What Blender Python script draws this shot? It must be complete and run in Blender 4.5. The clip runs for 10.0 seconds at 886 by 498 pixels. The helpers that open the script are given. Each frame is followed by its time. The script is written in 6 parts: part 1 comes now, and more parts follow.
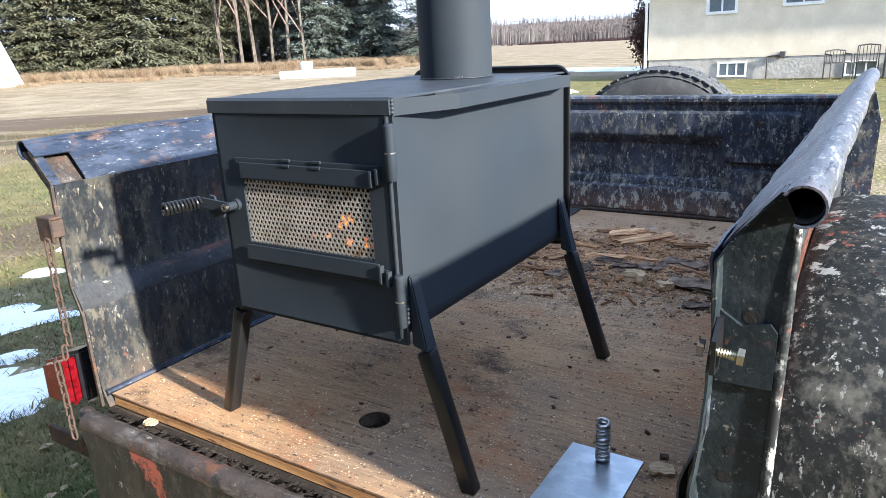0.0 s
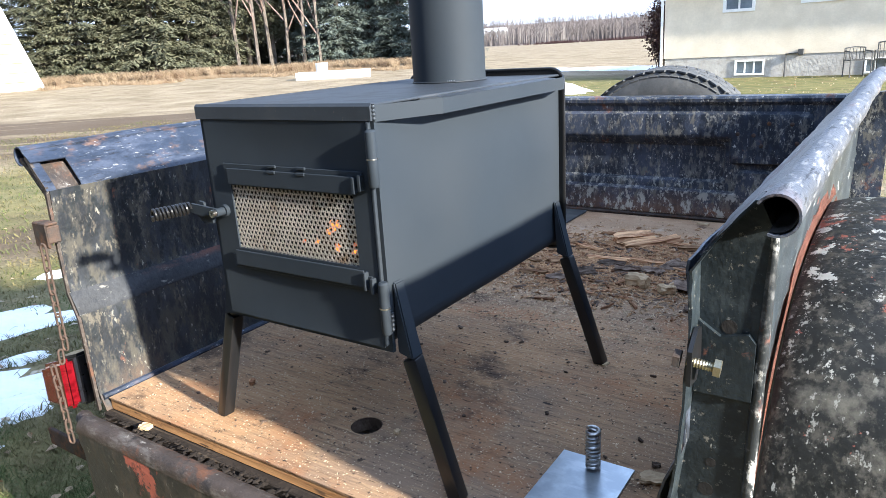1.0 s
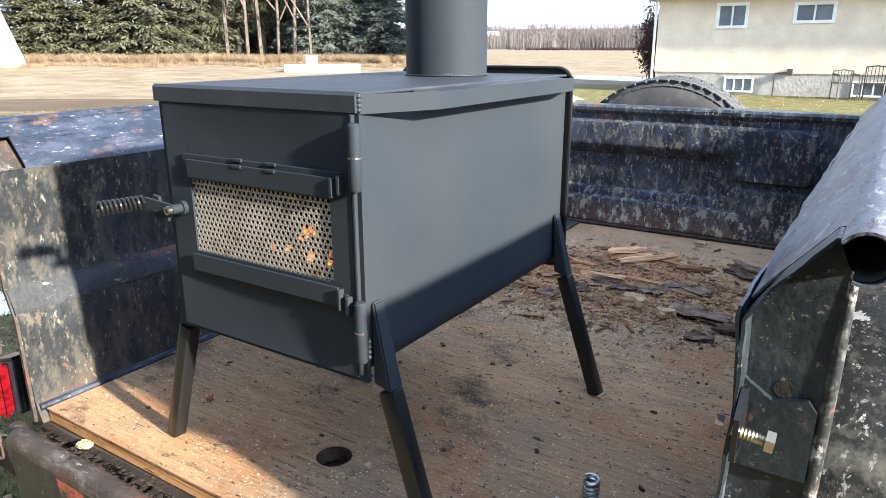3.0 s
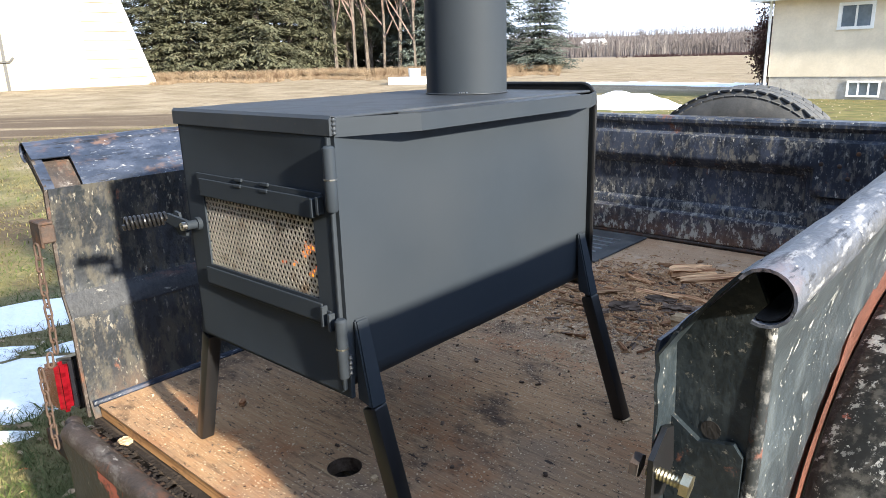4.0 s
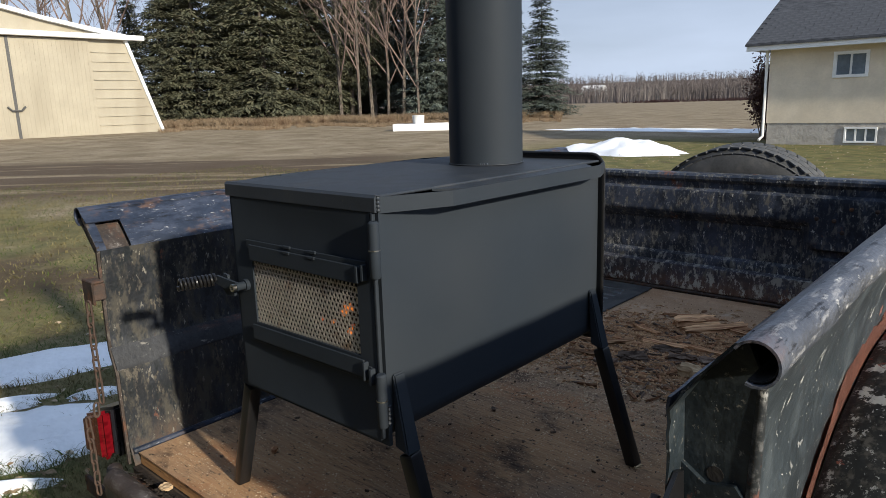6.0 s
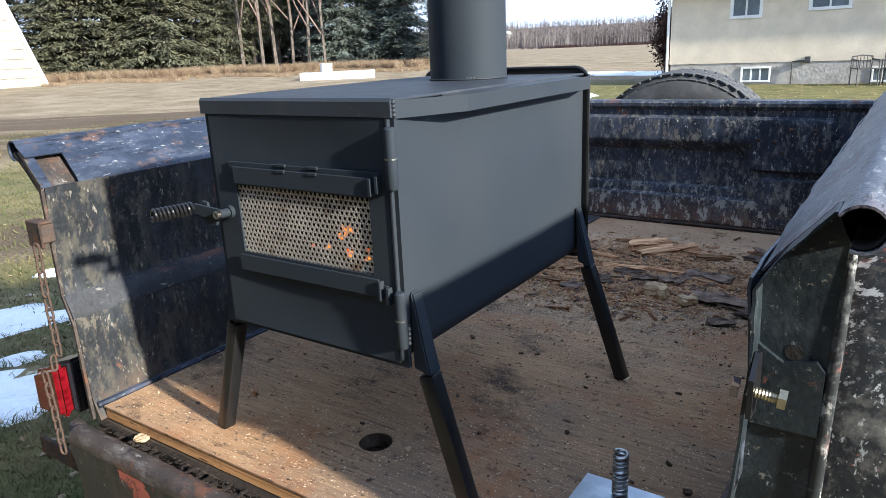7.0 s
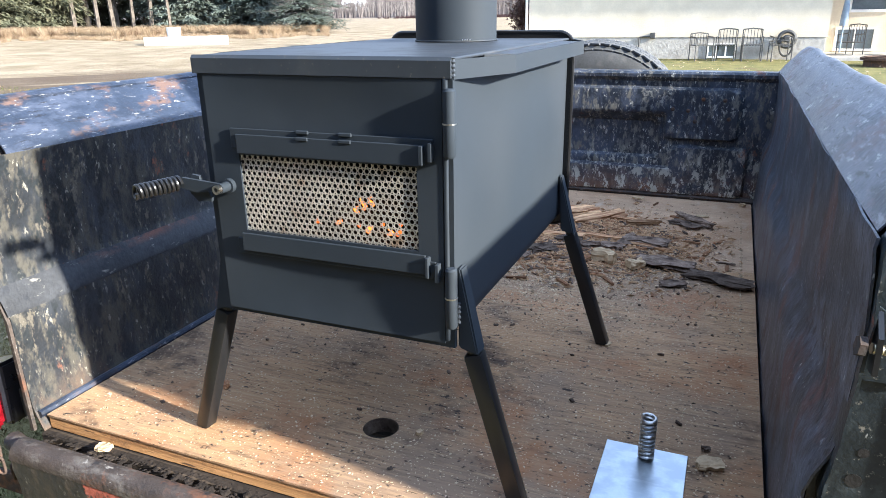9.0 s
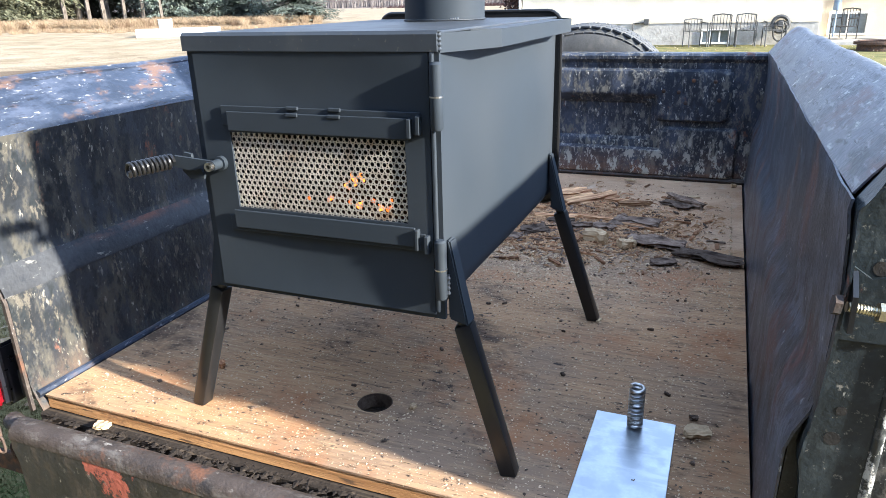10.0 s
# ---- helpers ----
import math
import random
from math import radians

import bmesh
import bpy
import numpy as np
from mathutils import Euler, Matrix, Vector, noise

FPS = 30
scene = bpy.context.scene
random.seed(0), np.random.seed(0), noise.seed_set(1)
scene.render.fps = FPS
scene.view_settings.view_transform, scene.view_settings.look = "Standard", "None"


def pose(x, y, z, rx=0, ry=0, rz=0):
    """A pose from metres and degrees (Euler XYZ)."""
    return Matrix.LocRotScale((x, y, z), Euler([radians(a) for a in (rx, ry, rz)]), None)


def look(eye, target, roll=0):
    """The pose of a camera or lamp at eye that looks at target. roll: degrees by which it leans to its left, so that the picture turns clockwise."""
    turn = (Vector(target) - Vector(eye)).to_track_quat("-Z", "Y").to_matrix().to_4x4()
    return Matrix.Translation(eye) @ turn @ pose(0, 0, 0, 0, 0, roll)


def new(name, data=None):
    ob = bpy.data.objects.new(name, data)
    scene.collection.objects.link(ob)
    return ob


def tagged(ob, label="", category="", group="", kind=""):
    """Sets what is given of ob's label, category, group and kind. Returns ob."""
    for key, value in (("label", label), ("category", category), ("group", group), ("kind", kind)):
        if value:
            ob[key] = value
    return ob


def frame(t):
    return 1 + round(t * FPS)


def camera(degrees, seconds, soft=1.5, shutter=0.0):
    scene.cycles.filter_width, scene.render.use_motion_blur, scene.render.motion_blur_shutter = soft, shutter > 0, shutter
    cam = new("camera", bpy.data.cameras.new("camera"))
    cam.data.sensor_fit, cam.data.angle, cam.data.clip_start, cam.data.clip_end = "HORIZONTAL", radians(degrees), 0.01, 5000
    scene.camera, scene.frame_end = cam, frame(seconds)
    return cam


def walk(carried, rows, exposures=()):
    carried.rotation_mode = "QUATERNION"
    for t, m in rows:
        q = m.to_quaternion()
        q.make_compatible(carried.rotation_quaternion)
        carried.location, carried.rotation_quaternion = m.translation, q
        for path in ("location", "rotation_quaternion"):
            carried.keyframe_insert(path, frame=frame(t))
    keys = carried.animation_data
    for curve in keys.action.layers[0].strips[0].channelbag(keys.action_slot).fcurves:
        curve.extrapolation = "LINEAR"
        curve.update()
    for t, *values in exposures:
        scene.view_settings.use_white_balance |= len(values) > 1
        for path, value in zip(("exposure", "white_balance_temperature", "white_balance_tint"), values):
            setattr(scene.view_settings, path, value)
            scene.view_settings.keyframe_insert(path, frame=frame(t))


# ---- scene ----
cam = camera(65.9, 10.0, 0.85)
PATH = [
    (0, (0.816, -0.777, 0.731), (-0.236, 0.825, 0.159), -3.0),
    (0.5, (0.831, -0.765, 0.734), (-0.239, 0.826, 0.164), -3.2),
    (1, (0.852, -0.74, 0.735), (-0.24, 0.836, 0.166), -3.5),
    (1.5, (0.861, -0.733, 0.733), (-0.246, 0.836, 0.174), -1.7),
    (2, (0.849, -0.72, 0.736), (-0.257, 0.857, 0.195), -2.3),
    (2.2, (0.817, -0.709, 0.727), (-0.28, 0.869, 0.172), -2.3),
    (3.3, (0.756, -0.566, 0.715), (-0.291, 1.039, 0.141), 0.5),
    (3.5, (0.811, -0.533, 0.724), (-0.363, 0.985, 0.161), -0.5),
    (4, (0.89, -0.523, 0.728), (-0.397, 0.911, 0.19), -1.6),
    (4.5, (0.899, -0.547, 0.72), (-0.373, 0.891, 0.159), 0.7),
    (5, (0.908, -0.55, 0.727), (-0.368, 0.887, 0.175), 0.5),
    (5.2, (0.916, -0.55, 0.749), (-0.363, 0.904, 0.248), 0.4),
    (6.3, (0.93, -0.692, 0.788), (-0.368, 0.776, 0.389), -2.9),
    (6.5, (0.901, -0.726, 0.762), (-0.315, 0.788, 0.28), -2.9),
    (7, (0.782, -0.692, 0.722), (-0.313, 0.884, 0.16), -2.6),
    (7.5, (0.649, -0.59, 0.704), (-0.402, 1.024, 0.164), -1.4),
    (8, (0.543, -0.636, 0.713), (-0.357, 1.058, 0.148), -4.0),
    (8.5, (0.508, -0.722, 0.715), (-0.214, 1.04, 0.102), -1.0),
    (9, (0.522, -0.763, 0.712), (-0.21, 0.98, 0.06), -0.9),
    (9.5, (0.539, -0.77, 0.707), (-0.192, 0.973, 0.051), -1.9),
    (10, (0.54, -0.782, 0.694), (-0.179, 0.956, 0.015), -1.5),
]
EXPOSURES = [(0.0, 1.95, 5480, 10), (1.0, 2.00, 5480, 10), (2.0, 2.07, 5480, 10), (2.2, 2.07, 5480, 10), (3.3, 2.15, 5850, 10), (3.5, 2.10, 5850, 10), (4.0, 1.80, 5850, 10), (4.5, 1.48, 5850, 10), (5.0, 1.48, 5850, 10), (5.2, 1.25, 5850, 10), (6.3, 0.27, 5850, 10), (6.5, 0.37, 5850, 10), (6.8, 0.85, 5850, 10), (7.0, 1.48, 5480, 10), (7.5, 1.95, 5480, 10), (8.0, 2.25, 5480, 10), (8.5, 2.30, 5480, 10), (9.0, 2.25, 5480, 10), (10.0, 2.36, 5480, 10)]
walk(cam, [(t, look(eye, target, roll)) for t, eye, target, roll in PATH], EXPOSURES)

# ---- world, sun, exposure ----
SUN_ELEV, SUN_AZ = radians(20.8), math.atan2(1.0, -0.135)   # azimuth measured from +y towards +x
sun_dir = Vector((math.sin(SUN_AZ) * math.cos(SUN_ELEV), math.cos(SUN_AZ) * math.cos(SUN_ELEV), math.sin(SUN_ELEV)))
world = bpy.data.worlds.new("sky")
scene.world = world
world.use_nodes = True
wn, wl = world.node_tree.nodes, world.node_tree.links
wn.clear()
w_out = wn.new("ShaderNodeOutputWorld")
w_bg = wn.new("ShaderNodeBackground")
w_sky = wn.new("ShaderNodeTexSky")
w_sky.sky_type = "NISHITA"
w_sky.sun_disc = False
w_sky.sun_elevation, w_sky.sun_rotation = SUN_ELEV, SUN_AZ
w_sky.dust_density, w_sky.ozone_density = 2.0, 1.5
w_co = wn.new("ShaderNodeTexCoord")
w_map = wn.new("ShaderNodeMapping")
w_map.inputs["Scale"].default_value = (1.0, 1.0, 5.0)
w_cloud = wn.new("ShaderNodeTexNoise")
w_cloud.inputs["Scale"].default_value, w_cloud.inputs["Detail"].default_value = 2.2, 6.0
w_ramp = wn.new("ShaderNodeValToRGB")
w_ramp.color_ramp.elements[0].position, w_ramp.color_ramp.elements[0].color = 0.30, (0.70, 0.70, 0.70, 1)
w_ramp.color_ramp.elements[1].position, w_ramp.color_ramp.elements[1].color = 0.62, (0.96, 0.96, 0.96, 1)
w_mix = wn.new("ShaderNodeMixRGB")
w_mix.inputs[2].default_value = (12.1, 13.2, 14.9, 1)   # thin bright overcast
wl.new(w_co.outputs["Generated"], w_map.inputs["Vector"])
wl.new(w_map.outputs[0], w_cloud.inputs["Vector"])
wl.new(w_cloud.outputs["Fac"], w_ramp.inputs[0])
wl.new(w_ramp.outputs[0], w_mix.inputs[0])
wl.new(w_sky.outputs[0], w_mix.inputs[1])
w_sep = wn.new("ShaderNodeSeparateXYZ")
w_fall = wn.new("ShaderNodeValToRGB")   # bright haze low down, deeper blue overhead
w_fall.color_ramp.elements[0].position, w_fall.color_ramp.elements[0].color = 0.05, (1, 1, 1, 1)
w_fall.color_ramp.elements[1].position, w_fall.color_ramp.elements[1].color = 0.75, (0.42, 0.47, 0.54, 1)
w_mid = w_fall.color_ramp.elements.new(0.32)
w_mid.color = (0.54, 0.58, 0.64, 1)
w_mul = wn.new("ShaderNodeMixRGB")
w_mul.blend_type, w_mul.inputs[0].default_value = "MULTIPLY", 1.0
wl.new(w_co.outputs["Generated"], w_sep.inputs[0])
wl.new(w_sep.outputs[2], w_fall.inputs[0])
wl.new(w_mix.outputs[0], w_mul.inputs[1])
wl.new(w_fall.outputs[0], w_mul.inputs[2])
w_dot = wn.new("ShaderNodeVectorMath")   # thin cloud glows towards the sun
w_dot.operation = "DOT_PRODUCT"
w_dot.inputs[1].default_value = sun_dir
w_glow = wn.new("ShaderNodeMapRange")
w_glow.interpolation_type = "SMOOTHSTEP"
w_glow.inputs["From Min"].default_value, w_glow.inputs["From Max"].default_value = 0.0, 1.0
w_glow.inputs["To Min"].default_value, w_glow.inputs["To Max"].default_value = 0.80, 2.0
w_lit = wn.new("ShaderNodeVectorMath")
w_lit.operation = "SCALE"
wl.new(w_co.outputs["Generated"], w_dot.inputs[0])
wl.new(w_dot.outputs["Value"], w_glow.inputs["Value"])
wl.new(w_mul.outputs[0], w_lit.inputs[0])
wl.new(w_glow.outputs[0], w_lit.inputs["Scale"])
wl.new(w_lit.outputs[0], w_bg.inputs["Color"])
wl.new(w_bg.outputs[0], w_out.inputs["Surface"])
w_bg.inputs["Strength"].default_value = 0.054
sun = new("sun", bpy.data.lights.new("sun", "SUN"))
sun.data.energy, sun.data.angle, sun.data.color = 5.0, radians(1.8), (1.0, 0.865, 0.645)
sun.matrix_world = look(sun_dir * 50, (0, 0, 0))

# ---- materials ----
def mat(name, color, rough=0.6, metal=0.0, layers=(), bump=0.0, bump_scale=200.0, var=0.15, var_scale=8.0, spec=0.5, stretch=(1, 1, 1), glow=None, each=0.0):
    """Procedural surface: a base colour varied at two scales, and layers (colour, scale, stretch, low, high, rough, detail, heights) laid on it by noise."""
    m = bpy.data.materials.new(name)
    m.use_nodes = True
    nt = m.node_tree
    n, l = nt.nodes, nt.links
    b = n["Principled BSDF"]
    b.inputs["Metallic"].default_value = metal
    b.inputs["Specular IOR Level"].default_value = spec
    tc = n.new("ShaderNodeTexCoord")

    def tex(scale, st, detail=5.0, off=0.0, rgh=0.5):
        mp = n.new("ShaderNodeMapping")
        mp.inputs["Scale"].default_value = st
        mp.inputs["Location"].default_value = (off, off * 0.7, off * 1.3)
        nz = n.new("ShaderNodeTexNoise")
        nz.inputs["Scale"].default_value, nz.inputs["Detail"].default_value, nz.inputs["Roughness"].default_value = scale, detail, rgh
        l.new(tc.outputs["Object"], mp.inputs["Vector"])
        l.new(mp.outputs[0], nz.inputs["Vector"])
        return nz.outputs["Fac"]

    def ramp(fac, lo, hi, a=(0, 0, 0, 1), c=(1, 1, 1, 1)):
        r = n.new("ShaderNodeValToRGB")
        r.color_ramp.elements[0].position, r.color_ramp.elements[0].color = lo, a
        r.color_ramp.elements[1].position, r.color_ramp.elements[1].color = hi, c
        l.new(fac, r.inputs[0])
        return r.outputs[0]

    def mix(fac, a, c):
        x = n.new("ShaderNodeMixRGB")
        for s, v in ((x.inputs[0], fac), (x.inputs[1], a), (x.inputs[2], c)):
            if isinstance(v, (tuple, float)):
                s.default_value = v
            else:
                l.new(v, s)
        return x.outputs[0]

    lo = tuple(c * (1 - var) for c in color) + (1,)
    hi = tuple(min(1, c * (1 + var)) for c in color) + (1,)
    col = ramp(tex(var_scale, stretch), 0.32, 0.68, lo, hi)
    fine = ramp(tex(var_scale * 11, stretch, 3.0, 4.0), 0.3, 0.7, (0.86, 0.86, 0.86, 1), (1.1, 1.1, 1.1, 1))
    mu = n.new("ShaderNodeMixRGB")
    mu.blend_type = "MULTIPLY"
    mu.inputs[0].default_value = min(1.0, var * 4)
    l.new(col, mu.inputs[1])
    l.new(fine, mu.inputs[2])
    col = mu.outputs[0]
    ro = (rough, rough, rough, 1)
    for i, (c, scale, st, a, z, r, detail, *zone) in enumerate(layers):
        f = ramp(tex(scale, st, detail, 3.1 * (i + 1), 0.70 if detail >= 7 else 0.5), a, z)
        if detail >= 10:   # chips gather in patches
            pick = n.new("ShaderNodeMath")
            pick.operation = "MULTIPLY"
            l.new(f, pick.inputs[0])
            l.new(ramp(tex(scale * 0.16, W, 4.0, 9.0 + i), 0.40, 0.58), pick.inputs[1])
            f = pick.outputs[0]
        if zone:   # wear kept to a band of heights
            sep = n.new("ShaderNodeSeparateXYZ")
            l.new(tc.outputs["Object"], sep.inputs[0])
            rng = n.new("ShaderNodeMapRange")
            rng.inputs["From Min"].default_value, rng.inputs["From Max"].default_value = zone[0]
            l.new(sep.outputs[2], rng.inputs["Value"])
            keep = n.new("ShaderNodeMath")
            keep.operation = "MULTIPLY"
            l.new(f, keep.inputs[0])
            l.new(rng.outputs[0], keep.inputs[1])
            f = keep.outputs[0]
        col = mix(f, col, tuple(c) + (1,))
        ro = mix(f, ro, (r, r, r, 1))
    if each:   # piece to piece
        info = n.new("ShaderNodeObjectInfo")
        shade = ramp(info.outputs["Random"], 0.0, 1.0, (1 - each,) * 3 + (1,), (1 + each,) * 3 + (1,))
        ml = n.new("ShaderNodeMixRGB")
        ml.blend_type, ml.inputs[0].default_value = "MULTIPLY", 1.0
        l.new(col, ml.inputs[1])
        l.new(shade, ml.inputs[2])
        col = ml.outputs[0]
    l.new(col, b.inputs["Base Color"])
    if layers:
        l.new(ro, b.inputs["Roughness"])
    else:
        l.new(ramp(tex(var_scale * 2, stretch, 4.0, 7.0), 0.25, 0.75, (rough * 0.85,) * 3 + (1,), (min(1, rough * 1.12),) * 3 + (1,)), b.inputs["Roughness"])
    if bump:
        bp = n.new("ShaderNodeBump")
        bp.inputs["Strength"].default_value, bp.inputs["Distance"].default_value = bump, 0.3 / bump_scale
        l.new(tex(bump_scale, stretch, 4.0, 1.0), bp.inputs["Height"])
        l.new(bp.outputs[0], b.inputs["Normal"])
    if glow:
        b.inputs["Emission Color"].default_value = tuple(glow[0]) + (1,)
        b.inputs["Emission Strength"].default_value = glow[1]
    return m


W = (1, 1, 1)
STEEL_PAINT = mat("matte_black_stove_paint", (0.0235, 0.0295, 0.0380), 0.62, 0, (((0.030, 0.035, 0.042), 3.0, W, 0.40, 0.72, 0.70, 3),), 0.12, 900, 0.06, 3, 0.14)
TOP_PAINT = mat("dusty_black_stove_paint", (0.028, 0.033, 0.041), 0.50, 0, (((0.046, 0.049, 0.053), 14, W, 0.52, 0.78, 0.65, 6), ((0.075, 0.070, 0.064), 160, W, 0.66, 0.70, 0.8, 6)), 0.12, 900, 0.12, 5, 0.35)
LEG_PAINT = mat("satin_black_leg_paint", (0.010, 0.010, 0.011), 0.32, 0, (), 0.08, 700, 0.12, 12, 0.5)
PERF = mat("perforated_raw_steel", (0.50, 0.47, 0.42), 0.40, 0.55, (((0.27, 0.20, 0.14), 30, W, 0.55, 0.75, 0.6, 5),), 0.1, 500, 0.18, 20)
BRIGHT = mat("bare_bright_steel", (0.55, 0.54, 0.52), 0.3, 1.0, (), 0.1, 400, 0.12, 40)
ZINC = mat("zinc_plated_bolt", (0.55, 0.50, 0.36), 0.34, 1.0, (((0.25, 0.18, 0.09), 60, (1, 1, 1), 0.55, 0.8, 0.6, 4),), 0.1, 500, 0.15, 60)
GALV = mat("galvanised_plate", (0.60, 0.65, 0.70), 0.34, 0.9, (((0.50, 0.55, 0.61), 26, (1, 1, 1), 0.45, 0.6, 0.36, 3), ((0.64, 0.68, 0.73), 12, (1, 5, 1), 0.55, 0.68, 0.31, 4)), 0.12, 120, 0.12, 14)
# firebox soot; the same black stands for shade in rail and post holes
SOOT_AND_SHADE = mat("soot_and_hollow_shade", (0.012, 0.010, 0.009), 0.95, 0, (), 0.3, 150, 0.3, 20)
CHAR = mat("charred_log", (0.03, 0.022, 0.018), 0.9, 0, (), 0.6, 90, 0.4, 30)
FLAME = mat("flame", (1.0, 0.35, 0.05), 0.9, 0, (), 0, 100, 0.1, 30, glow=((1.0, 0.22, 0.02), 0.8))
EMBER = mat("ember", (0.5, 0.12, 0.02), 0.9, 0, (), 0, 100, 0.2, 60, glow=((1.0, 0.14, 0.01), 0.5))
BED_IN = mat("chipped_black_bed_paint", (0.012, 0.014, 0.018), 0.50, 0, (
    ((0.026, 0.030, 0.038), 9, (1, 1, 0.6), 0.46, 0.60, 0.48, 6),
    ((0.050, 0.046, 0.038), 26, (1, 1, 0.40), 0.48, 0.58, 0.7, 9),
    ((0.014, 0.017, 0.020), 44, (1, 1, 0.5), 0.52, 0.58, 0.45, 9),
    ((0.082, 0.072, 0.057), 60, (1, 1, 0.45), 0.555, 0.60, 0.65, 10),
    ((0.13, 0.055, 0.033), 9, (1, 1, 0.6), 0.59, 0.63, 0.85, 9),
    ((0.080, 0.050, 0.034), 20, (1, 1, 0.5), 0.46, 0.62, 0.85, 9, (0.07, -0.01)),
    ((0.18, 0.168, 0.142), 90, (1, 1, 0.42), 0.60, 0.63, 0.65, 10)), 0.5, 110, 0.25, 12, 0.42)
BED_FRONT = mat("worn_black_front_wall_paint", (0.019, 0.025, 0.039), 0.42, 0, (
    ((0.050, 0.060, 0.088), 12, (1, 1, 0.5), 0.46, 0.60, 0.36, 8),
    ((0.130, 0.124, 0.112), 44, (1, 1, 0.45), 0.52, 0.60, 0.6, 9),
    ((0.18, 0.080, 0.048), 7, (1, 1, 0.8), 0.60, 0.66, 0.85, 9),
    ((0.24, 0.235, 0.215), 70, (1, 1, 0.5), 0.56, 0.61, 0.6, 10),
    ((0.165, 0.090, 0.056), 14, (0.6, 1, 1), 0.38, 0.56, 0.85, 9, (0.13, -0.01)),
    ((0.42, 0.40, 0.35), 46, (1, 1, 0.5), 0.535, 0.57, 0.6, 9, (0.24, 0.05)),
    ((0.50, 0.49, 0.45), 90, (1, 1, 0.5), 0.60, 0.63, 0.6, 10)), 0.4, 120, 0.25, 12, 0.42)
BED_RIGHT = mat("dark_streaked_wall_paint", (0.042, 0.048, 0.062), 0.40, 0, (
    ((0.082, 0.098, 0.134), 16, (1, 1.0, 0.7), 0.47, 0.60, 0.36, 9),
    ((0.115, 0.062, 0.054), 7, (1, 1.0, 0.7), 0.52, 0.62, 0.6, 9),
    ((0.016, 0.018, 0.023), 60, (1, 1.0, 0.45), 0.53, 0.61, 0.4, 9),
    ((0.40, 0.41, 0.43), 110, (1, 1.0, 0.4), 0.605, 0.635, 0.45, 10)), 0.4, 130, 0.25, 12, 0.5)
RAIL = mat("blue_worn_rail_paint", (0.020, 0.027, 0.046), 0.36, 0, (
    ((0.045, 0.054, 0.082), 26, (1, 0.4, 1), 0.47, 0.62, 0.34, 9),
    ((0.095, 0.058, 0.046), 15, (1, 0.5, 1), 0.565, 0.66, 0.75, 9),
    ((0.34, 0.34, 0.35), 80, (1, 0.35, 1), 0.635, 0.66, 0.5, 10),
    ((0.30, 0.30, 0.31), 190, (0.5, 0.16, 1), 0.60, 0.64, 0.45, 10),
    ((0.008, 0.008, 0.010), 120, (1, 0.15, 1), 0.58, 0.64, 0.4, 9)), 0.45, 130, 0.3, 9, 0.42)
RAIL_SCUFFED = mat("scuffed_rolled_rail_paint", (0.075, 0.082, 0.102), 0.34, 0, (
    ((0.140, 0.090, 0.082), 7, (1, 0.4, 1), 0.54, 0.66, 0.5, 9),
    ((0.030, 0.034, 0.044), 22, (1, 0.4, 1), 0.54, 0.64, 0.4, 9),
    ((0.24, 0.24, 0.25), 90, (1, 0.22, 1), 0.54, 0.64, 0.42, 9),
    ((0.014, 0.014, 0.017), 110, (0.8, 0.16, 1), 0.575, 0.63, 0.4, 9),
    ((0.52, 0.51, 0.49), 48, (1, 0.5, 1), 0.595, 0.63, 0.5, 10)), 0.5, 120, 0.3, 9, 0.45)
LEDGE = mat("rubbed_ledge", (0.034, 0.036, 0.042), 0.55, 0, (
    ((0.020, 0.022, 0.028), 24, W, 0.50, 0.60, 0.5, 9),
    ((0.135, 0.066, 0.050), 7, (1, 0.5, 1), 0.49, 0.58, 0.8, 9, (0.238, 0.252)),
    ((0.18, 0.17, 0.155), 50, (1, 0.4, 1), 0.60, 0.66, 0.6, 9)), 0.4, 120, 0.25, 12, 0.3)
OUTER = mat("chipped_outer_skin_paint", (0.034, 0.042, 0.048), 0.34, 0, (
    ((0.075, 0.088, 0.096), 12, (1, 1, 0.6), 0.50, 0.66, 0.34, 8),
    ((0.50, 0.49, 0.46), 24, (1, 0.8, 0.6), 0.61, 0.64, 0.5, 11),
    ((0.16, 0.066, 0.046), 9, W, 0.645, 0.665, 0.8, 9),
    ((0.45, 0.44, 0.41), 130, W, 0.68, 0.70, 0.5, 6)), 0.25, 90, 0.25, 12)
RIM = mat("scraped_rim_paint", (0.020, 0.023, 0.026), 0.4, 0, (
    ((0.16, 0.062, 0.042), 8, W, 0.61, 0.66, 0.8, 9),
    ((0.10, 0.10, 0.10), 60, W, 0.52, 0.62, 0.6, 9),
    ((0.54, 0.53, 0.50), 55, (1, 1, 0.6), 0.535, 0.58, 0.5, 10)), 0.3, 110, 0.25, 12)
PRIMER = mat("red_primer", (0.185, 0.072, 0.046), 0.72, 0, (
    ((0.12, 0.055, 0.040), 18, W, 0.48, 0.66, 0.75, 9),
    ((0.03, 0.03, 0.03), 36, W, 0.62, 0.66, 0.5, 9)), 0.35, 120, 0.2, 10)
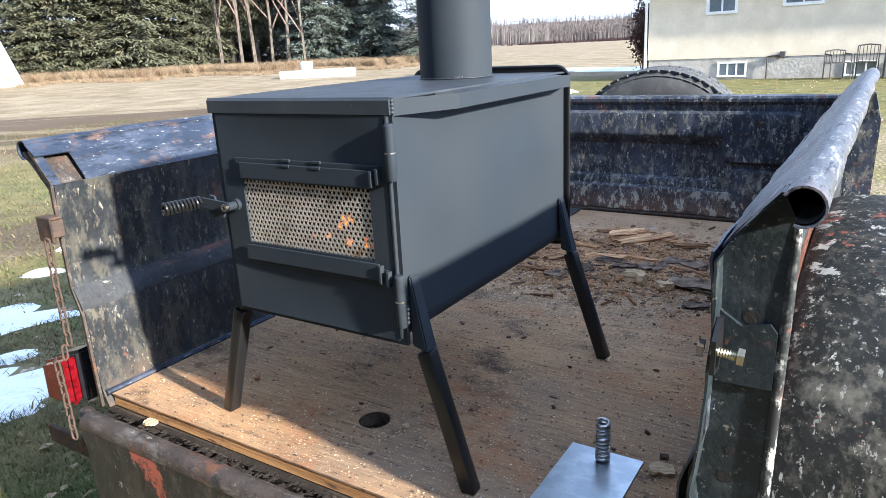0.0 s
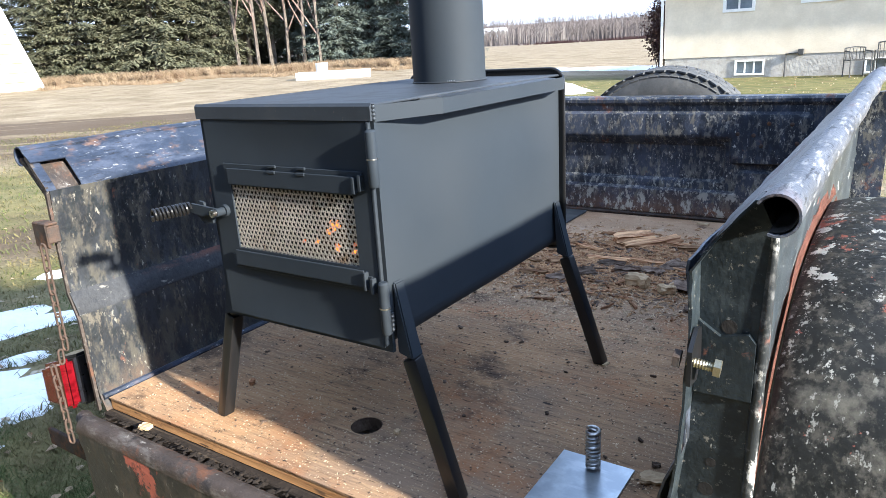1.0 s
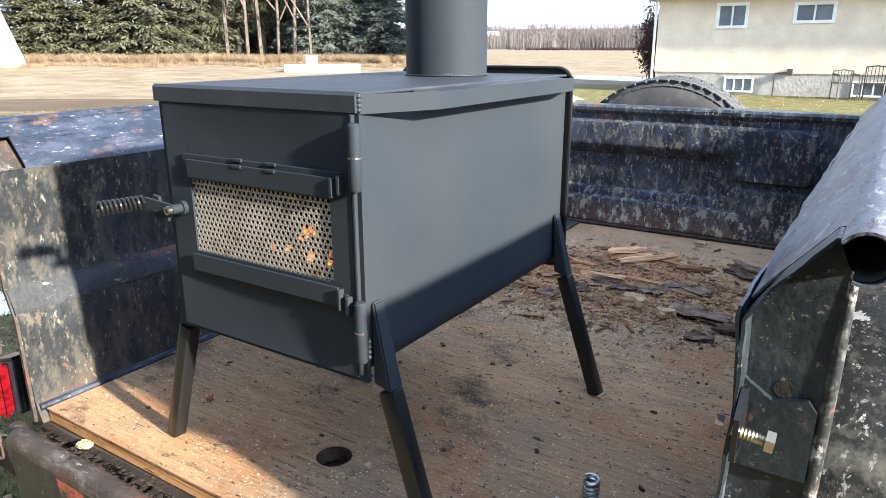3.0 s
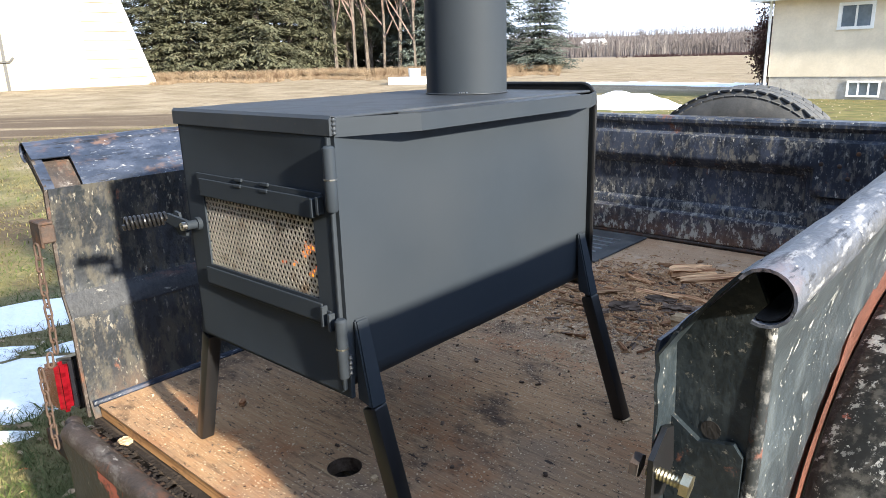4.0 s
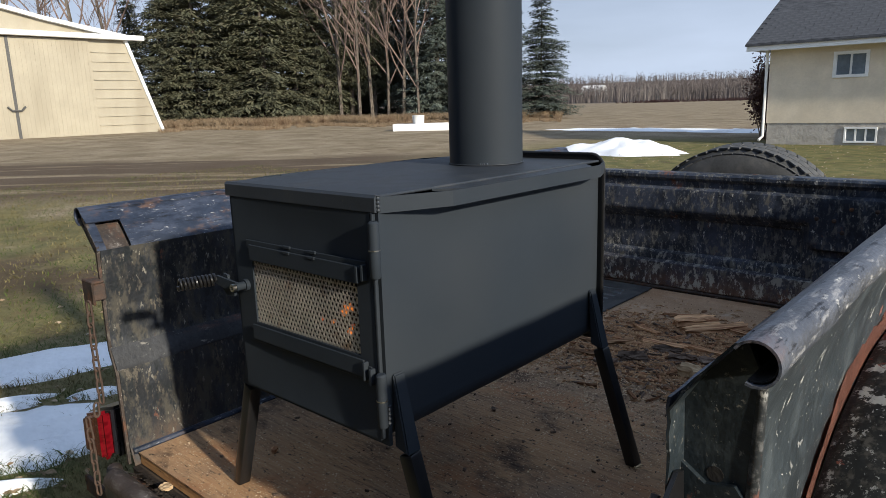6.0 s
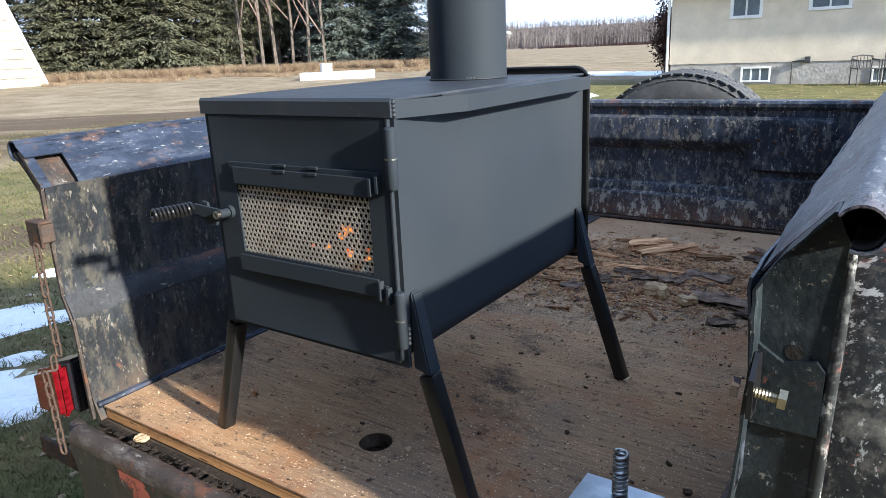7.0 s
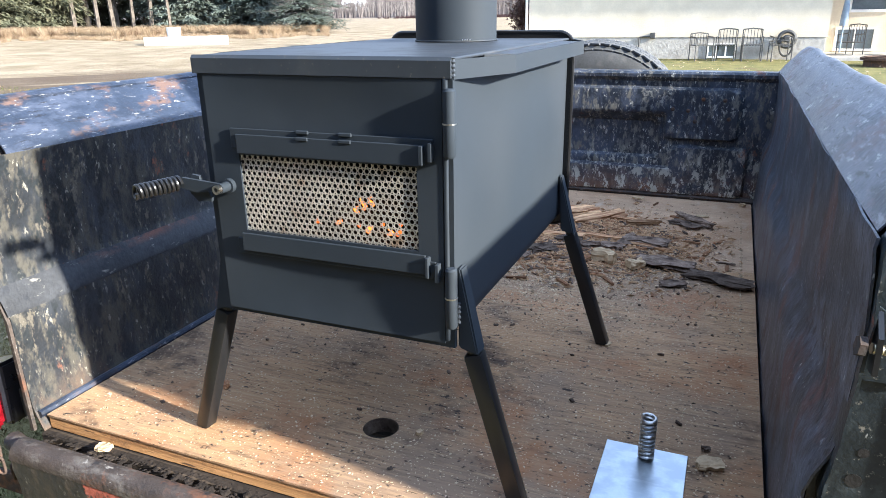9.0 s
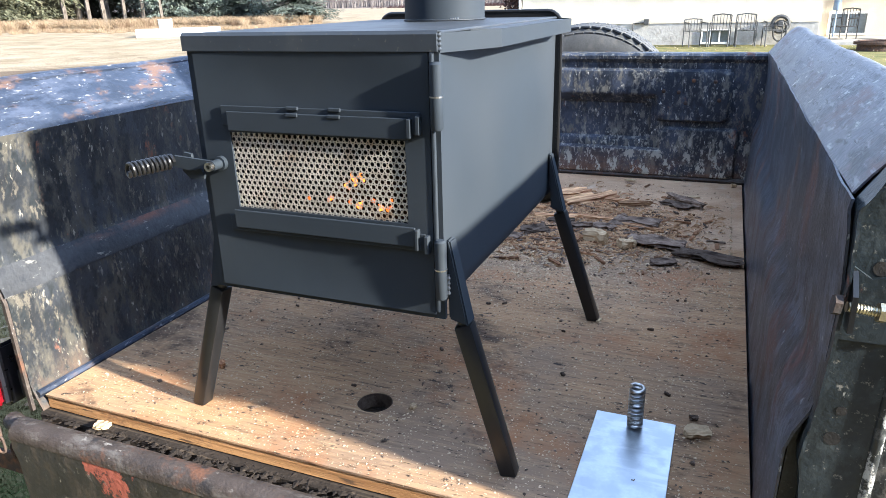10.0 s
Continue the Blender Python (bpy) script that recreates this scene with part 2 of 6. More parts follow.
FENDER = mat("weathered_fender_paint", (0.030, 0.031, 0.030), 0.46, 0, (
    ((0.120, 0.112, 0.096), 46, (1, 1, 0.6), 0.50, 0.63, 0.7, 9),
    ((0.20, 0.19, 0.165), 9, (1, 1, 0.8), 0.56, 0.70, 0.75, 9),
    ((0.58, 0.58, 0.55), 12, (1, 0.8, 0.55), 0.600, 0.608, 0.6, 8),
    ((0.34, 0.125, 0.092), 10, W, 0.628, 0.638, 0.8, 8),
    ((0.46, 0.46, 0.43), 60, (1, 1, 0.22), 0.590, 0.62, 0.6, 10),
    ((0.40, 0.39, 0.36), 150, W, 0.665, 0.69, 0.6, 6)), 0.4, 110, 0.25, 12, 0.4)
POST = mat("black_post_paint", (0.018, 0.024, 0.029), 0.34, 0, (
    ((0.048, 0.058, 0.064), 16, W, 0.50, 0.66, 0.42, 9),
    ((0.19, 0.072, 0.046), 7, W, 0.585, 0.625, 0.8, 9),
    ((0.17, 0.16, 0.14), 100, W, 0.60, 0.66, 0.6, 8),
    ((0.42, 0.42, 0.39), 70, (1, 1, 0.6), 0.65, 0.68, 0.6, 11)), 0.35, 130, 0.25, 12, 0.34)
GATE = mat("faded_tailgate_paint", (0.020, 0.019, 0.020), 0.5, 0, (
    ((0.085, 0.066, 0.050), 26, (1, 1, 0.3), 0.48, 0.63, 0.7, 9),
    ((0.36, 0.095, 0.06), 7, (1, 1, 0.8), 0.575, 0.60, 0.75, 8),
    ((0.012, 0.012, 0.014), 40, (1, 1, 0.5), 0.56, 0.62, 0.5, 9),
    ((0.30, 0.28, 0.25), 60, (1, 1, 0.4), 0.60, 0.64, 0.6, 10)), 0.4, 100, 0.25, 12)
RUST = mat("rusty_steel", (0.066, 0.044, 0.034), 0.85, 0.0, (((0.135, 0.066, 0.034), 40, W, 0.5, 0.65, 0.9, 6), ((0.04, 0.036, 0.034), 18, W, 0.55, 0.7, 0.7, 6)), 0.6, 180, 0.3, 30, 0.3)
EDGE_RUST = mat("rust_brown_gate_edge", (0.052, 0.040, 0.034), 0.6, 0.0, (((0.105, 0.092, 0.082), 40, (0.4, 1, 1), 0.52, 0.64, 0.5, 9), ((0.12, 0.055, 0.032), 14, W, 0.55, 0.66, 0.85, 9), ((0.025, 0.022, 0.022), 22, W, 0.55, 0.64, 0.6, 9), ((0.24, 0.22, 0.20), 60, (0.5, 1, 1), 0.60, 0.64, 0.5, 10)), 0.6, 140, 0.3, 20, 0.35)
PLY = mat("weathered_plywood", (0.385, 0.228, 0.118), 0.84, 0, (
    ((0.252, 0.168, 0.108), 2.4, (1, 1.3, 1), 0.42, 0.60, 0.85, 9),
    ((0.430, 0.285, 0.158), 80, (0.11, 1.3, 1), 0.50, 0.74, 0.8, 9),
    ((0.140, 0.088, 0.054), 74, (0.10, 1.3, 1), 0.53, 0.72, 0.9, 9),
    ((0.31, 0.145, 0.066), 3.6, W, 0.52, 0.66, 0.85, 9),
    ((0.098, 0.064, 0.043), 6.0, (0.7, 1, 1), 0.55, 0.66, 0.88, 9),
    ((0.58, 0.44, 0.28), 230, W, 0.645, 0.68, 0.9, 6),
    ((0.075, 0.050, 0.034), 180, (0.16, 1.2, 1), 0.59, 0.65, 0.9, 7),
    ((0.050, 0.036, 0.028), 46, (0.5, 1, 1), 0.61, 0.65, 0.9, 9)), 1.0, 140, 0.20, 6, 0.22, (0.2, 1.3, 1))
PLY_BACK = mat("pale_dusty_plywood", (0.46, 0.305, 0.190), 0.86, 0, (
    ((0.38, 0.225, 0.125), 2.6, W, 0.44, 0.62, 0.85, 9),
    ((0.54, 0.43, 0.33), 4.5, (1, 0.7, 1), 0.58, 0.70, 0.9, 9),
    ((0.25, 0.155, 0.095), 70, (0.12, 1.3, 1), 0.55, 0.74, 0.9, 9),
    ((0.15, 0.092, 0.060), 9, W, 0.60, 0.68, 0.9, 9),
    ((0.60, 0.46, 0.30), 230, W, 0.62, 0.67, 0.9, 6)), 1.0, 140, 0.18, 6, 0.2, (0.2, 1.3, 1))
SAWDUST = mat("pale_sawdust", (0.58, 0.44, 0.29), 0.9, 0, (((0.33, 0.23, 0.14), 40, W, 0.50, 0.66, 0.9, 4),), 0.3, 200, 0.3, 30, 0.2)
PLY_EDGE = mat("fresh_plywood_edge", (0.52, 0.28, 0.115), 0.75, 0, (((0.33, 0.165, 0.066), 14, (0.2, 1, 8), 0.48, 0.62, 0.8, 8), ((0.13, 0.075, 0.04), 50, (0.3, 1, 2), 0.60, 0.67, 0.9, 6), ((0.22, 0.12, 0.06), 9, W, 0.56, 0.64, 0.9, 8)), 0.6, 140, 0.2, 10, 0.25, (0.2, 1, 6))
OLDWOOD = mat("rotten_deck_board", (0.026, 0.020, 0.016), 0.95, 0, (((0.07, 0.052, 0.036), 30, (0.1, 4, 1), 0.58, 0.7, 0.9, 6),), 0.8, 120, 0.3, 20, 0.2)
BARK = mat("dark_bark", (0.130, 0.090, 0.066), 0.95, 0, (((0.22, 0.165, 0.125), 40, W, 0.5, 0.66, 0.95, 7), ((0.045, 0.030, 0.022), 22, W, 0.56, 0.66, 0.95, 6)), 1.0, 110, 0.35, 30, 0.15, each=0.5)
SPLIT = mat("split_brown_wood", (0.47, 0.285, 0.150), 0.85, 0, (((0.23, 0.112, 0.056), 24, (0.15, 4, 2), 0.48, 0.64, 0.9, 6),), 0.7, 120, 0.25, 20, 0.2, (0.2, 3, 2), each=0.55)
PALEWOOD = mat("pale_fresh_wood", (0.52, 0.38, 0.23), 0.8, 0, (((0.36, 0.24, 0.13), 30, (0.15, 3, 2), 0.5, 0.66, 0.85, 6),), 0.5, 140, 0.2, 20, 0.2)
RUBBER = mat("old_tyre_rubber", (0.066, 0.067, 0.069), 0.8, 0, (((0.105, 0.102, 0.098), 16, W, 0.5, 0.7, 0.85, 6),), 0.35, 160, 0.2, 12, 0.3)
REDLENS = mat("red_lamp_lens", (0.13, 0.004, 0.008), 0.14, 0, (((0.075, 0.002, 0.004), 30, (1, 1, 3), 0.45, 0.6, 0.16, 3),), 0.25, 260, 0.15, 12, 0.5)
PLASTIC = mat("black_lamp_plastic", (0.012, 0.012, 0.016), 0.3, 0, (), 0.05, 300, 0.15, 20)
STUCCO = mat("cream_stucco", (0.66, 0.575, 0.445), 0.92, 0, (((0.58, 0.50, 0.38), 1.3, W, 0.48, 0.72, 0.92, 6),), 0.5, 30, 0.08, 2, 0.2)
FOUND = mat("parged_concrete", (0.42, 0.39, 0.345), 0.92, 0, (((0.32, 0.295, 0.255), 3, W, 0.5, 0.62, 0.92, 7),), 0.6, 14, 0.12, 4, 0.2)
SHINGLE = mat("grey_shingle", (0.080, 0.083, 0.092), 0.9, 0, (((0.055, 0.057, 0.064), 4, (1, 3, 3), 0.5, 0.6, 0.9, 5),), 0.6, 20, 0.2, 3, 0.2)
WHITE = mat("white_paint", (0.74, 0.74, 0.72), 0.55, 0, (), 0.1, 80, 0.06, 3)
PANE = mat("dark_window_glass", (0.17, 0.20, 0.225), 0.06, 0, (), 0, 80, 0.2, 1.5, 0.8)
BARNWALL = mat("cream_ribbed_steel", (0.34, 0.30, 0.22), 0.55, 0, (((0.285, 0.248, 0.178), 0.8, (1, 1, 0.3), 0.48, 0.7, 0.6, 6),), 0.15, 20, 0.06, 1.2)
DARKMETAL = mat("dark_garden_metal", (0.075, 0.073, 0.070), 0.5, 0.3, (), 0.1, 100, 0.2, 20)
SNOW = mat("old_snow", (0.90, 0.91, 0.93), 0.75, 0, (((0.66, 0.66, 0.66), 3.5, W, 0.58, 0.75, 0.8, 7),), 0.7, 26, 0.05, 2, 0.3)
NEEDLE = mat("spruce_needles", (0.098, 0.100, 0.062), 0.85, 0, (((0.150, 0.140, 0.090), 1.6, W, 0.48, 0.68, 0.88, 5),), 0, 20, 0.35, 3, 0.1)
BLUENEEDLE = mat("blue_spruce_needles", (0.100, 0.118, 0.098), 0.85, 0, (((0.140, 0.155, 0.130), 1.6, W, 0.48, 0.68, 0.88, 5),), 0, 20, 0.35, 3, 0.1)
TRUNK = mat("grey_tree_bark", (0.125, 0.105, 0.086), 0.95, 0, (((0.065, 0.054, 0.044), 5, (1, 1, 0.4), 0.5, 0.65, 0.95, 6),), 0.6, 30, 0.25, 3, 0.2)
TWIG = mat("bare_twigs", (0.185, 0.135, 0.112), 0.95, 0, (), 0, 20, 0.3, 3, 0.2)
FARWOOD = mat("far_leafless_wood", (0.108, 0.092, 0.086), 0.95, 0, (((0.185, 0.165, 0.152), 0.06, W, 0.52, 0.66, 0.95, 5),), 0, 20, 0.25, 0.05, 0.1)
REDBUSH = mat("dark_red_shrub_leaves", (0.075, 0.042, 0.038), 0.8, 0, (), 0, 20, 0.4, 4, 0.2)
DRYGRASS = mat("tall_dry_grass", (0.255, 0.188, 0.118), 0.9, 0, (((0.17, 0.112, 0.068), 1.1, W, 0.46, 0.64, 0.9, 6), ((0.33, 0.26, 0.17), 2.5, W, 0.58, 0.7, 0.9, 5)), 0, 20, 0.25, 2, 0.2)
BLADE = mat("lawn_blades", (0.155, 0.128, 0.055), 0.85, 0, (((0.070, 0.090, 0.024), 1.4, W, 0.44, 0.58, 0.8, 5), ((0.26, 0.20, 0.105), 9, W, 0.56, 0.7, 0.85, 4)), 0, 20, 0.3, 12, 0.2)
LEAF = mat("fallen_leaf", (0.34, 0.24, 0.15), 0.8, 0, (((0.50, 0.42, 0.31), 5, W, 0.5, 0.6, 0.8, 3), ((0.28, 0.11, 0.04), 7, W, 0.58, 0.66, 0.8, 3)), 0.3, 120, 0.3, 6, 0.2)
BOARDS = mat("shade_wall_boards", (0.085, 0.075, 0.066), 0.9, 0, (((0.05, 0.044, 0.040), 2.0, (3, 1, 0.2), 0.45, 0.62, 0.9, 7),), 0.4, 40, 0.2, 3, 0.2)
DIRT = mat("brown_soil", (0.085, 0.058, 0.040), 0.95, 0, (), 0.7, 30, 0.3, 4, 0.2)


def ground_material():
    """Lawn and pasture: dry tan grass, greener near the house and the bed, wheel-worn soil across the yard."""
    m = bpy.data.materials.new("pasture_ground")
    m.use_nodes = True
    n, l = m.node_tree.nodes, m.node_tree.links
    b = n["Principled BSDF"]
    b.inputs["Roughness"].default_value = 0.95
    b.inputs["Specular IOR Level"].default_value = 0.15
    geo = n.new("ShaderNodeNewGeometry")
    sep = n.new("ShaderNodeSeparateXYZ")
    l.new(geo.outputs["Position"], sep.inputs[0])

    def noise_fac(scale, detail, st=(1, 1, 1)):
        mp = n.new("ShaderNodeMapping")
        mp.inputs["Scale"].default_value = st
        nz = n.new("ShaderNodeTexNoise")
        nz.inputs["Scale"].default_value, nz.inputs["Detail"].default_value = scale, detail
        l.new(geo.outputs["Position"], mp.inputs["Vector"])
        l.new(mp.outputs[0], nz.inputs["Vector"])
        return nz.outputs["Fac"]

    def op(kind, a, c, clamp=False):
        x = n.new("ShaderNodeMath")
        x.operation, x.use_clamp = kind, clamp
        for s, v in zip(x.inputs, (a, c)):
            if isinstance(v, float):
                s.default_value = v
            else:
                l.new(v, s)
        return x.outputs[0]

    def band(v, centre, half, soft):
        d = op("ABSOLUTE", op("SUBTRACT", v, centre), 0.0)
        return op("DIVIDE", op("SUBTRACT", half, d), soft, True)

    def ramp(fac, lo, hi, a=(0, 0, 0, 1), c=(1, 1, 1, 1)):
        r = n.new("ShaderNodeValToRGB")
        r.color_ramp.elements[0].position, r.color_ramp.elements[0].color = lo, a
        r.color_ramp.elements[1].position, r.color_ramp.elements[1].color = hi, c
        l.new(fac, r.inputs[0])
        return r.outputs[0]

    def mix(fac, a, c):
        x = n.new("ShaderNodeMixRGB")
        l.new(fac, x.inputs[0])
        l.new(a, x.inputs[1])
        if isinstance(c, tuple):
            x.inputs[2].default_value = c + (1,)
        else:
            l.new(c, x.inputs[2])
        return x.outputs[0]

    tan = ramp(noise_fac(0.9, 9), 0.3, 0.7, (0.205, 0.158, 0.098, 1), (0.345, 0.278, 0.188, 1))
    fine = ramp(noise_fac(24, 7), 0.3, 0.7, (0.5, 0.5, 0.5, 1), (1.3, 1.3, 1.3, 1))
    mu = n.new("ShaderNodeMixRGB")
    mu.blend_type, mu.inputs[0].default_value = "MULTIPLY", 0.85
    l.new(tan, mu.inputs[1])
    l.new(fine, mu.inputs[2])
    col = mu.outputs[0]
    green = ramp(noise_fac(3.0, 8), 0.35, 0.68, (0.075, 0.085, 0.022, 1), (0.19, 0.165, 0.055, 1))
    patch = ramp(noise_fac(0.45, 6), 0.38, 0.56)
    near_house = op("MULTIPLY", band(sep.outputs[1], 16.0, 8.0, 3.0), band(sep.outputs[0], 0.0, 13.0, 4.0))
    near_bed = op("MULTIPLY", op("MULTIPLY", band(sep.outputs[1], 0.5, 4.5, 2.0), band(sep.outputs[0], 0.0, 7.5, 2.0)), patch)
    across, along = op("SUBTRACT", sep.outputs[0], sep.outputs[1]), op("ADD", sep.outputs[0], sep.outputs[1])
    yard = op("MULTIPLY", op("MULTIPLY", band(across, -4.0, 12.0, 3.0), band(along, -3.0, 14.0, 4.0)), ramp(noise_fac(0.8, 7), 0.36, 0.54))
    col = mix(op("MAXIMUM", op("MULTIPLY", near_house, 0.85), op("MAXIMUM", op("MULTIPLY", near_bed, 0.40), op("MULTIPLY", yard, 0.72))), col, green)
    ruts = op("MULTIPLY", band(across, -20.5, 6.5, 2.0), band(along, -11.0, 16.0, 6.0))
    lane = n.new("ShaderNodeCombineXYZ")
    l.new(op("MULTIPLY", along, 0.13), lane.inputs[0])
    l.new(across, lane.inputs[1])
    lane_noise = n.new("ShaderNodeTexNoise")
    lane_noise.inputs["Scale"].default_value, lane_noise.inputs["Detail"].default_value = 0.75, 8
    l.new(lane.outputs[0], lane_noise.inputs["Vector"])
    ruts = op("MULTIPLY", ruts, ramp(lane_noise.outputs["Fac"], 0.38, 0.47))
    near_rut = op("MULTIPLY", op("MULTIPLY", band(across, -7.3, 1.7, 1.0), band(along, -4.0, 9.0, 3.0)), ramp(noise_fac(1.3, 8), 0.40, 0.52))
    ruts = op("MAXIMUM", ruts, near_rut)
    ruts_r = op("MULTIPLY", band(sep.outputs[1], 6.5, 3.0, 1.5), band(sep.outputs[0], 8.0, 6.0, 2.0))
    wear = ramp(noise_fac(1.1, 8, (0.16, 1.5, 1)), 0.40, 0.50)
    col = mix(op("MULTIPLY", op("MAXIMUM", ruts, op("MULTIPLY", ruts_r, wear)), 0.82), col, (0.078, 0.054, 0.038))
    bare = ramp(noise_fac(1.7, 8), 0.58, 0.68)
    col = mix(op("MULTIPLY", bare, 0.55), col, (0.11, 0.072, 0.046))
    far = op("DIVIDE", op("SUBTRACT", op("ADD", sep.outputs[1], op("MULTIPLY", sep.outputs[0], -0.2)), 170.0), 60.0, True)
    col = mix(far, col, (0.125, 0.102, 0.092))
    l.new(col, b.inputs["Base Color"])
    bp = n.new("ShaderNodeBump")
    bp.inputs["Strength"].default_value, bp.inputs["Distance"].default_value = 0.9, 0.03
    l.new(noise_fac(26, 7), bp.inputs["Height"])
    l.new(bp.outputs[0], b.inputs["Normal"])
    return m


GROUND = ground_material()

# ---- mesh helpers ----
def link_mesh(name, bm, material, parent=None, label="", smooth=False):
    me = bpy.data.meshes.new(name)
    bmesh.ops.recalc_face_normals(bm, faces=bm.faces)
    bm.to_mesh(me)
    bm.free()
    for m in material if isinstance(material, (list, tuple)) else (material,):
        me.materials.append(m)
    if smooth:
        me.polygons.foreach_set("use_smooth", [True] * len(me.polygons))
        me.set_sharp_from_angle(angle=radians(38))
    ob = new(name, me)
    ob.parent = parent
    if label:
        ob["label"] = label
    return ob


def part(name, bm, material, parent, label="", smooth=False):
    return link_mesh(name, bm, material, parent, label, smooth)


def raw(name, verts, faces, material, parent=None, label="", smooth=False):
    me = bpy.data.meshes.new(name)
    me.from_pydata(verts, [], faces)
    me.materials.append(material)
    if smooth:
        me.polygons.foreach_set("use_smooth", [True] * len(me.polygons))
    ob = new(name, me)
    ob.parent = parent
    if label:
        ob["label"] = label
    return ob


def thing(name, label, category, at=(0, 0, 0), group="", kind=""):
    ob = new(name)
    ob.empty_display_size = 0.1
    ob.location = at
    return tagged(ob, label, category, group, kind)


def keep_world(ob, parent):
    ob.parent = parent
    ob.matrix_parent_inverse = Matrix.Translation(-Vector(parent.location))
    return ob


def box(bm, x0, x1, y0, y1, z0, z1, bevel=0.0, seg=1):
    r = bmesh.ops.create_cube(bm, size=1)
    vs = r["verts"]
    bmesh.ops.scale(bm, vec=(x1 - x0, y1 - y0, z1 - z0), verts=vs)
    bmesh.ops.translate(bm, vec=((x0 + x1) / 2, (y0 + y1) / 2, (z0 + z1) / 2), verts=vs)
    if bevel:
        es = list({e for v in vs for e in v.link_edges})
        bmesh.ops.bevel(bm, geom=es, offset=bevel, segments=seg, affect="EDGES", profile=0.5)
    return bm


def boxed(x0, x1, y0, y1, z0, z1, bevel=0.0, seg=1):
    return box(bmesh.new(), x0, x1, y0, y1, z0, z1, bevel, seg)


def prism(bm, poly, axis, a, b):
    """Extrude a polygon (two coordinates of the other axes, in xyz order) along axis from a to b."""
    def place(u, v, w):
        return {"x": (w, u, v), "y": (u, w, v), "z": (u, v, w)}[axis]
    lo = [bm.verts.new(place(u, v, a)) for u, v in poly]
    hi = [bm.verts.new(place(u, v, b)) for u, v in poly]
    bm.faces.new(lo)
    bm.faces.new(hi[::-1])
    for i in range(len(poly)):
        j = (i + 1) % len(poly)
        bm.faces.new((lo[i], hi[i], hi[j], lo[j]))
    return bm


def sweep(bm, pts, radius, sides=8, cap=True, up=None):
    """A tube along points; radius may be a number or a list; sides=4 gives a square bar."""
    pts = [Vector(p) for p in pts]
    rings = []
    nrm = None
    for i, p in enumerate(pts):
        d = (pts[min(i + 1, len(pts) - 1)] - pts[max(i - 1, 0)]).normalized()
        if nrm is None:
            nrm = Vector(up) if up else (Vector((0, 0, 1)) if abs(d.z) < 0.9 else Vector((1, 0, 0)))
        nrm = (nrm - d * nrm.dot(d)).normalized()
        bi = d.cross(nrm)
        r = radius[i] if isinstance(radius, (list, tuple)) else radius
        off = math.pi / 4 if sides == 4 else 0
        rings.append([bm.verts.new(p + (nrm * math.cos(off + k * math.tau / sides) + bi * math.sin(off + k * math.tau / sides)) * r) for k in range(sides)])
    for a, c in zip(rings, rings[1:]):
        for k in range(sides):
            bm.faces.new((a[k], a[(k + 1) % sides], c[(k + 1) % sides], c[k]))
    if cap:
        bm.faces.new(rings[0][::-1])
        bm.faces.new(rings[-1])
    return bm


def pipe_shell(bm, p0, p1, r, th, sides=48):
    """An open pipe with wall thickness."""
    p0, p1 = Vector(p0), Vector(p1)
    d = (p1 - p0).normalized()
    u = d.orthogonal().normalized()
    w = d.cross(u)
    rings = [[bm.verts.new(p + (u * math.cos(k * math.tau / sides) + w * math.sin(k * math.tau / sides)) * q) for k in range(sides)] for p, q in ((p0, r), (p1, r), (p1, r - th), (p0, r - th))]
    for i in range(4):
        a, c = rings[i], rings[(i + 1) % 4]
        for k in range(sides):
            bm.faces.new((a[k], a[(k + 1) % sides], c[(k + 1) % sides], c[k]))
    return bm


def coil(r, wire, length, turns, steps=14):
    """Points of a coil along +z."""
    n = int(turns * steps)
    return [(r * math.cos(i * math.tau / steps), r * math.sin(i * math.tau / steps), length * i / n) for i in range(n + 1)]


def folded(profile, y0, y1, ny, th, wobble=0.0, seed=0.0):
    """A folded metal sheet: an open (x, z) profile run along y, with thickness and slight dents."""
    bm = bmesh.new()
    P = [Vector((x, z)) for x, z in profile]
    nrm = []
    for i in range(len(P)):
        d = (P[min(i + 1, len(P) - 1)] - P[max(i - 1, 0)]).normalized()
        nrm.append(Vector((-d.y, d.x)))
    grid = []
    for side in (0, 1):
        rows = []
        for j in range(ny + 1):
            y = y0 + (y1 - y0) * j / ny
            row = []
            for p, q in zip(P, nrm):
                k = wobble * noise.noise((p.x * 9 + seed, y * 4.0, p.y * 9)) + 0.5 * wobble * noise.noise((p.x * 25 + seed, y * 13.0, p.y * 25))
                c = p + q * (k + th * side)
                row.append(bm.verts.new((c.x, y, c.y)))
            rows.append(row)
        grid.append(rows)
    m = len(P)
    for rows in grid:
        for j in range(ny):
            for i in range(m - 1):
                bm.faces.new((rows[j][i], rows[j][i + 1], rows[j + 1][i + 1], rows[j + 1][i]))
    a, c = grid
    for j in range(ny):
        for i in (0, m - 1):
            bm.faces.new((a[j][i], a[j + 1][i], c[j + 1][i], c[j][i]))
    for i in range(m - 1):
        for j in (0, ny):
            bm.faces.new((a[j][i], a[j][i + 1], c[j][i + 1], c[j][i]))
    return bm


def arc(cx, cz, r, a0, a1, n):
    return [(cx + r * math.cos(radians(a0 + (a1 - a0) * i / n)), cz + r * math.sin(radians(a0 + (a1 - a0) * i / n))) for i in range(n + 1)]


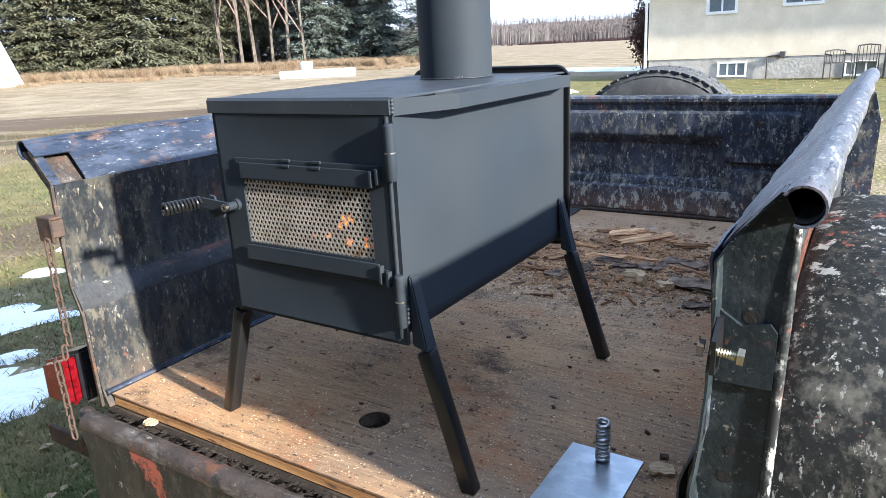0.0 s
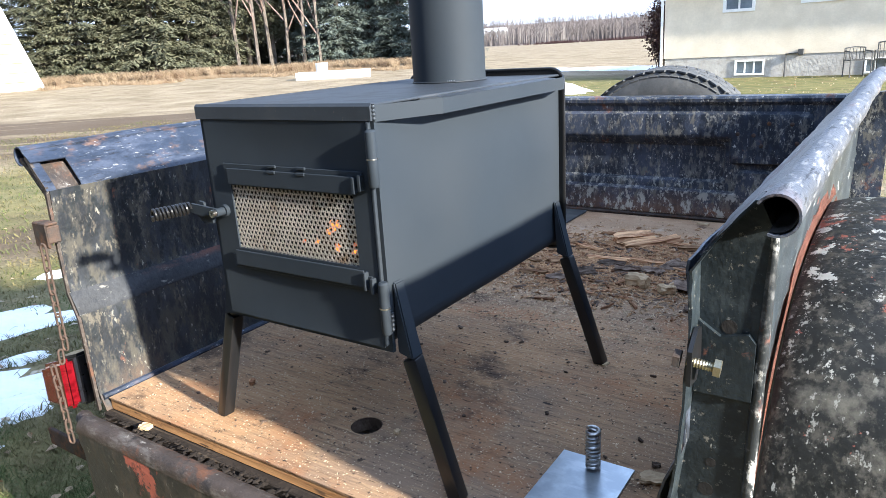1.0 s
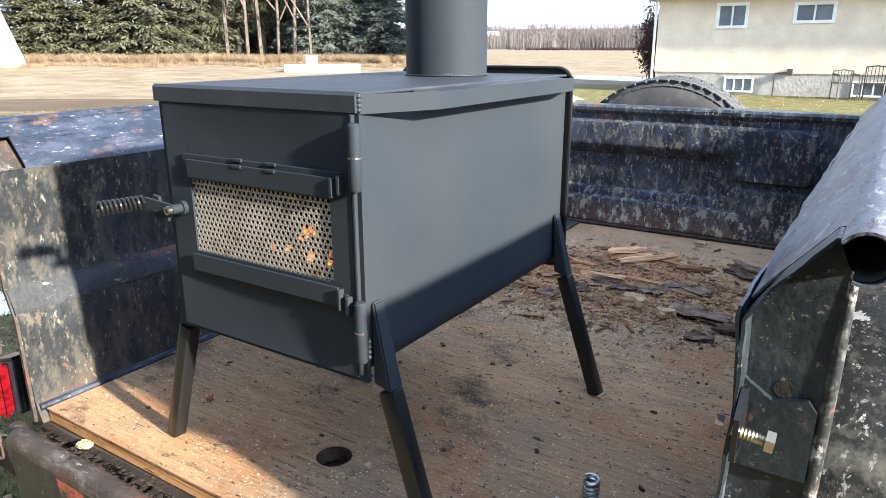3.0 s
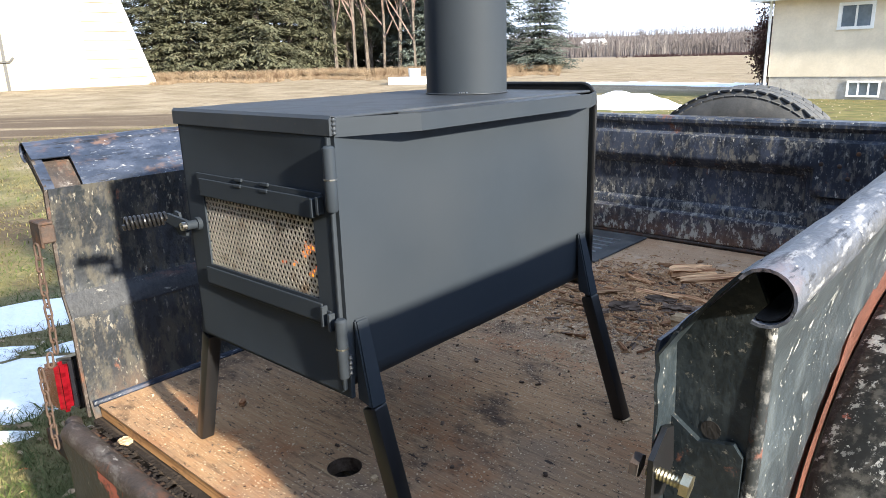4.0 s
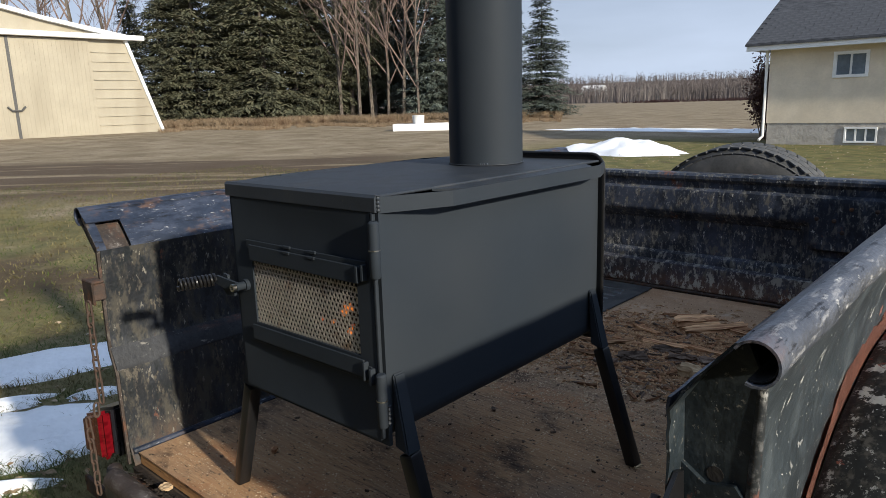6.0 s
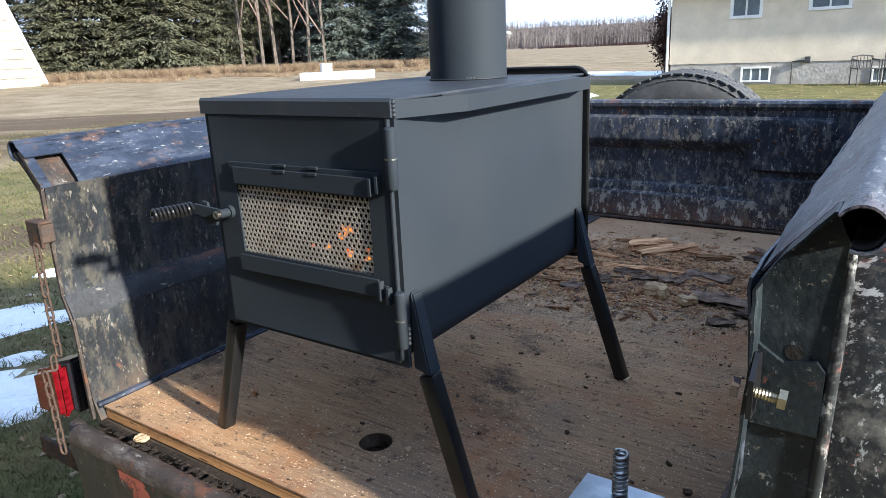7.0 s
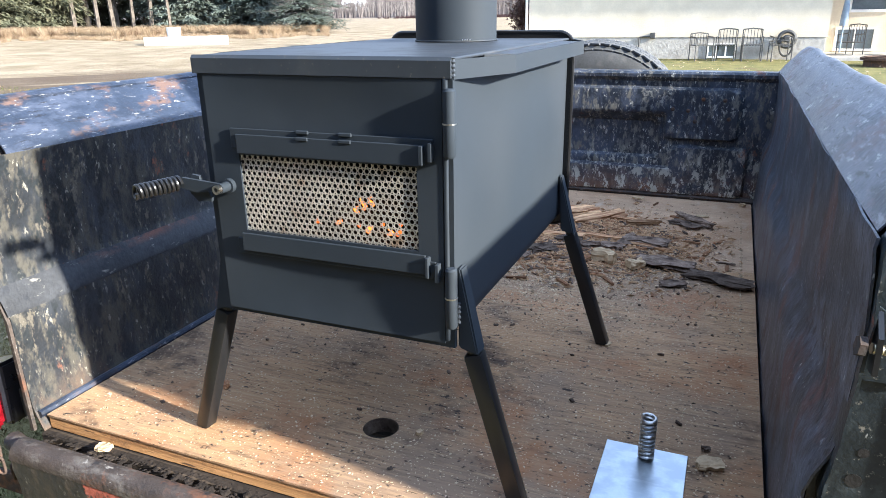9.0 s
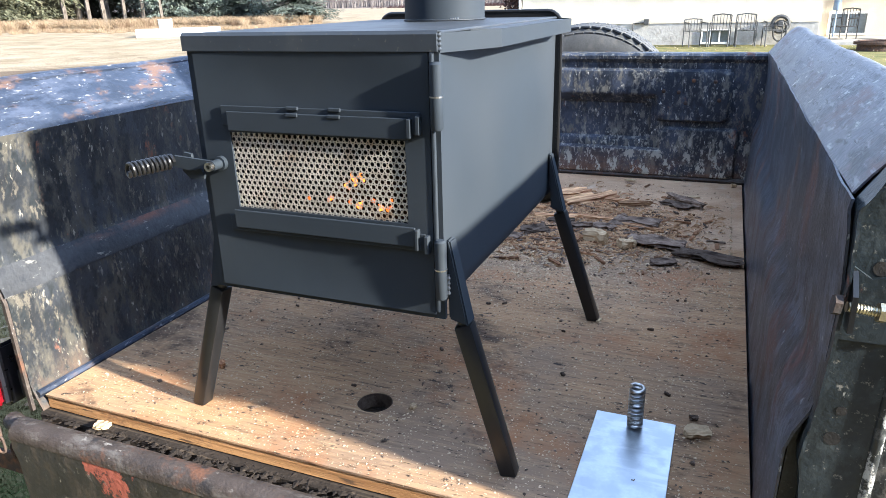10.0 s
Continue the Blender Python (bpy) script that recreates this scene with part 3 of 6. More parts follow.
def lump(l, w, h, seed, n=7, rough=0.35):
    """A ragged slab: a rounded box grid pushed about by noise."""
    bm = bmesh.new()
    bmesh.ops.create_cube(bm, size=1)
    bmesh.ops.subdivide_edges(bm, edges=bm.edges[:], cuts=n // 2, use_grid_fill=True)
    for v in bm.verts:
        p = v.co.copy()
        k = 1 + rough * noise.noise(p * 2.3 + Vector((seed, seed * 1.7, 0)))
        taper = 1 - 0.35 * abs(p.x * 2) ** 3 * (0.5 + noise.noise((seed, p.x * 3, 1)))
        v.co = Vector((p.x * l * (1 + 0.15 * noise.noise((p.y * 9, seed, 0))), p.y * w * k * taper, p.z * h * (1 + 0.5 * rough * noise.noise(p * 5 + Vector((0, seed, 3))))))
        v.co.z += 0.35 * h * noise.noise((p.x * 3 + seed, p.y * 3, 2))
        v.co.y += w * 0.28 * noise.noise((p.x * 4 + seed * 2, 5, seed)) + w * 0.12 * noise.noise((p.x * 15, p.y * 4, seed))
        v.co.x += l * 0.10 * noise.noise((p.y * 11 + seed, p.z * 2, 7)) * (1 if abs(p.x) > 0.3 else 0.2)
    return bm


def soil_height(x, y):
    r = math.hypot(x, y)
    z = -0.62 + 0.012 * max(0.0, -x - 8) * min(1.0, 60 / max(60.0, r))
    z += 0.02 * noise.noise((x * 0.35, y * 0.35, 0)) * min(1.0, r / 3)
    t = min(1.0, max(0.0, (r - 230) / 420))
    t = t * t * (3 - 2 * t)
    z += t * (15 + 9 * noise.noise((x * 0.004, y * 0.004, 5)))
    return z

# ---- ground ----
def build_ground():
    verts, faces = [], []
    rs = [0.0] + [0.5 * 1.1 ** i for i in range(96)]
    seg = 120
    for r in rs:
        for k in range(seg):
            a = k * math.tau / seg
            x, y = r * math.cos(a), r * math.sin(a)
            verts.append((x, y, soil_height(x, y)))
    for i in range(len(rs) - 1):
        for k in range(seg):
            a, b = i * seg + k, i * seg + (k + 1) % seg
            if i == 0:
                faces.append((a, b + seg, a + seg))
            else:
                faces.append((a, b, b + seg, a + seg))
    return tagged(raw("ground", verts, faces, GROUND, smooth=True), "dry tan and green pasture with wheel-worn soil", "ground", kind="structure")


build_ground()

# ---- pickup bed ----
Y1 = 2.06   # front wall
bed = thing("pickup_bed", "old black stepside pickup bed with chipped rusty paint", "truck bed", (0, 1.0, -0.62))


def bed_part(name, bm, material, label="", smooth=False, parent=None):
    ob = part(name, bm, material, None, label, smooth)
    if parent is None:
        return keep_world(ob, bed)
    ob.parent = parent
    return ob


left_profile = [(-0.618, -0.03), (-0.630, 0.0), (-0.636, 0.02), (-0.638, 0.10), (-0.638, 0.195), (-0.640, 0.212), (-0.650, 0.235), (-0.660, 0.258), (-0.662, 0.275),
                (-0.662, 0.36), (-0.658, 0.44), (-0.652, 0.488), (-0.656, 0.497), (-0.690, 0.535), (-0.722, 0.570)]
left_profile += arc(-0.738, 0.560, 0.022, 40, 400 - 130, 12)
left_side = bed_part("side_panel", folded(left_profile[:12], -0.024, Y1, 60, 0.003, 0.0015, 1.0), BED_IN, "chipped black inner side panel with a pressed ledge", True)
bed_part("top_rail", folded(left_profile[11:], 0.047, Y1, 50, 0.003, 0.004, 2.0), RAIL, "flared blue-black top rail with scratched paint", True)
bed_part("rail_end", folded([(-0.694, 0.548), (-0.722, 0.572)] + arc(-0.738, 0.560, 0.022, 40, 400 - 130, 12), -0.031, 0.047, 5, 0.003, 0.003, 2.0), RAIL, "curled torn rail end", True)
bm = bmesh.new()
prism(bm, [(-0.645, -0.03), (-0.637, -0.03), (-0.639, 0.195), (-0.661, 0.258), (-0.657, 0.46), (-0.654, 0.495), (-0.712, 0.560), (-0.718, 0.556), (-0.664, 0.490), (-0.668, 0.30), (-0.667, 0.25), (-0.647, 0.20)], "y", -0.031, -0.0245)
bed_part("rear_flange", bm, EDGE_RUST, "bent rear edge flange")
bm = bmesh.new()
prism(bm, [(-0.662, 0.468), (-0.664, 0.480), (-0.712, 0.533), (-0.740, 0.556), (-0.746, 0.550), (-0.718, 0.526)], "y", -0.028, 0.075)
bed_part("pocket_strip", folded([(-0.652, 0.488), (-0.656, 0.497), (-0.690, 0.535), (-0.716, 0.562)], -0.030, -0.010, 3, 0.003, 0.002, 2.0), RAIL, "narrow strip of flare left at the end", True)
bed_part("torn_pocket", bm, EDGE_RUST, "rusty stake pocket opening")
bed_part("rubbed_ledge", folded([(-0.6372, 0.205), (-0.6382, 0.213), (-0.6482, 0.236), (-0.6578, 0.257)], -0.028, Y1 - 0.02, 60, 0.0012, 0.0005, 3.0), LEDGE, "ledge rubbed to rust and pale primer", True)
# crease bead along the floor
bm = bmesh.new()
sweep(bm, [(-0.628, -0.02 + 0.1 * i, 0.002 + 0.003 * noise.noise((i, 0, 0))) for i in range(21)], 0.008, 8)
bed_part("floor_bead", bm, RAIL, "rusty rolled bead where side meets floor", True)

right_in = [(0.640, -0.10), (0.645, 0.0), (0.648, 0.10), (0.650, 0.19), (0.655, 0.215), (0.667, 0.248), (0.672, 0.27), (0.674, 0.32), (0.676, 0.40), (0.674, 0.46), (0.671, 0.486), (0.672, 0.497)]
bed_part("side_panel", folded(right_in, -0.012, Y1, 60, 0.003, 0.005, 7.0), BED_RIGHT, "dark streaked inner side panel", True)
flare = [(0.672, 0.497), (0.688, 0.518), (0.710, 0.545), (0.733, 0.570)] + arc(0.757, 0.5615, 0.0215, 150, -110, 16)
bed_part("top_rail", folded(flare, 0.02, Y1, 60, -0.0025, 0.005, 9.0), RAIL_SCUFFED, "flared top rail rolled into a tube, scuffed grey and rust paint", True)
bed_part("rail_tube_end", folded(arc(0.757, 0.5615, 0.0215, 150, -110, 16), -0.042, 0.02, 4, -0.0025, 0.002, 9.0), RAIL_SCUFFED, "open torn end of the rolled rail", True)
outer = [(0.752, 0.540), (0.744, 0.510), (0.730, 0.475), (0.716, 0.43), (0.708, 0.38), (0.703, 0.30), (0.706, 0.285), (0.702, 0.27), (0.698, 0.15), (0.695, 0.0), (0.692, -0.22)]
bed_part("outer_skin", folded(outer, 0.0145, Y1, 50, 0.003, 0.004, 4.0), OUTER, "scraped outer side skin with red primer", True)
bm = bmesh.new()
post_poly = [(0.648, -0.22), (0.651, 0.10), (0.654, 0.20), (0.669, 0.26), (0.677, 0.34), (0.679, 0.44), (0.677, 0.490), (0.700, 0.525), (0.734, 0.566), (0.748, 0.535), (0.746, 0.44), (0.742, 0.30), (0.738, 0.10), (0.732, -0.22)]
prism(bm, post_poly, "y", 0.008, 0.014)
post = bed_part("rear_post", bm, POST, "black rear post plate with red and white chips")
bm = bmesh.new()
edge = [(0.664, -0.22), (0.667, 0.04), (0.671, 0.128), (0.661, 0.19), (0.668, 0.25), (0.674, 0.34), (0.677, 0.43), (0.675, 0.490), (0.700, 0.530), (0.735, 0.572)]
prev = None
for i in range(46):
    t = i / 45 * (len(edge) - 1)
    a, b = edge[int(t)], edge[min(int(t) + 1, len(edge) - 1)]
    f = t - int(t)
    x, z = a[0] + (b[0] - a[0]) * f, a[1] + (b[1] - a[1]) * f
    yr = -0.028 + 0.006 * noise.noise((i * 0.6, 3, 1))
    ring = [bm.verts.new(c) for c in ((x, 0.012, z), (x + 0.003 * noise.noise((i * 0.4, 0, 0)), yr, z), (x + 0.003, yr, z), (x + 0.003, 0.012, z))]
    if prev:
        for k in range(4):
            bm.faces.new((prev[k], prev[(k + 1) % 4], ring[(k + 1) % 4], ring[k]))
    else:
        bm.faces.new(ring)
    prev = ring
bm.faces.new(prev)
bed_part("post_flange", bm, POST, "ragged bent flange of the post", True)
bm = bmesh.new()
sweep(bm, [(0.750, 0.012, 0.535), (0.748, 0.011, 0.44), (0.744, 0.010, 0.30), (0.740, 0.010, 0.10), (0.734, 0.010, -0.22)], [0.005, 0.006, 0.007, 0.007, 0.007], 10)
bed_part("post_rim", bm, RIM, "rounded outer rim with red and white chips", True)
bm = bmesh.new()
prism(bm, [(0.678, 0.335), (0.740, 0.335), (0.741, 0.405), (0.733, 0.415), (0.704, 0.408), (0.679, 0.425)], "y", 0.002, 0.009)
bed_part("patch_plate", bm, POST, "welded patch plate")
# post is not pierced: black discs paint the shade of its drilled holes
for x, z, r in ((0.712, 0.419, 0.0085), (0.701, 0.243, 0.006), (0.697, 0.205, 0.009)):
    bm = bmesh.new()
    pipe_shell(bm, (x, 0.0076, z), (x, 0.02, z), r, r * 0.02, 14)
    bmesh.ops.create_circle(bm, cap_ends=True, segments=14, radius=r, matrix=Matrix.Translation((x, 0.0076, z)) @ Matrix.Rotation(radians(90), 4, "X"))
    bed_part("post_hole", bm, SOOT_AND_SHADE, "drilled hole drawn as a black disc for its shade")
# bolt through the hanging tab
bm = bmesh.new()
prism(bm, [(-0.046, 0.364), (-0.018, 0.360), (-0.002, 0.384), (-0.006, 0.420), (-0.020, 0.424), (-0.044, 0.404)], "x", 0.681, 0.686)
tab = bed_part("hanging_tab", bm, LEG_PAINT, "bent steel tab")
bolt_dir = Vector((0.036, 0.003, -0.004))
b0 = Vector((0.678, -0.036, 0.390))
bm = bmesh.new()
pts, rad = [], []
for i in range(25):
    pts.append(b0 + bolt_dir * (i / 24))
    rad.append(0.0050 if i % 2 else 0.0058)
sweep(bm, pts, rad, 12)
bolt = bed_part("bolt", bm, ZINC, "yellow zinc bolt", True)
bm = bmesh.new()
sweep(bm, [b0 + bolt_dir * 0.80, b0 + bolt_dir * 1.0], 0.0105, 6)
ob = part("nut", bm, ZINC, bolt)
ob.matrix_parent_inverse = Matrix.Identity(4)
bm = bmesh.new()
sweep(bm, [b0 - bolt_dir * 0.36, b0 - bolt_dir * 0.16], 0.011, 6)
part("bolt_head", bm, RUST, bolt, "rusty hexagon head")

# front wall with pressed panels
def front_wall():
    bm = bmesh.new()
    nx, nz = 130, 52
    x0, x1, z0, z1 = -0.66, 0.72, -0.03, 0.47

    def rect(x, z, a, b, c, d, r):
        qx, qz = abs(x - (a + b) / 2) - (b - a) / 2 + r, abs(z - (c + d) / 2) - (d - c) / 2 + r
        return math.hypot(max(qx, 0), max(qz, 0)) + min(max(qx, qz), 0) - r

    def press(x, z):
        def soft(d, w=0.010):
            t = min(1, max(0, 0.5 - d / w))
            return t * t * (3 - 2 * t)
        up = soft(min(rect(x, z, -0.60, 0.56, 0.325, 0.425, 0.03), rect(x, z, 0.29, 0.56, 0.235, 0.425, 0.03)))
        mid = soft(rect(x, z, -0.60, 0.270, 0.155, 0.305, 0.035))
        low = soft(min(rect(x, z, -0.60, 0.60, 0.015, 0.118, 0.03), rect(x, z, 0.315, 0.60, 0.015, 0.205, 0.03)))
        return -0.019 * up + 0.018 * mid - 0.021 * low
    vs = []
    for j in range(nz + 1):
        z = z0 + (z1 - z0) * j / nz
        row = []
        for i in range(nx + 1):
            x = x0 + (x1 - x0) * i / nx
            row.append(bm.verts.new((x, Y1 + press(x, z) + 0.003 * noise.noise((x * 5, z * 5, 0)), z)))
        vs.append(row)
    for j in range(nz):
        for i in range(nx):
            bm.faces.new((vs[j][i], vs[j][i + 1], vs[j + 1][i + 1], vs[j + 1][i]))
    return bm


bed_part("front_wall", front_wall(), BED_FRONT, "black front wall with pressed panels, rust and chips", True)
bm = bmesh.new()
fl = [(Y1 - 0.001, 0.455), (Y1 - 0.012, 0.468), (Y1 - 0.013, 0.480), (Y1 - 0.006, 0.489), (Y1 + 0.03, 0.492), (Y1 + 0.045, 0.48), (Y1 + 0.045, -0.05), (Y1 + 0.03, -0.05), (Y1 + 0.03, 0.47), (Y1 + 0.006, 0.46)]
prism(bm, fl, "x", -0.70, 0.72)
bed_part("front_top_flange", bm, BED_FRONT, "rolled top flange of the front wall")
bm = bmesh.new()
prism(bm, [(0.70, -0.15), (0.79, -0.15), (0.80, 0.40), (0.775, 0.50), (0.70, 0.49)], "y", Y1 - 0.005, Y1 + 0.04)
bed_part("front_corner", bm, BED_FRONT, "outer corner of the front wall")
bm = bmesh.new()
sweep(bm, [(-0.64 + 0.065 * i, Y1 - 0.008 + 0.003 * noise.noise((i, 1, 0)), 0.006) for i in range(21)], 0.011, 8)
bed_part("floor_bead", bm, EDGE_RUST, "", True)
for x, z in ((0.423, 0.389), (0.500, 0.387), (0.372, 0.345), (0.520, 0.318), (0.400, 0.305), (0.316, 0.349)):
    bm = bmesh.new()
    bmesh.ops.create_uvsphere(bm, u_segments=10, v_segments=6, radius=0.008, matrix=Matrix.Translation((x, Y1 - 0.020, z)) @ Matrix.Diagonal((1, 0.5, 1, 1)))
    bed_part("rivet", bm, RUST, "rusty rivet head", True)

# fender
def fender():
    bm = bmesh.new()
    prof = [(0.22, -0.46), (0.24, -0.22), (0.29, -0.02), (0.37, 0.13), (0.47, 0.225), (0.60, 0.290), (0.78, 0.325), (1.0, 0.335), (1.25, 0.31), (1.45, 0.20), (1.56, 0.03), (1.62, -0.2), (1.64, -0.46)]
    cy, cz = 1.0, -0.25
    rows = []
    for x, s, dz in ((0.7115, 1.0, -0.060), (0.712, 1.0, -0.024), (0.722, 1.0, -0.019), (0.738, 1.0, -0.014), (0.756, 1.0, -0.009), (0.780, 1.0, -0.005), (0.810, 1.0, -0.002), (0.86, 1.0, 0.0), (0.93, 1.0, -0.004), (0.975, 0.99, -0.018), (1.01, 0.97, -0.045), (1.03, 0.94, -0.09), (1.036, 0.90, -0.14)):
        row = []
        for i in range((len(prof) - 1) * 4 + 1):
            t = i / 4
            k = min(int(t), len(prof) - 2)
            p0, p1, p2, p3 = prof[max(k - 1, 0)], prof[k], prof[k + 1], prof[min(k + 2, len(prof) - 1)]
            f = t - k
            yz = [0.5 * (2 * b + (c - a) * f + (2 * a - 5 * b + 4 * c - d) * f * f + (3 * b - a - 3 * c + d) * f ** 3) for a, b, c, d in zip(p0, p1, p2, p3)]
            row.append(bm.verts.new((x, cy + (yz[0] - cy) * s, cz + (yz[1] - cz) * s + dz + 0.004 * noise.noise((x * 6, yz[0] * 6, 0)))))
        rows.append(row)
    for a, b in zip(rows, rows[1:]):
        for i in range(len(a) - 1):
            bm.faces.new((a[i], a[i + 1], b[i + 1], b[i]))
    bmesh.ops.solidify(bm, geom=bm.faces[:], thickness=0.003)
    return bm


fend = bed_part("fender", fender(), FENDER, "rounded rear fender, black with flaked white and red paint", True)

# band of red primer laid bare above the fender
bm = bmesh.new()
prev = None
for i in range(40):
    y = 0.30 + 1.1 * i / 39
    z = float(np.interp(y, (0.29, 0.37, 0.47, 0.60, 0.78, 1.0, 1.25, 1.45), (-0.02, 0.13, 0.225, 0.29, 0.325, 0.335, 0.31, 0.2))) - 0.036
    h = 0.066 + 0.035 * noise.noise((i * 0.22, 4, 0))
    ring = [bm.verts.new((0.7075, y, z)), bm.verts.new((0.7090, y, z + h))]
    if prev:
        bm.faces.new((prev[0], ring[0], ring[1], prev[1]))
    prev = ring
bmesh.ops.solidify(bm, geom=bm.faces[:], thickness=0.001)
bed_part("primer_band", bm, PRIMER, "bare red primer above the fender", True)
# added black liner: the shade inside the curled rail, put in as colour
bm = folded(arc(0.757, 0.5615, 0.0184, 150, -110, 16), -0.038, 0.4, 6, -0.001)
bed_part("rail_lining", bm, SOOT_AND_SHADE, "black liner standing in for shade inside the rolled rail", True)

# tailgate, hanging open
bm = bmesh.new()
gate_poly = [(-0.090, -0.42), (-0.094, -0.10), (-0.100, -0.062), (-0.098, -0.040)] + [(-0.075 + 0.024 * math.cos(radians(a)), -0.040 + 0.024 * math.sin(radians(a))) for a in range(165, -1, -15)] + [(-0.051, -0.08), (-0.060, -0.10), (-0.060, -0.42)]
prism(bm, gate_poly, "x", -0.615, 0.615)
gate = bed_part("tailgate", bm, GATE, "tailgate hanging down, black with red paint showing", True)
bm = bmesh.new()
prism(bm, [(-0.075 + 0.0255 * math.cos(radians(a)), -0.040 + 0.0255 * math.sin(radians(a))) for a in range(190, -11, -20)], "x", -0.6165, 0.6165)
ob = part("gate_rim", bm, EDGE_RUST, gate, "rusty rounded upper rim", True)
bm = bmesh.new()
sweep(bm, [(-0.665, -0.055, -0.042), (-0.61, -0.070, -0.044)], 0.018, 12)
bed_part("gate_hinge", bm, EDGE_RUST, "worn hinge pin", True)
bm = boxed(-0.85, -0.63, -0.062, -0.052, -0.165, -0.120, 0.002)
bed_part("hinge_bar", bm, RUST, "flat dark steel bar")
bm = bmesh.new()
box(bm, -0.625, 0.64, -0.050, -0.005, -0.10, -0.055)
box(bm, -0.625, 0.64, -0.030, 0.02, -0.15, -0.06)
bed_part("rear_sill", bm, RUST, "rusty rear cross sill")

# tail lamp and its bracket
bm = bmesh.new()
prism(bm, [(-0.828, -0.050), (-0.705, -0.038), (-0.700, 0.098), (-0.822, 0.058)], "y", -0.030, 0.035)
bmesh.ops.bevel(bm, geom=bm.edges[:], offset=0.008, segments=2, affect="EDGES")
lampob = bed_part("tail_lamp", bm, PLASTIC, "trailer tail lamp in a black housing", True)
bm = bmesh.new()
prism(bm, [(-0.824, -0.047), (-0.708, -0.036), (-0.704, 0.094), (-0.818, 0.055)], "y", -0.060, -0.0305)
bmesh.ops.bevel(bm, geom=bm.edges[:], offset=0.010, segments=3, affect="EDGES")
part("lens", bm, REDLENS, lampob, "red ribbed lens", True)
bm = boxed(-0.705, -0.640, 0.0, 0.008, -0.03, 0.03, 0.002)
bed_part("lamp_bracket", bm, DARKMETAL, "black lamp bracket")

# chain bracket and chain
bm = bmesh.new()
box(bm, -0.688, -0.632, -0.060, -0.054, 0.370, 0.425, 0.003)
box(bm, -0.688, -0.632, -0.060, -0.032, 0.419, 0.425, 0.002)
box(bm, -0.650, -0.632, -0.060, -0.030, 0.380, 0.418, 0.003)
brk = bed_part("chain_bracket", bm, RUST, "rusty folded chain bracket")
chain = new("chain")
keep_world(chain, bed)
chain.location = (0, 0, 0)
chain["label"] = "rusty hanging chain"
link_bm = bmesh.new()
L, R = 0.011, 0.0065
loop = [(R * math.cos(radians(a)), 0, L + R * math.sin(radians(a))) for a in range(0, 181, 45)] + [(R * math.cos(radians(a)), 0, -L + R * math.sin(radians(a))) for a in range(180, 361, 45)]
loop.append(loop[0])
sweep(link_bm, loop, 0.0026, 6, False)
link_me = bpy.data.meshes.new("link")
link_bm.to_mesh(link_me)
link_bm.free()
link_me.materials.append(RUST)
link_me.polygons.foreach_set("use_smooth", [True] * len(link_me.polygons))
for i in range(24):
    z = 0.366 - i * 0.0265
    ob = new("link", link_me)
    ob.parent = chain
    ob.matrix_basis = pose(-0.642 - 0.004 * math.sin(i * 0.3), -0.068 - 0.036 * (1 if 9 < i < 17 else 0.4 if i in (9, 17) else 0), z, 0, 4 * math.sin(i), 20 + 90 * (i % 2))

# running gear under the bed
bm = bmesh.new()
for x in (-0.40, 0.34):
    box(bm, x, x + 0.06, 0.05, 2.3, -0.22, -0.10)
for y in (0.3, 1.0, 1.8):
    box(bm, -0.62, 0.62, y, y + 0.06, -0.105, -0.045)
bed_part("chassis", bm, RUST, "rusty chassis rails")
for s in (-1, 1):
    bm = bmesh.new()
    pts = [(s * 0.80, 1.0, -0.27), (s * 0.99, 1.0, -0.27)]
    pipe_shell(bm, pts[0], pts[1], 0.35, 0.15, 40)
    wheel = bed_part("wheel", bm, RUBBER, "road wheel with worn tyre", True)
    bm = bmesh.new()
    sweep(bm, [(s * 0.2, 1.0, -0.27), (s * 0.95, 1.0, -0.27)], [0.04, 0.19], 20)
    part("rim", bm, RUST, wheel, "", True)

# bed floor
for i in range(9):
    bed_part("deck_board", boxed(-0.625, 0.645, -0.028 + i * 0.232, 0.198 + i * 0.232, -0.055, -0.032 + 0.002 * noise.noise((i, 4, 0)), 0.003), OLDWOOD, "rotten dark deck board")


def ply_sheet(x0, x1, y0, y1, z0, z1, hole=None, seed=0):
    bm = bmesh.new()
    if hole:
        hx, hy, hr = hole
        ring, sq = [], []
        n = 32
        for k in range(n):
            a = k * math.tau / n
            c, s = math.cos(a), math.sin(a)
            ring.append((hx + hr * c * (1 + 0.05 * noise.noise((c * 2, s * 2, 0))), hy + hr * s))
            t = 0.06 / max(abs(c), abs(s))
            sq.append((hx + t * c, hy + t * s))
        for z in (z0, z1):
            a = [bm.verts.new((x, y, z)) for x, y in ring]
            b = [bm.verts.new((x, y, z)) for x, y in sq]
            for k in range(n):
                bm.faces.new((a[k], a[(k + 1) % n], b[(k + 1) % n], b[k]))
            if z == z0:
                low = a
            else:
                for k in range(n):
                    bm.faces.new((low[k], low[(k + 1) % n], a[(k + 1) % n], a[k]))
        q = 0.06
        for a, b, c, d in ((x0, hx - q, y0, y1), (hx + q, x1, y0, y1), (hx - q, hx + q, y0, hy - q), (hx - q, hx + q, hy + q, y1)):
            box(bm, a, b, c, d, z0, z1)
        bmesh.ops.remove_doubles(bm, verts=bm.verts, dist=1e-5)
    else:
        box(bm, x0, x1, y0, y1, z0, z1, 0.001)
    return bm


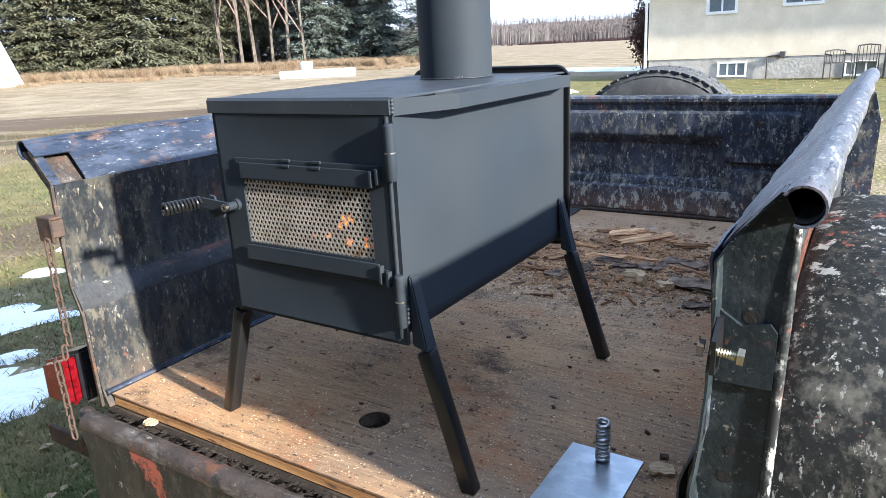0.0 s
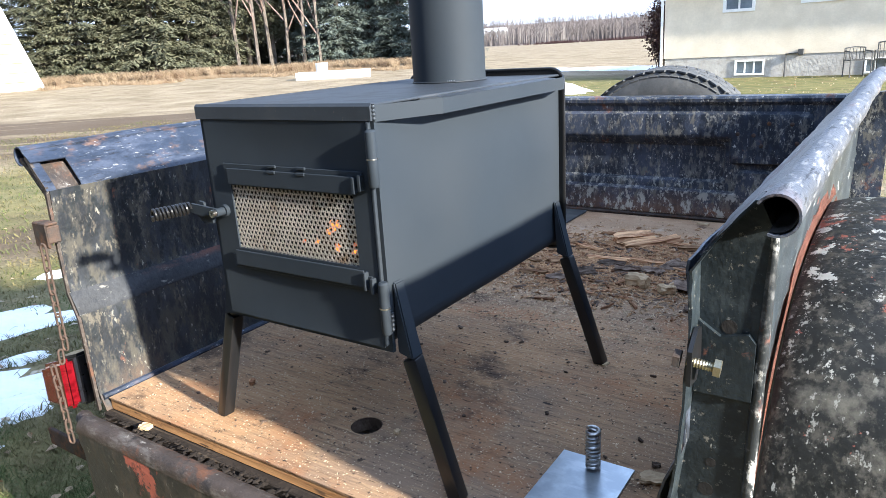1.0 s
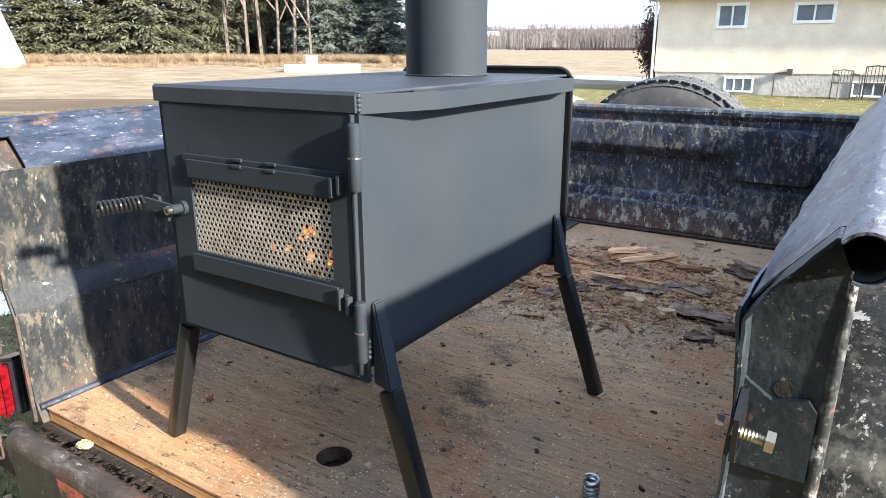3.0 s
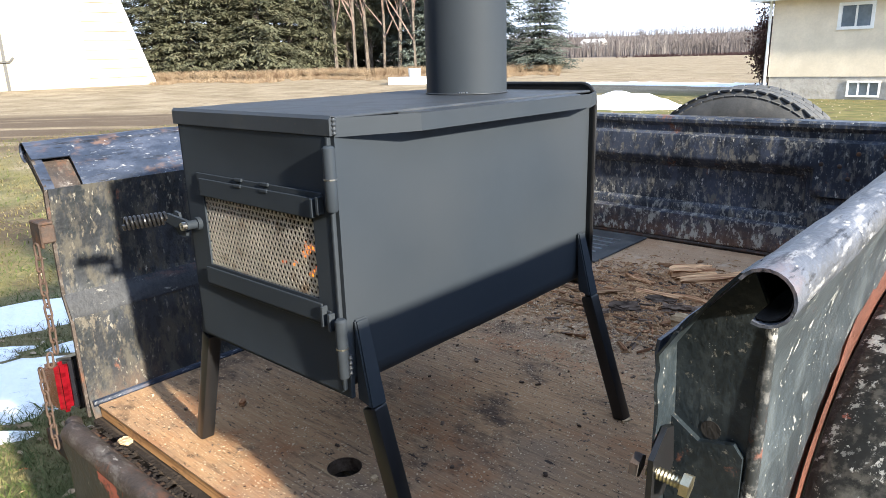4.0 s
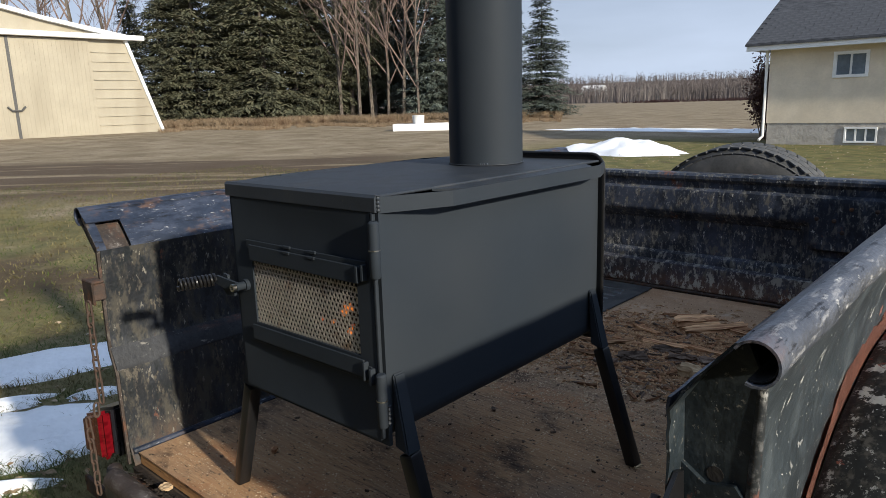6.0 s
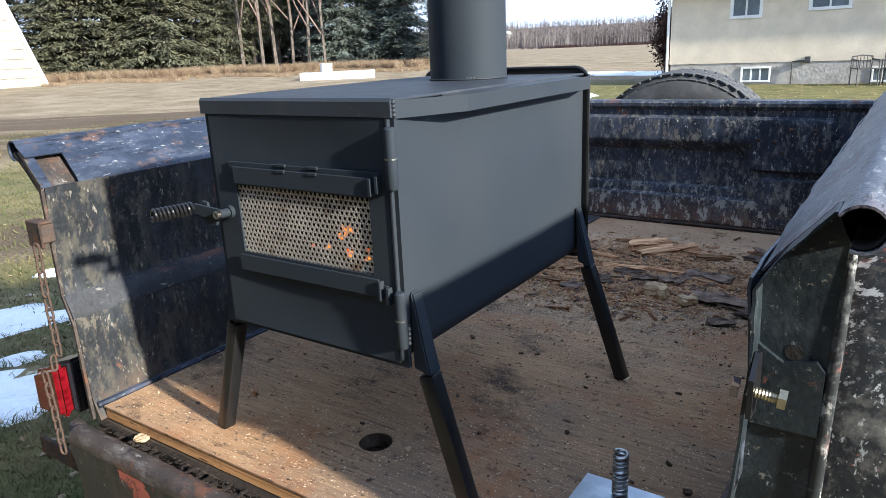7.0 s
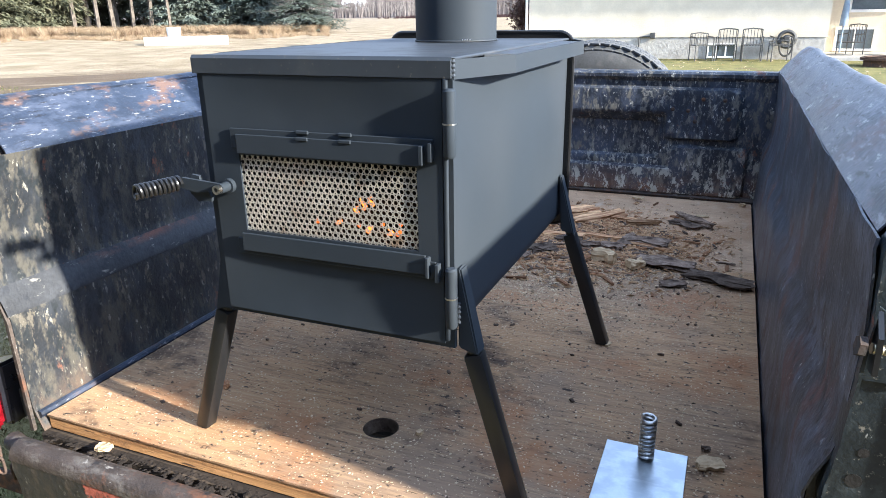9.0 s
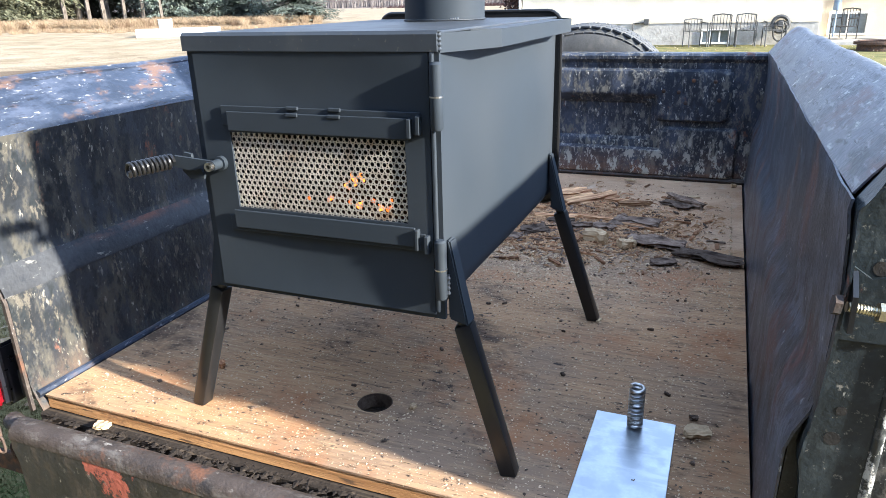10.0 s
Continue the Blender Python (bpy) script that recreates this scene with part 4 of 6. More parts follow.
sheet = thing("plywood_sheet", "weathered plywood sheet with a round finger hole", "plywood", (0, 0.6, -0.02), "plywood sheets")
ob = part("face_veneer", ply_sheet(-0.618, 0.636, -0.012, 1.246, -0.004, 0.0, (-0.002, 0.180, 0.033)), PLY, None, "grey-brown weathered face")
keep_world(ob, sheet)
ob = part("core", ply_sheet(-0.616, 0.635, -0.010, 1.245, -0.0290, -0.0042, (-0.002, 0.180, 0.0335)), PLY_EDGE, None, "orange-brown layered edge")
keep_world(ob, sheet)
# added dark sleeve hides the bright core and paints the hole's shade
bm = bmesh.new()
pipe_shell(bm, (-0.002, 0.180, -0.0300), (-0.002, 0.180, -0.0012), 0.0330, 0.0012, 28)
ob = part("hole_rim", bm, BARK, None, "dark sleeve added for the shade inside the finger hole", True)
keep_world(ob, sheet)
sheet2 = thing("plywood_sheet", "paler dusty plywood sheet against the front wall", "plywood", (0, 1.7, -0.02), "plywood sheets")
keep_world(part("face_veneer", boxed(-0.618, 0.636, 1.252, Y1 - 0.02, -0.0290, -0.0025, 0.001), PLY_BACK, None), sheet2)

# ---- wood stove ----
stove = thing("wood_stove", "matte black steel camp wood stove on splayed legs, lit", "stove", (0, 0.36, 0))
SX, SY0, SY1, SZ0, SZ1 = 0.198, 0.050, 0.690, 0.268, 0.640


def stove_part(name, bm, material, label="", smooth=False, parent=None):
    ob = part(name, bm, material, None, label, smooth)
    if parent is None:
        return keep_world(ob, stove)
    ob.parent = parent
    return ob


# firebox: one folded sheet with rounded lower corners
R = 0.035
shell = [(SX, SZ1)] + [(SX, SZ0 - 0.002 + R)] + arc(SX - R, SZ0 - 0.002 + R, R, 0, -90, 8) + arc(-SX + R, SZ0 - 0.002 + R, R, -90, -180, 8) + [(-SX, SZ1)]
stove_part("firebox", folded(shell, SY0, SY1, 24, -0.003, 0.0012, 5.0), STEEL_PAINT, "folded black steel firebox", True)
# front plate with the window cut through
WX0, WX1, WZ0, WZ1 = -0.136, 0.150, 0.405, 0.521


def framed(x0, x1, z0, z1, y0, y1, a=WX0, b=WX1, c=WZ0, d=WZ1, bev=0.0012):
    bm = bmesh.new()
    out = [(x0, z0), (x1, z0), (x1, z1), (x0, z1)]
    r = 0.006
    inn = arc(a + r, c + r, r, 180, 270, 3) + arc(b - r, c + r, r, 270, 360, 3) + arc(b - r, d - r, r, 0, 90, 3) + arc(a + r, d - r, r, 90, 180, 3)
    fo = [bm.verts.new((x, y0, z)) for x, z in out]
    fi = [bm.verts.new((x, y0, z)) for x, z in inn]
    bo = [bm.verts.new((x, y1, z)) for x, z in out]
    bi = [bm.verts.new((x, y1, z)) for x, z in inn]
    for o, i in ((fo, fi), (bo, bi)):
        for q in range(4):
            for k in range(3):
                bm.faces.new((o[q], i[q * 4 + k], i[q * 4 + k + 1]))
            bm.faces.new((o[q], i[q * 4 + 3], i[(q * 4 + 4) % 16], o[(q + 1) % 4]))
    for k in range(4):
        bm.faces.new((fo[k], fo[(k + 1) % 4], bo[(k + 1) % 4], bo[k]))
    for k in range(16):
        bm.faces.new((fi[k], fi[(k + 1) % 16], bi[(k + 1) % 16], bi[k]))
    return bm


stove_part("front_plate", framed(-0.200, 0.200, 0.264, 0.642, 0.043, 0.050), STEEL_PAINT, "flat front plate")


def door_sheet(x0, x1, z0, z1, y0, y1):
    """The door: sheet steel pulled slightly hollow by welding above and below its window."""
    bm = bmesh.new()
    xs = [x0 + (WX0 - x0) * i / 6 for i in range(6)] + [WX0 + (WX1 - WX0) * i / 24 for i in range(24)] + [WX1 + (x1 - WX1) * i / 6 for i in range(7)]
    zs = [z0 + (WZ0 - z0) * i / 14 for i in range(14)] + [WZ0 + (WZ1 - WZ0) * i / 8 for i in range(8)] + [WZ1 + (z1 - WZ1) * i / 14 for i in range(15)]

    def hollow(x, z):
        u = max(0.0, 1 - ((x - (x0 + x1) / 2) / ((x1 - x0) / 2)) ** 2)
        lo, hi = (z0, WZ0 - 0.012) if z < 0.46 else (WZ1 + 0.012, z1)
        v = max(0.0, 1 - ((z - (lo + hi) / 2) / ((hi - lo) / 2)) ** 2)
        return 0.0048 * u * v + 0.0008 * noise.noise((x * 14, z * 14, 6)) * u * v
    front = [[bm.verts.new((x, y0 + hollow(x, z), z)) for x in xs] for z in zs]
    back = [[bm.verts.new((x, y1, z)) for x in xs] for z in zs]
    nx, nz = len(xs) - 1, len(zs) - 1

    def solid(i, j):
        return 0 <= i < nx and 0 <= j < nz and not (6 <= i < 30 and 14 <= j < 22)
    for j in range(nz):
        for i in range(nx):
            if not solid(i, j):
                continue
            for g, flip in ((front, 1), (back, -1)):
                bm.faces.new((g[j][i], g[j][i + 1], g[j + 1][i + 1], g[j + 1][i])[::flip])
            for di, dj, a, b in ((-1, 0, (j, i), (j + 1, i)), (1, 0, (j, i + 1), (j + 1, i + 1)), (0, -1, (j, i), (j, i + 1)), (0, 1, (j + 1, i), (j + 1, i + 1))):
                if not solid(i + di, j + dj):
                    bm.faces.new((front[a[0]][a[1]], front[b[0]][b[1]], back[b[0]][b[1]], back[a[0]][a[1]]))
    bmesh.ops.delete(bm, geom=[v for v in bm.verts if not v.link_faces], context="VERTS")
    return bm


door = stove_part("door", door_sheet(-0.186, 0.187, 0.272, 0.6352, 0.0375, 0.0428), STEEL_PAINT, "black door with a slotted air slide", True)
# perforated window
def perforated():
    bm = bmesh.new()
    px, pz, rh = 0.0094, 0.00814, 0.00318
    y0, y1 = 0.0405, 0.0420
    n = 12
    rows = int((WZ1 - WZ0 + 0.008) / pz)
    cols = int((WX1 - WX0 + 0.008) / px) + 1
    rim = []
    for k in range(n):
        a = (k + 0.5) * math.tau / n
        # hexagon cell outline that tiles
        h = px / 2
        best = min(h / max(1e-6, abs(math.cos(a - g))) for g in (0, math.pi / 3, -math.pi / 3))
        rim.append((best * math.cos(a), best * math.sin(a)))
    for j in range(rows):
        for i in range(cols):
            cx = WX0 - 0.002 + i * px + (px / 2 if j % 2 else 0)
            cz = WZ0 - 0.001 + j * pz
            if not (WX0 - 0.004 < cx < WX1 + 0.004):
                continue
            o = [bm.verts.new((cx + x, y0, cz + z)) for x, z in rim]
            q = [bm.verts.new((cx + rh * math.cos((k + 0.5) * math.tau / n), y0, cz + rh * math.sin((k + 0.5) * math.tau / n))) for k in range(n)]
            b = [bm.verts.new((v.co.x, y1, v.co.z)) for v in q]
            for k in range(n):
                m = (k + 1) % n
                bm.faces.new((o[k], o[m], q[m], q[k]))
                bm.faces.new((q[k], q[m], b[m], b[k]))
    bmesh.ops.remove_doubles(bm, verts=bm.verts, dist=1e-4)
    return bm


stove_part("perforated_window", perforated(), PERF, "perforated bare steel window screen")
# upper and lower slide rails
def rail_bar(x0, x1, z0, z1, y0, y1):
    return boxed(x0, x1, y0, y1, z0, z1, 0.0008)


stove_part("air_slide", rail_bar(-0.134, 0.156, 0.524, 0.552, 0.0310, 0.0345), STEEL_PAINT, "upper air slide")
stove_part("slide_guide", rail_bar(-0.146, 0.175, 0.531, 0.560, 0.0346, 0.0374), STEEL_PAINT, "slide guide strip")
stove_part("air_slide", rail_bar(-0.142, 0.162, 0.374, 0.402, 0.0310, 0.0345), STEEL_PAINT, "lower air slide")
stove_part("slide_guide", rail_bar(-0.153, 0.176, 0.368, 0.393, 0.0346, 0.0374), STEEL_PAINT, "")
for x in (-0.021, 0.047):
    for dz, y in ((0.0, 0.0335), (0.009, 0.036)):
        stove_part("weld_tab", boxed(x - 0.010, x + 0.010, y - 0.004, y, 0.5475 + dz, 0.5530 + dz, 0.0012), STEEL_PAINT, "small welded tab")
for x0, x1, z0, z1 in ((0.157, 0.163, 0.526, 0.552), (0.170, 0.176, 0.531, 0.556), (0.163, 0.168, 0.370, 0.400), (0.177, 0.183, 0.366, 0.392)):
    stove_part("slide_stop", boxed(x0, x1, 0.0270, 0.0374, z0, z1, 0.001), STEEL_PAINT, "bent slide stop")
# door edge bead and hinges
stove_part("door_edge", boxed(0.188, 0.194, 0.036, 0.0429, 0.276, 0.636, 0.002, 2), STEEL_PAINT, "folded door edge")
for z0, z1, zm in ((0.538, 0.624, 0.581), (0.300, 0.388, 0.345)):
    bm = bmesh.new()
    sweep(bm, [(0.199, 0.033, z0), (0.199, 0.033, z0 + 0.003), (0.199, 0.033, zm - 0.001)], [0.0065, 0.0085, 0.0085], 16)
    sweep(bm, [(0.199, 0.033, zm + 0.001), (0.199, 0.033, z1 - 0.003), (0.199, 0.033, z1)], [0.0085, 0.0085, 0.006], 16)
    hinge = stove_part("hinge", bm, STEEL_PAINT, "welded barrel hinge", True)
    bm = bmesh.new()
    sweep(bm, [(0.199, 0.033, zm - 0.001), (0.199, 0.033, zm + 0.001)], 0.0090, 16)
    ob = part("washer", bm, BRIGHT, hinge, "thin brass-coloured washer")
# weld beads
for p0, p1 in (((0.2005, 0.043, 0.637), (0.2005, 0.043, 0.660)), ((0.207, 0.038, 0.306), (0.207, 0.039, 0.336))):
    bm = bmesh.new()
    sweep(bm, [Vector(p0).lerp(Vector(p1), i / 16) for i in range(17)], [0.0030 + 0.0008 * math.sin(i * 1.6) for i in range(17)], 8)
    stove_part("weld_bead", bm, TOP_PAINT, "painted weld bead", True)
# top plate with front rim
bm = bmesh.new()
box(bm, -0.200, 0.200, 0.040, 0.690, 0.656, 0.6605, 0.0015)
prism(bm, [(0.036, 0.636), (0.041, 0.636), (0.041, 0.6555), (0.048, 0.6605), (0.040, 0.6615), (0.036, 0.657)], "x", -0.202, 0.200)
box(bm, -0.202, -0.199, 0.041, 0.690, 0.640, 0.656, 0.001)
stove_part("top_plate", bm, TOP_PAINT, "flat cooking top with a folded front rim")
# side shelves: a bar bowed out round a narrow shelf
for s in (1, -1):
    bm = bmesh.new()
    plan = [(0.201, 0.044), (0.247, 0.157), (0.247, 0.610), (0.212, 0.690)]
    inner = [(0.1985, 0.046), (0.2435, 0.158), (0.2435, 0.609), (0.209, 0.688)]
    lo_o = [bm.verts.new((s * x, y, 0.634)) for x, y in plan]
    hi_o = [bm.verts.new((s * x, y, 0.658)) for x, y in plan]
    lo_i = [bm.verts.new((s * x, y, 0.634)) for x, y in inner]
    hi_i = [bm.verts.new((s * x, y, 0.658)) for x, y in inner]
    for k in range(3):
        for a, b in ((lo_o, hi_o), (hi_o, hi_i), (hi_i, lo_i), (lo_i, lo_o)):
            bm.faces.new((a[k], a[k + 1], b[k + 1], b[k]))
    for k in (0, 3):
        bm.faces.new((lo_o[k], hi_o[k], hi_i[k], lo_i[k]))
    shelf = stove_part("side_rail", bm, STEEL_PAINT, "bowed flat-bar side rail")
    bm = bmesh.new()
    poly = [(0.2005, 0.16), (0.2435, 0.19), (0.2435, 0.585), (0.2005, 0.63)]
    prism(bm, [(s * x, y) for x, y in poly], "z", 0.654, 0.6575)
    part("shelf", bm, TOP_PAINT, shelf, "narrow warming shelf")
# rear plate, taller, with rounded corners
rp = arc(0.209 - 0.03, 0.672 - 0.03, 0.03, 0, 90, 6) + arc(-0.209 + 0.03, 0.672 - 0.03, 0.03, 90, 180, 6) + arc(-0.209 + 0.03, 0.262 + 0.03, 0.03, 180, 270, 6) + arc(0.209 - 0.03, 0.262 + 0.03, 0.03, 270, 360, 6)
bm = bmesh.new()
prism(bm, rp, "y", 0.690, 0.694)
sweep(bm, [(x, 0.692, z) for x, z in rp + rp[:1]], 0.0042, 8, False)
stove_part("rear_plate", bm, LEG_PAINT, "raised rear plate with a rolled black edge", True)
# flue pipe
bm = bmesh.new()
pipe_shell(bm, (0.010, 0.540, 0.6606), (0.010, 0.540, 1.45), 0.0785, 0.0012, 72)
stove_part("flue_pipe", bm, STEEL_PAINT, "round black flue pipe", True)
bm = bmesh.new()
sweep(bm, [(0.010 + 0.0795 * math.cos(a * math.tau / 48), 0.540 + 0.0795 * math.sin(a * math.tau / 48), 0.6625) for a in range(49)], 0.0016, 6, False)
stove_part("pipe_seam", bm, TOP_PAINT, "weld round the pipe foot", True)
bm = bmesh.new()
for a in (-60, -57, -54, -50):
    bmesh.ops.create_uvsphere(bm, u_segments=6, v_segments=5, radius=0.0016, matrix=Matrix.Translation((0.010 + 0.079 * math.cos(radians(a)), 0.540 + 0.079 * math.sin(radians(a)), 0.6645)))
stove_part("bare_weld_spot", bm, BRIGHT, "small bare weld spots")
# latch and coil handle
bm = bmesh.new()
sweep(bm, [(-0.158, 0.0374, 0.473), (-0.158, 0.0365, 0.473), (-0.158, 0.030, 0.473), (-0.158, 0.030, 0.473), (-0.158, 0.012, 0.473)], [0.011, 0.011, 0.011, 0.0075, 0.0075], 18)
pivot = stove_part("latch_pivot", bm, STEEL_PAINT, "latch pivot boss", True)
bm = bmesh.new()
pipe_shell(bm, (-0.158, 0.0115, 0.473), (-0.158, 0.0045, 0.473), 0.0068, 0.0035, 18)
part("socket_screw", bm, BRIGHT, pivot, "bright socket-head screw", True)
bm = bmesh.new()
prism(bm, [(-0.163, 0.470), (-0.163, 0.479), (-0.232, 0.4835), (-0.240, 0.480), (-0.240, 0.468), (-0.205, 0.462)], "y", 0.018, 0.023)
arm = stove_part("handle_arm", bm, STEEL_PAINT, "flat latch arm")
bm = bmesh.new()
prism(bm, [(-0.186, 0.455), (-0.188, 0.448), (-0.212, 0.446), (-0.226, 0.458), (-0.229, 0.476), (-0.220, 0.488), (-0.206, 0.486), (-0.204, 0.466), (-0.192, 0.464)], "y", 0.026, 0.031)
stove_part("latch_hook", bm, STEEL_PAINT, "curved latch hook plate")
h0, h1 = Vector((-0.240, 0.020, 0.474)), Vector((-0.266, -0.043, 0.472))
rot = (h1 - h0).to_track_quat("Z", "Y").to_matrix().to_4x4()
bm = bmesh.new()
sweep(bm, coil(0.0095, 0.0028, (h1 - h0).length, 10, 16), 0.0029, 8)
bmesh.ops.transform(bm, matrix=Matrix.Translation(h0) @ rot, verts=bm.verts)
stove_part("coil_handle", bm, LEG_PAINT, "coiled wire handle", True)
bm = bmesh.new()
sweep(bm, [h0, h0.lerp(h1, 0.8)], 0.005, 10)
stove_part("handle_core", bm, LEG_PAINT)
# legs
def square_bar(bm, p0, p1, w, bev=0.003):
    d = (Vector(p1) - Vector(p0))
    ln = d.length
    m = Matrix.Translation(p0) @ d.to_track_quat("Z", "Y").to_matrix().to_4x4()
    tmp = bmesh.new()
    box(tmp, -w / 2, w / 2, -w / 2, w / 2, 0, ln, bev, 2)
    bmesh.ops.transform(tmp, matrix=m, verts=tmp.verts)
    me = bpy.data.meshes.new("tmp")
    tmp.to_mesh(me)
    tmp.free()
    bm.from_mesh(me)
    bpy.data.meshes.remove(me)
    return bm


for sx in (1, -1):
    for y, jx, fx, fy in ((0.067, 0.2165, 0.289 if sx > 0 else 0.309, 0.073), (0.664, 0.2225, 0.312, 0.660)):
        joint, foot = Vector((sx * jx, y, 0.260)), Vector((sx * fx, fy, 0.0015))
        bm = bmesh.new()
        w = 0.015
        o = 0.021
        lo = [(joint.x + dx, y + dy, joint.z - 0.004 + (-0.004 if dx * sx > 0 else 0.004)) for dx, dy in ((-w, -w), (w, -w), (w, w), (-w, w))]
        hi = [(sx * 0.1985, y - 0.012, 0.380), (sx * 0.204, y - 0.012, 0.380), (sx * 0.204, y + 0.012, 0.380), (sx * 0.1985, y + 0.012, 0.380)]
        if sx < 0:
            lo = [lo[1], lo[0], lo[3], lo[2]]
        a = [bm.verts.new(c) for c in lo]
        b = [bm.verts.new(c) for c in hi]
        bm.faces.new(a)
        bm.faces.new(b)
        for k in range(4):
            bm.faces.new((a[k], a[(k + 1) % 4], b[(k + 1) % 4], b[k]))
        bmesh.ops.bevel(bm, geom=bm.edges[:], offset=0.0025, segments=2, affect="EDGES")
        stove_part("leg_bracket", bm, STEEL_PAINT, "welded leg socket", True)
        d = (foot - joint).normalized()
        bm = bmesh.new()
        square_bar(bm, joint + d * 0.010, foot + d * 0.004, 0.0275, 0.0045)
        for v in bm.verts:
            v.co.z = max(v.co.z, 0.001)
        leg = stove_part("leg", bm, LEG_PAINT, "square tube leg", True)
        bm = bmesh.new()
        sweep(bm, [joint - d * 0.004, joint + d * 0.012], 0.009, 12)
        part("leg_stud", bm, LEG_PAINT, leg)
# fire inside
bm = bmesh.new()
box(bm, -0.17, 0.17, 0.09, 0.60, 0.284, 0.300, 0.004)
stove_part("ash_bed", bm, SOOT_AND_SHADE, "sooty ash bed")
for i, (x0, y0, x1, y1, z, r) in enumerate(((-0.12, 0.20, 0.13, 0.24, 0.34, 0.035), (-0.10, 0.30, 0.12, 0.27, 0.345, 0.04), (-0.06, 0.17, 0.09, 0.33, 0.395, 0.03))):
    bm = bmesh.new()
    n = 9
    sweep(bm, [(x0 + (x1 - x0) * k / n, y0 + (y1 - y0) * k / n, z + 0.006 * noise.noise((k, i, 0))) for k in range(n + 1)], [r * (1 + 0.15 * noise.noise((k, 0, i))) for k in range(n + 1)], 10)
    stove_part("log", bm, CHAR, "charred burning log", True)
for i, (x, y, z, h, w) in enumerate(((0.020, 0.12, 0.440, 0.020, 0.0040), (0.034, 0.12, 0.447, 0.014, 0.0034), (0.006, 0.125, 0.432, 0.012, 0.0030), (0.030, 0.12, 0.404, 0.012, 0.0046), (-0.030, 0.13, 0.408, 0.010, 0.0036), (0.062, 0.125, 0.402, 0.009, 0.0036))):
    bm = bmesh.new()
    n = 8
    sweep(bm, [(x + 0.004 * math.sin(k * 0.7 + i), y, z - 0.01 + h * k / n) for k in range(n + 1)], [max(0.0008, w * math.sin(math.pi * (0.18 + 0.82 * k / n)) * (1 - 0.3 * k / n)) for k in range(n + 1)], 8)
    stove_part("flame", bm, FLAME, "small orange flame", True)
for i in range(7):
    bm = bmesh.new()
    bmesh.ops.create_icosphere(bm, subdivisions=1, radius=0.003 + 0.002 * random.random(), matrix=Matrix.Translation((random.uniform(-0.10, 0.12), random.uniform(0.12, 0.17), random.uniform(0.385, 0.402))))
    stove_part("ember", bm, EMBER, "glowing ember")

# ---- plate with a coil handle on the floor ----
plate = thing("steel_lid", "loose galvanised steel lid with a coil spring handle", "stove lid", (0.455, 0.14, 0))
keep_world(part("plate", boxed(0.387, 0.521, -0.006, 0.286, 0.0008, 0.0045, 0.0006), GALV, None, "bluish galvanised plate"), plate)
bm = bmesh.new()
sweep(bm, coil(0.0105, 0.0028, 0.076, 11.5, 18), 0.0031, 8)
bmesh.ops.translate(bm, vec=(0.4555, 0.256, 0.0065), verts=bm.verts)
keep_world(part("coil_handle", bm, BRIGHT, None, "standing coil spring handle", True), plate)
bm = bmesh.new()
pipe_shell(bm, (0.4555, 0.256, 0.0045), (0.4555, 0.256, 0.07), 0.006, 0.002, 14)
keep_world(part("handle_core", bm, BRIGHT, None, "", True), plate)

# ---- litter on the floor ----
def litter(name, label, category, group, l, w, h, at, turn, material, seed, tilt=(0, 0), rough=0.4):
    bm = lump(l * 0.66, w * 0.70, h * 0.72, seed, 9, rough * 1.35)
    lowest = min(v.co.z for v in bm.verts)
    ob = link_mesh(name, bm, material)
    ob.matrix_basis = pose(at[0], at[1], at[2] - lowest * (1 if tilt == (0, 0) else 0.75), tilt[0], tilt[1], turn)
    return tagged(ob, label, category, group)


BK, SP = ("bark_piece", "dark ragged piece of bark", "bark", "bark litter"), ("wood_splinter", "brown split wood splinter", "wood piece", "wood litter")
rnd = random.Random(11)
litter("wood_chunk", "pale freshly split wood chunk", "wood piece", "wood litter", 0.105, 0.062, 0.040, (0.222, 1.200, 0.0), -12, PALEWOOD, 2.2, rough=0.25)
litter("wood_chunk", "small pale wood chunk beside bark", "wood piece", "wood litter", 0.07, 0.05, 0.03, (0.318, 1.165, 0.0), 30, PALEWOOD, 5.2, rough=0.3)
for l, w, h, x, y, a in ((0.24, 0.070, 0.022, 0.395, 1.215, -14), (0.20, 0.085, 0.018, 0.315, 1.41, -18), (0.25, 0.070, 0.020, 0.545, 1.135, -16), (0.10, 0.04, 0.012, 0.43, 1.07, 12), (0.12, 0.05, 0.02, 0.15, 1.31, 20),
                        (0.24, 0.030, 0.024, 0.45, 1.70, -42), (0.16, 0.05, 0.012, 0.42, 1.66, -36), (0.13, 0.07, 0.016, 0.02, 1.24, 40), (0.13, 0.05, 0.014, 0.08, 1.36, 10), (0.10, 0.05, 0.012, -0.03, 1.16, 15), (0.12, 0.05, 0.014, 0.22, 1.33, -25)):
    litter(*BK, l, w, h, (x, y, 0.0), a, BARK, x * 31 + y * 7, rough=0.95)
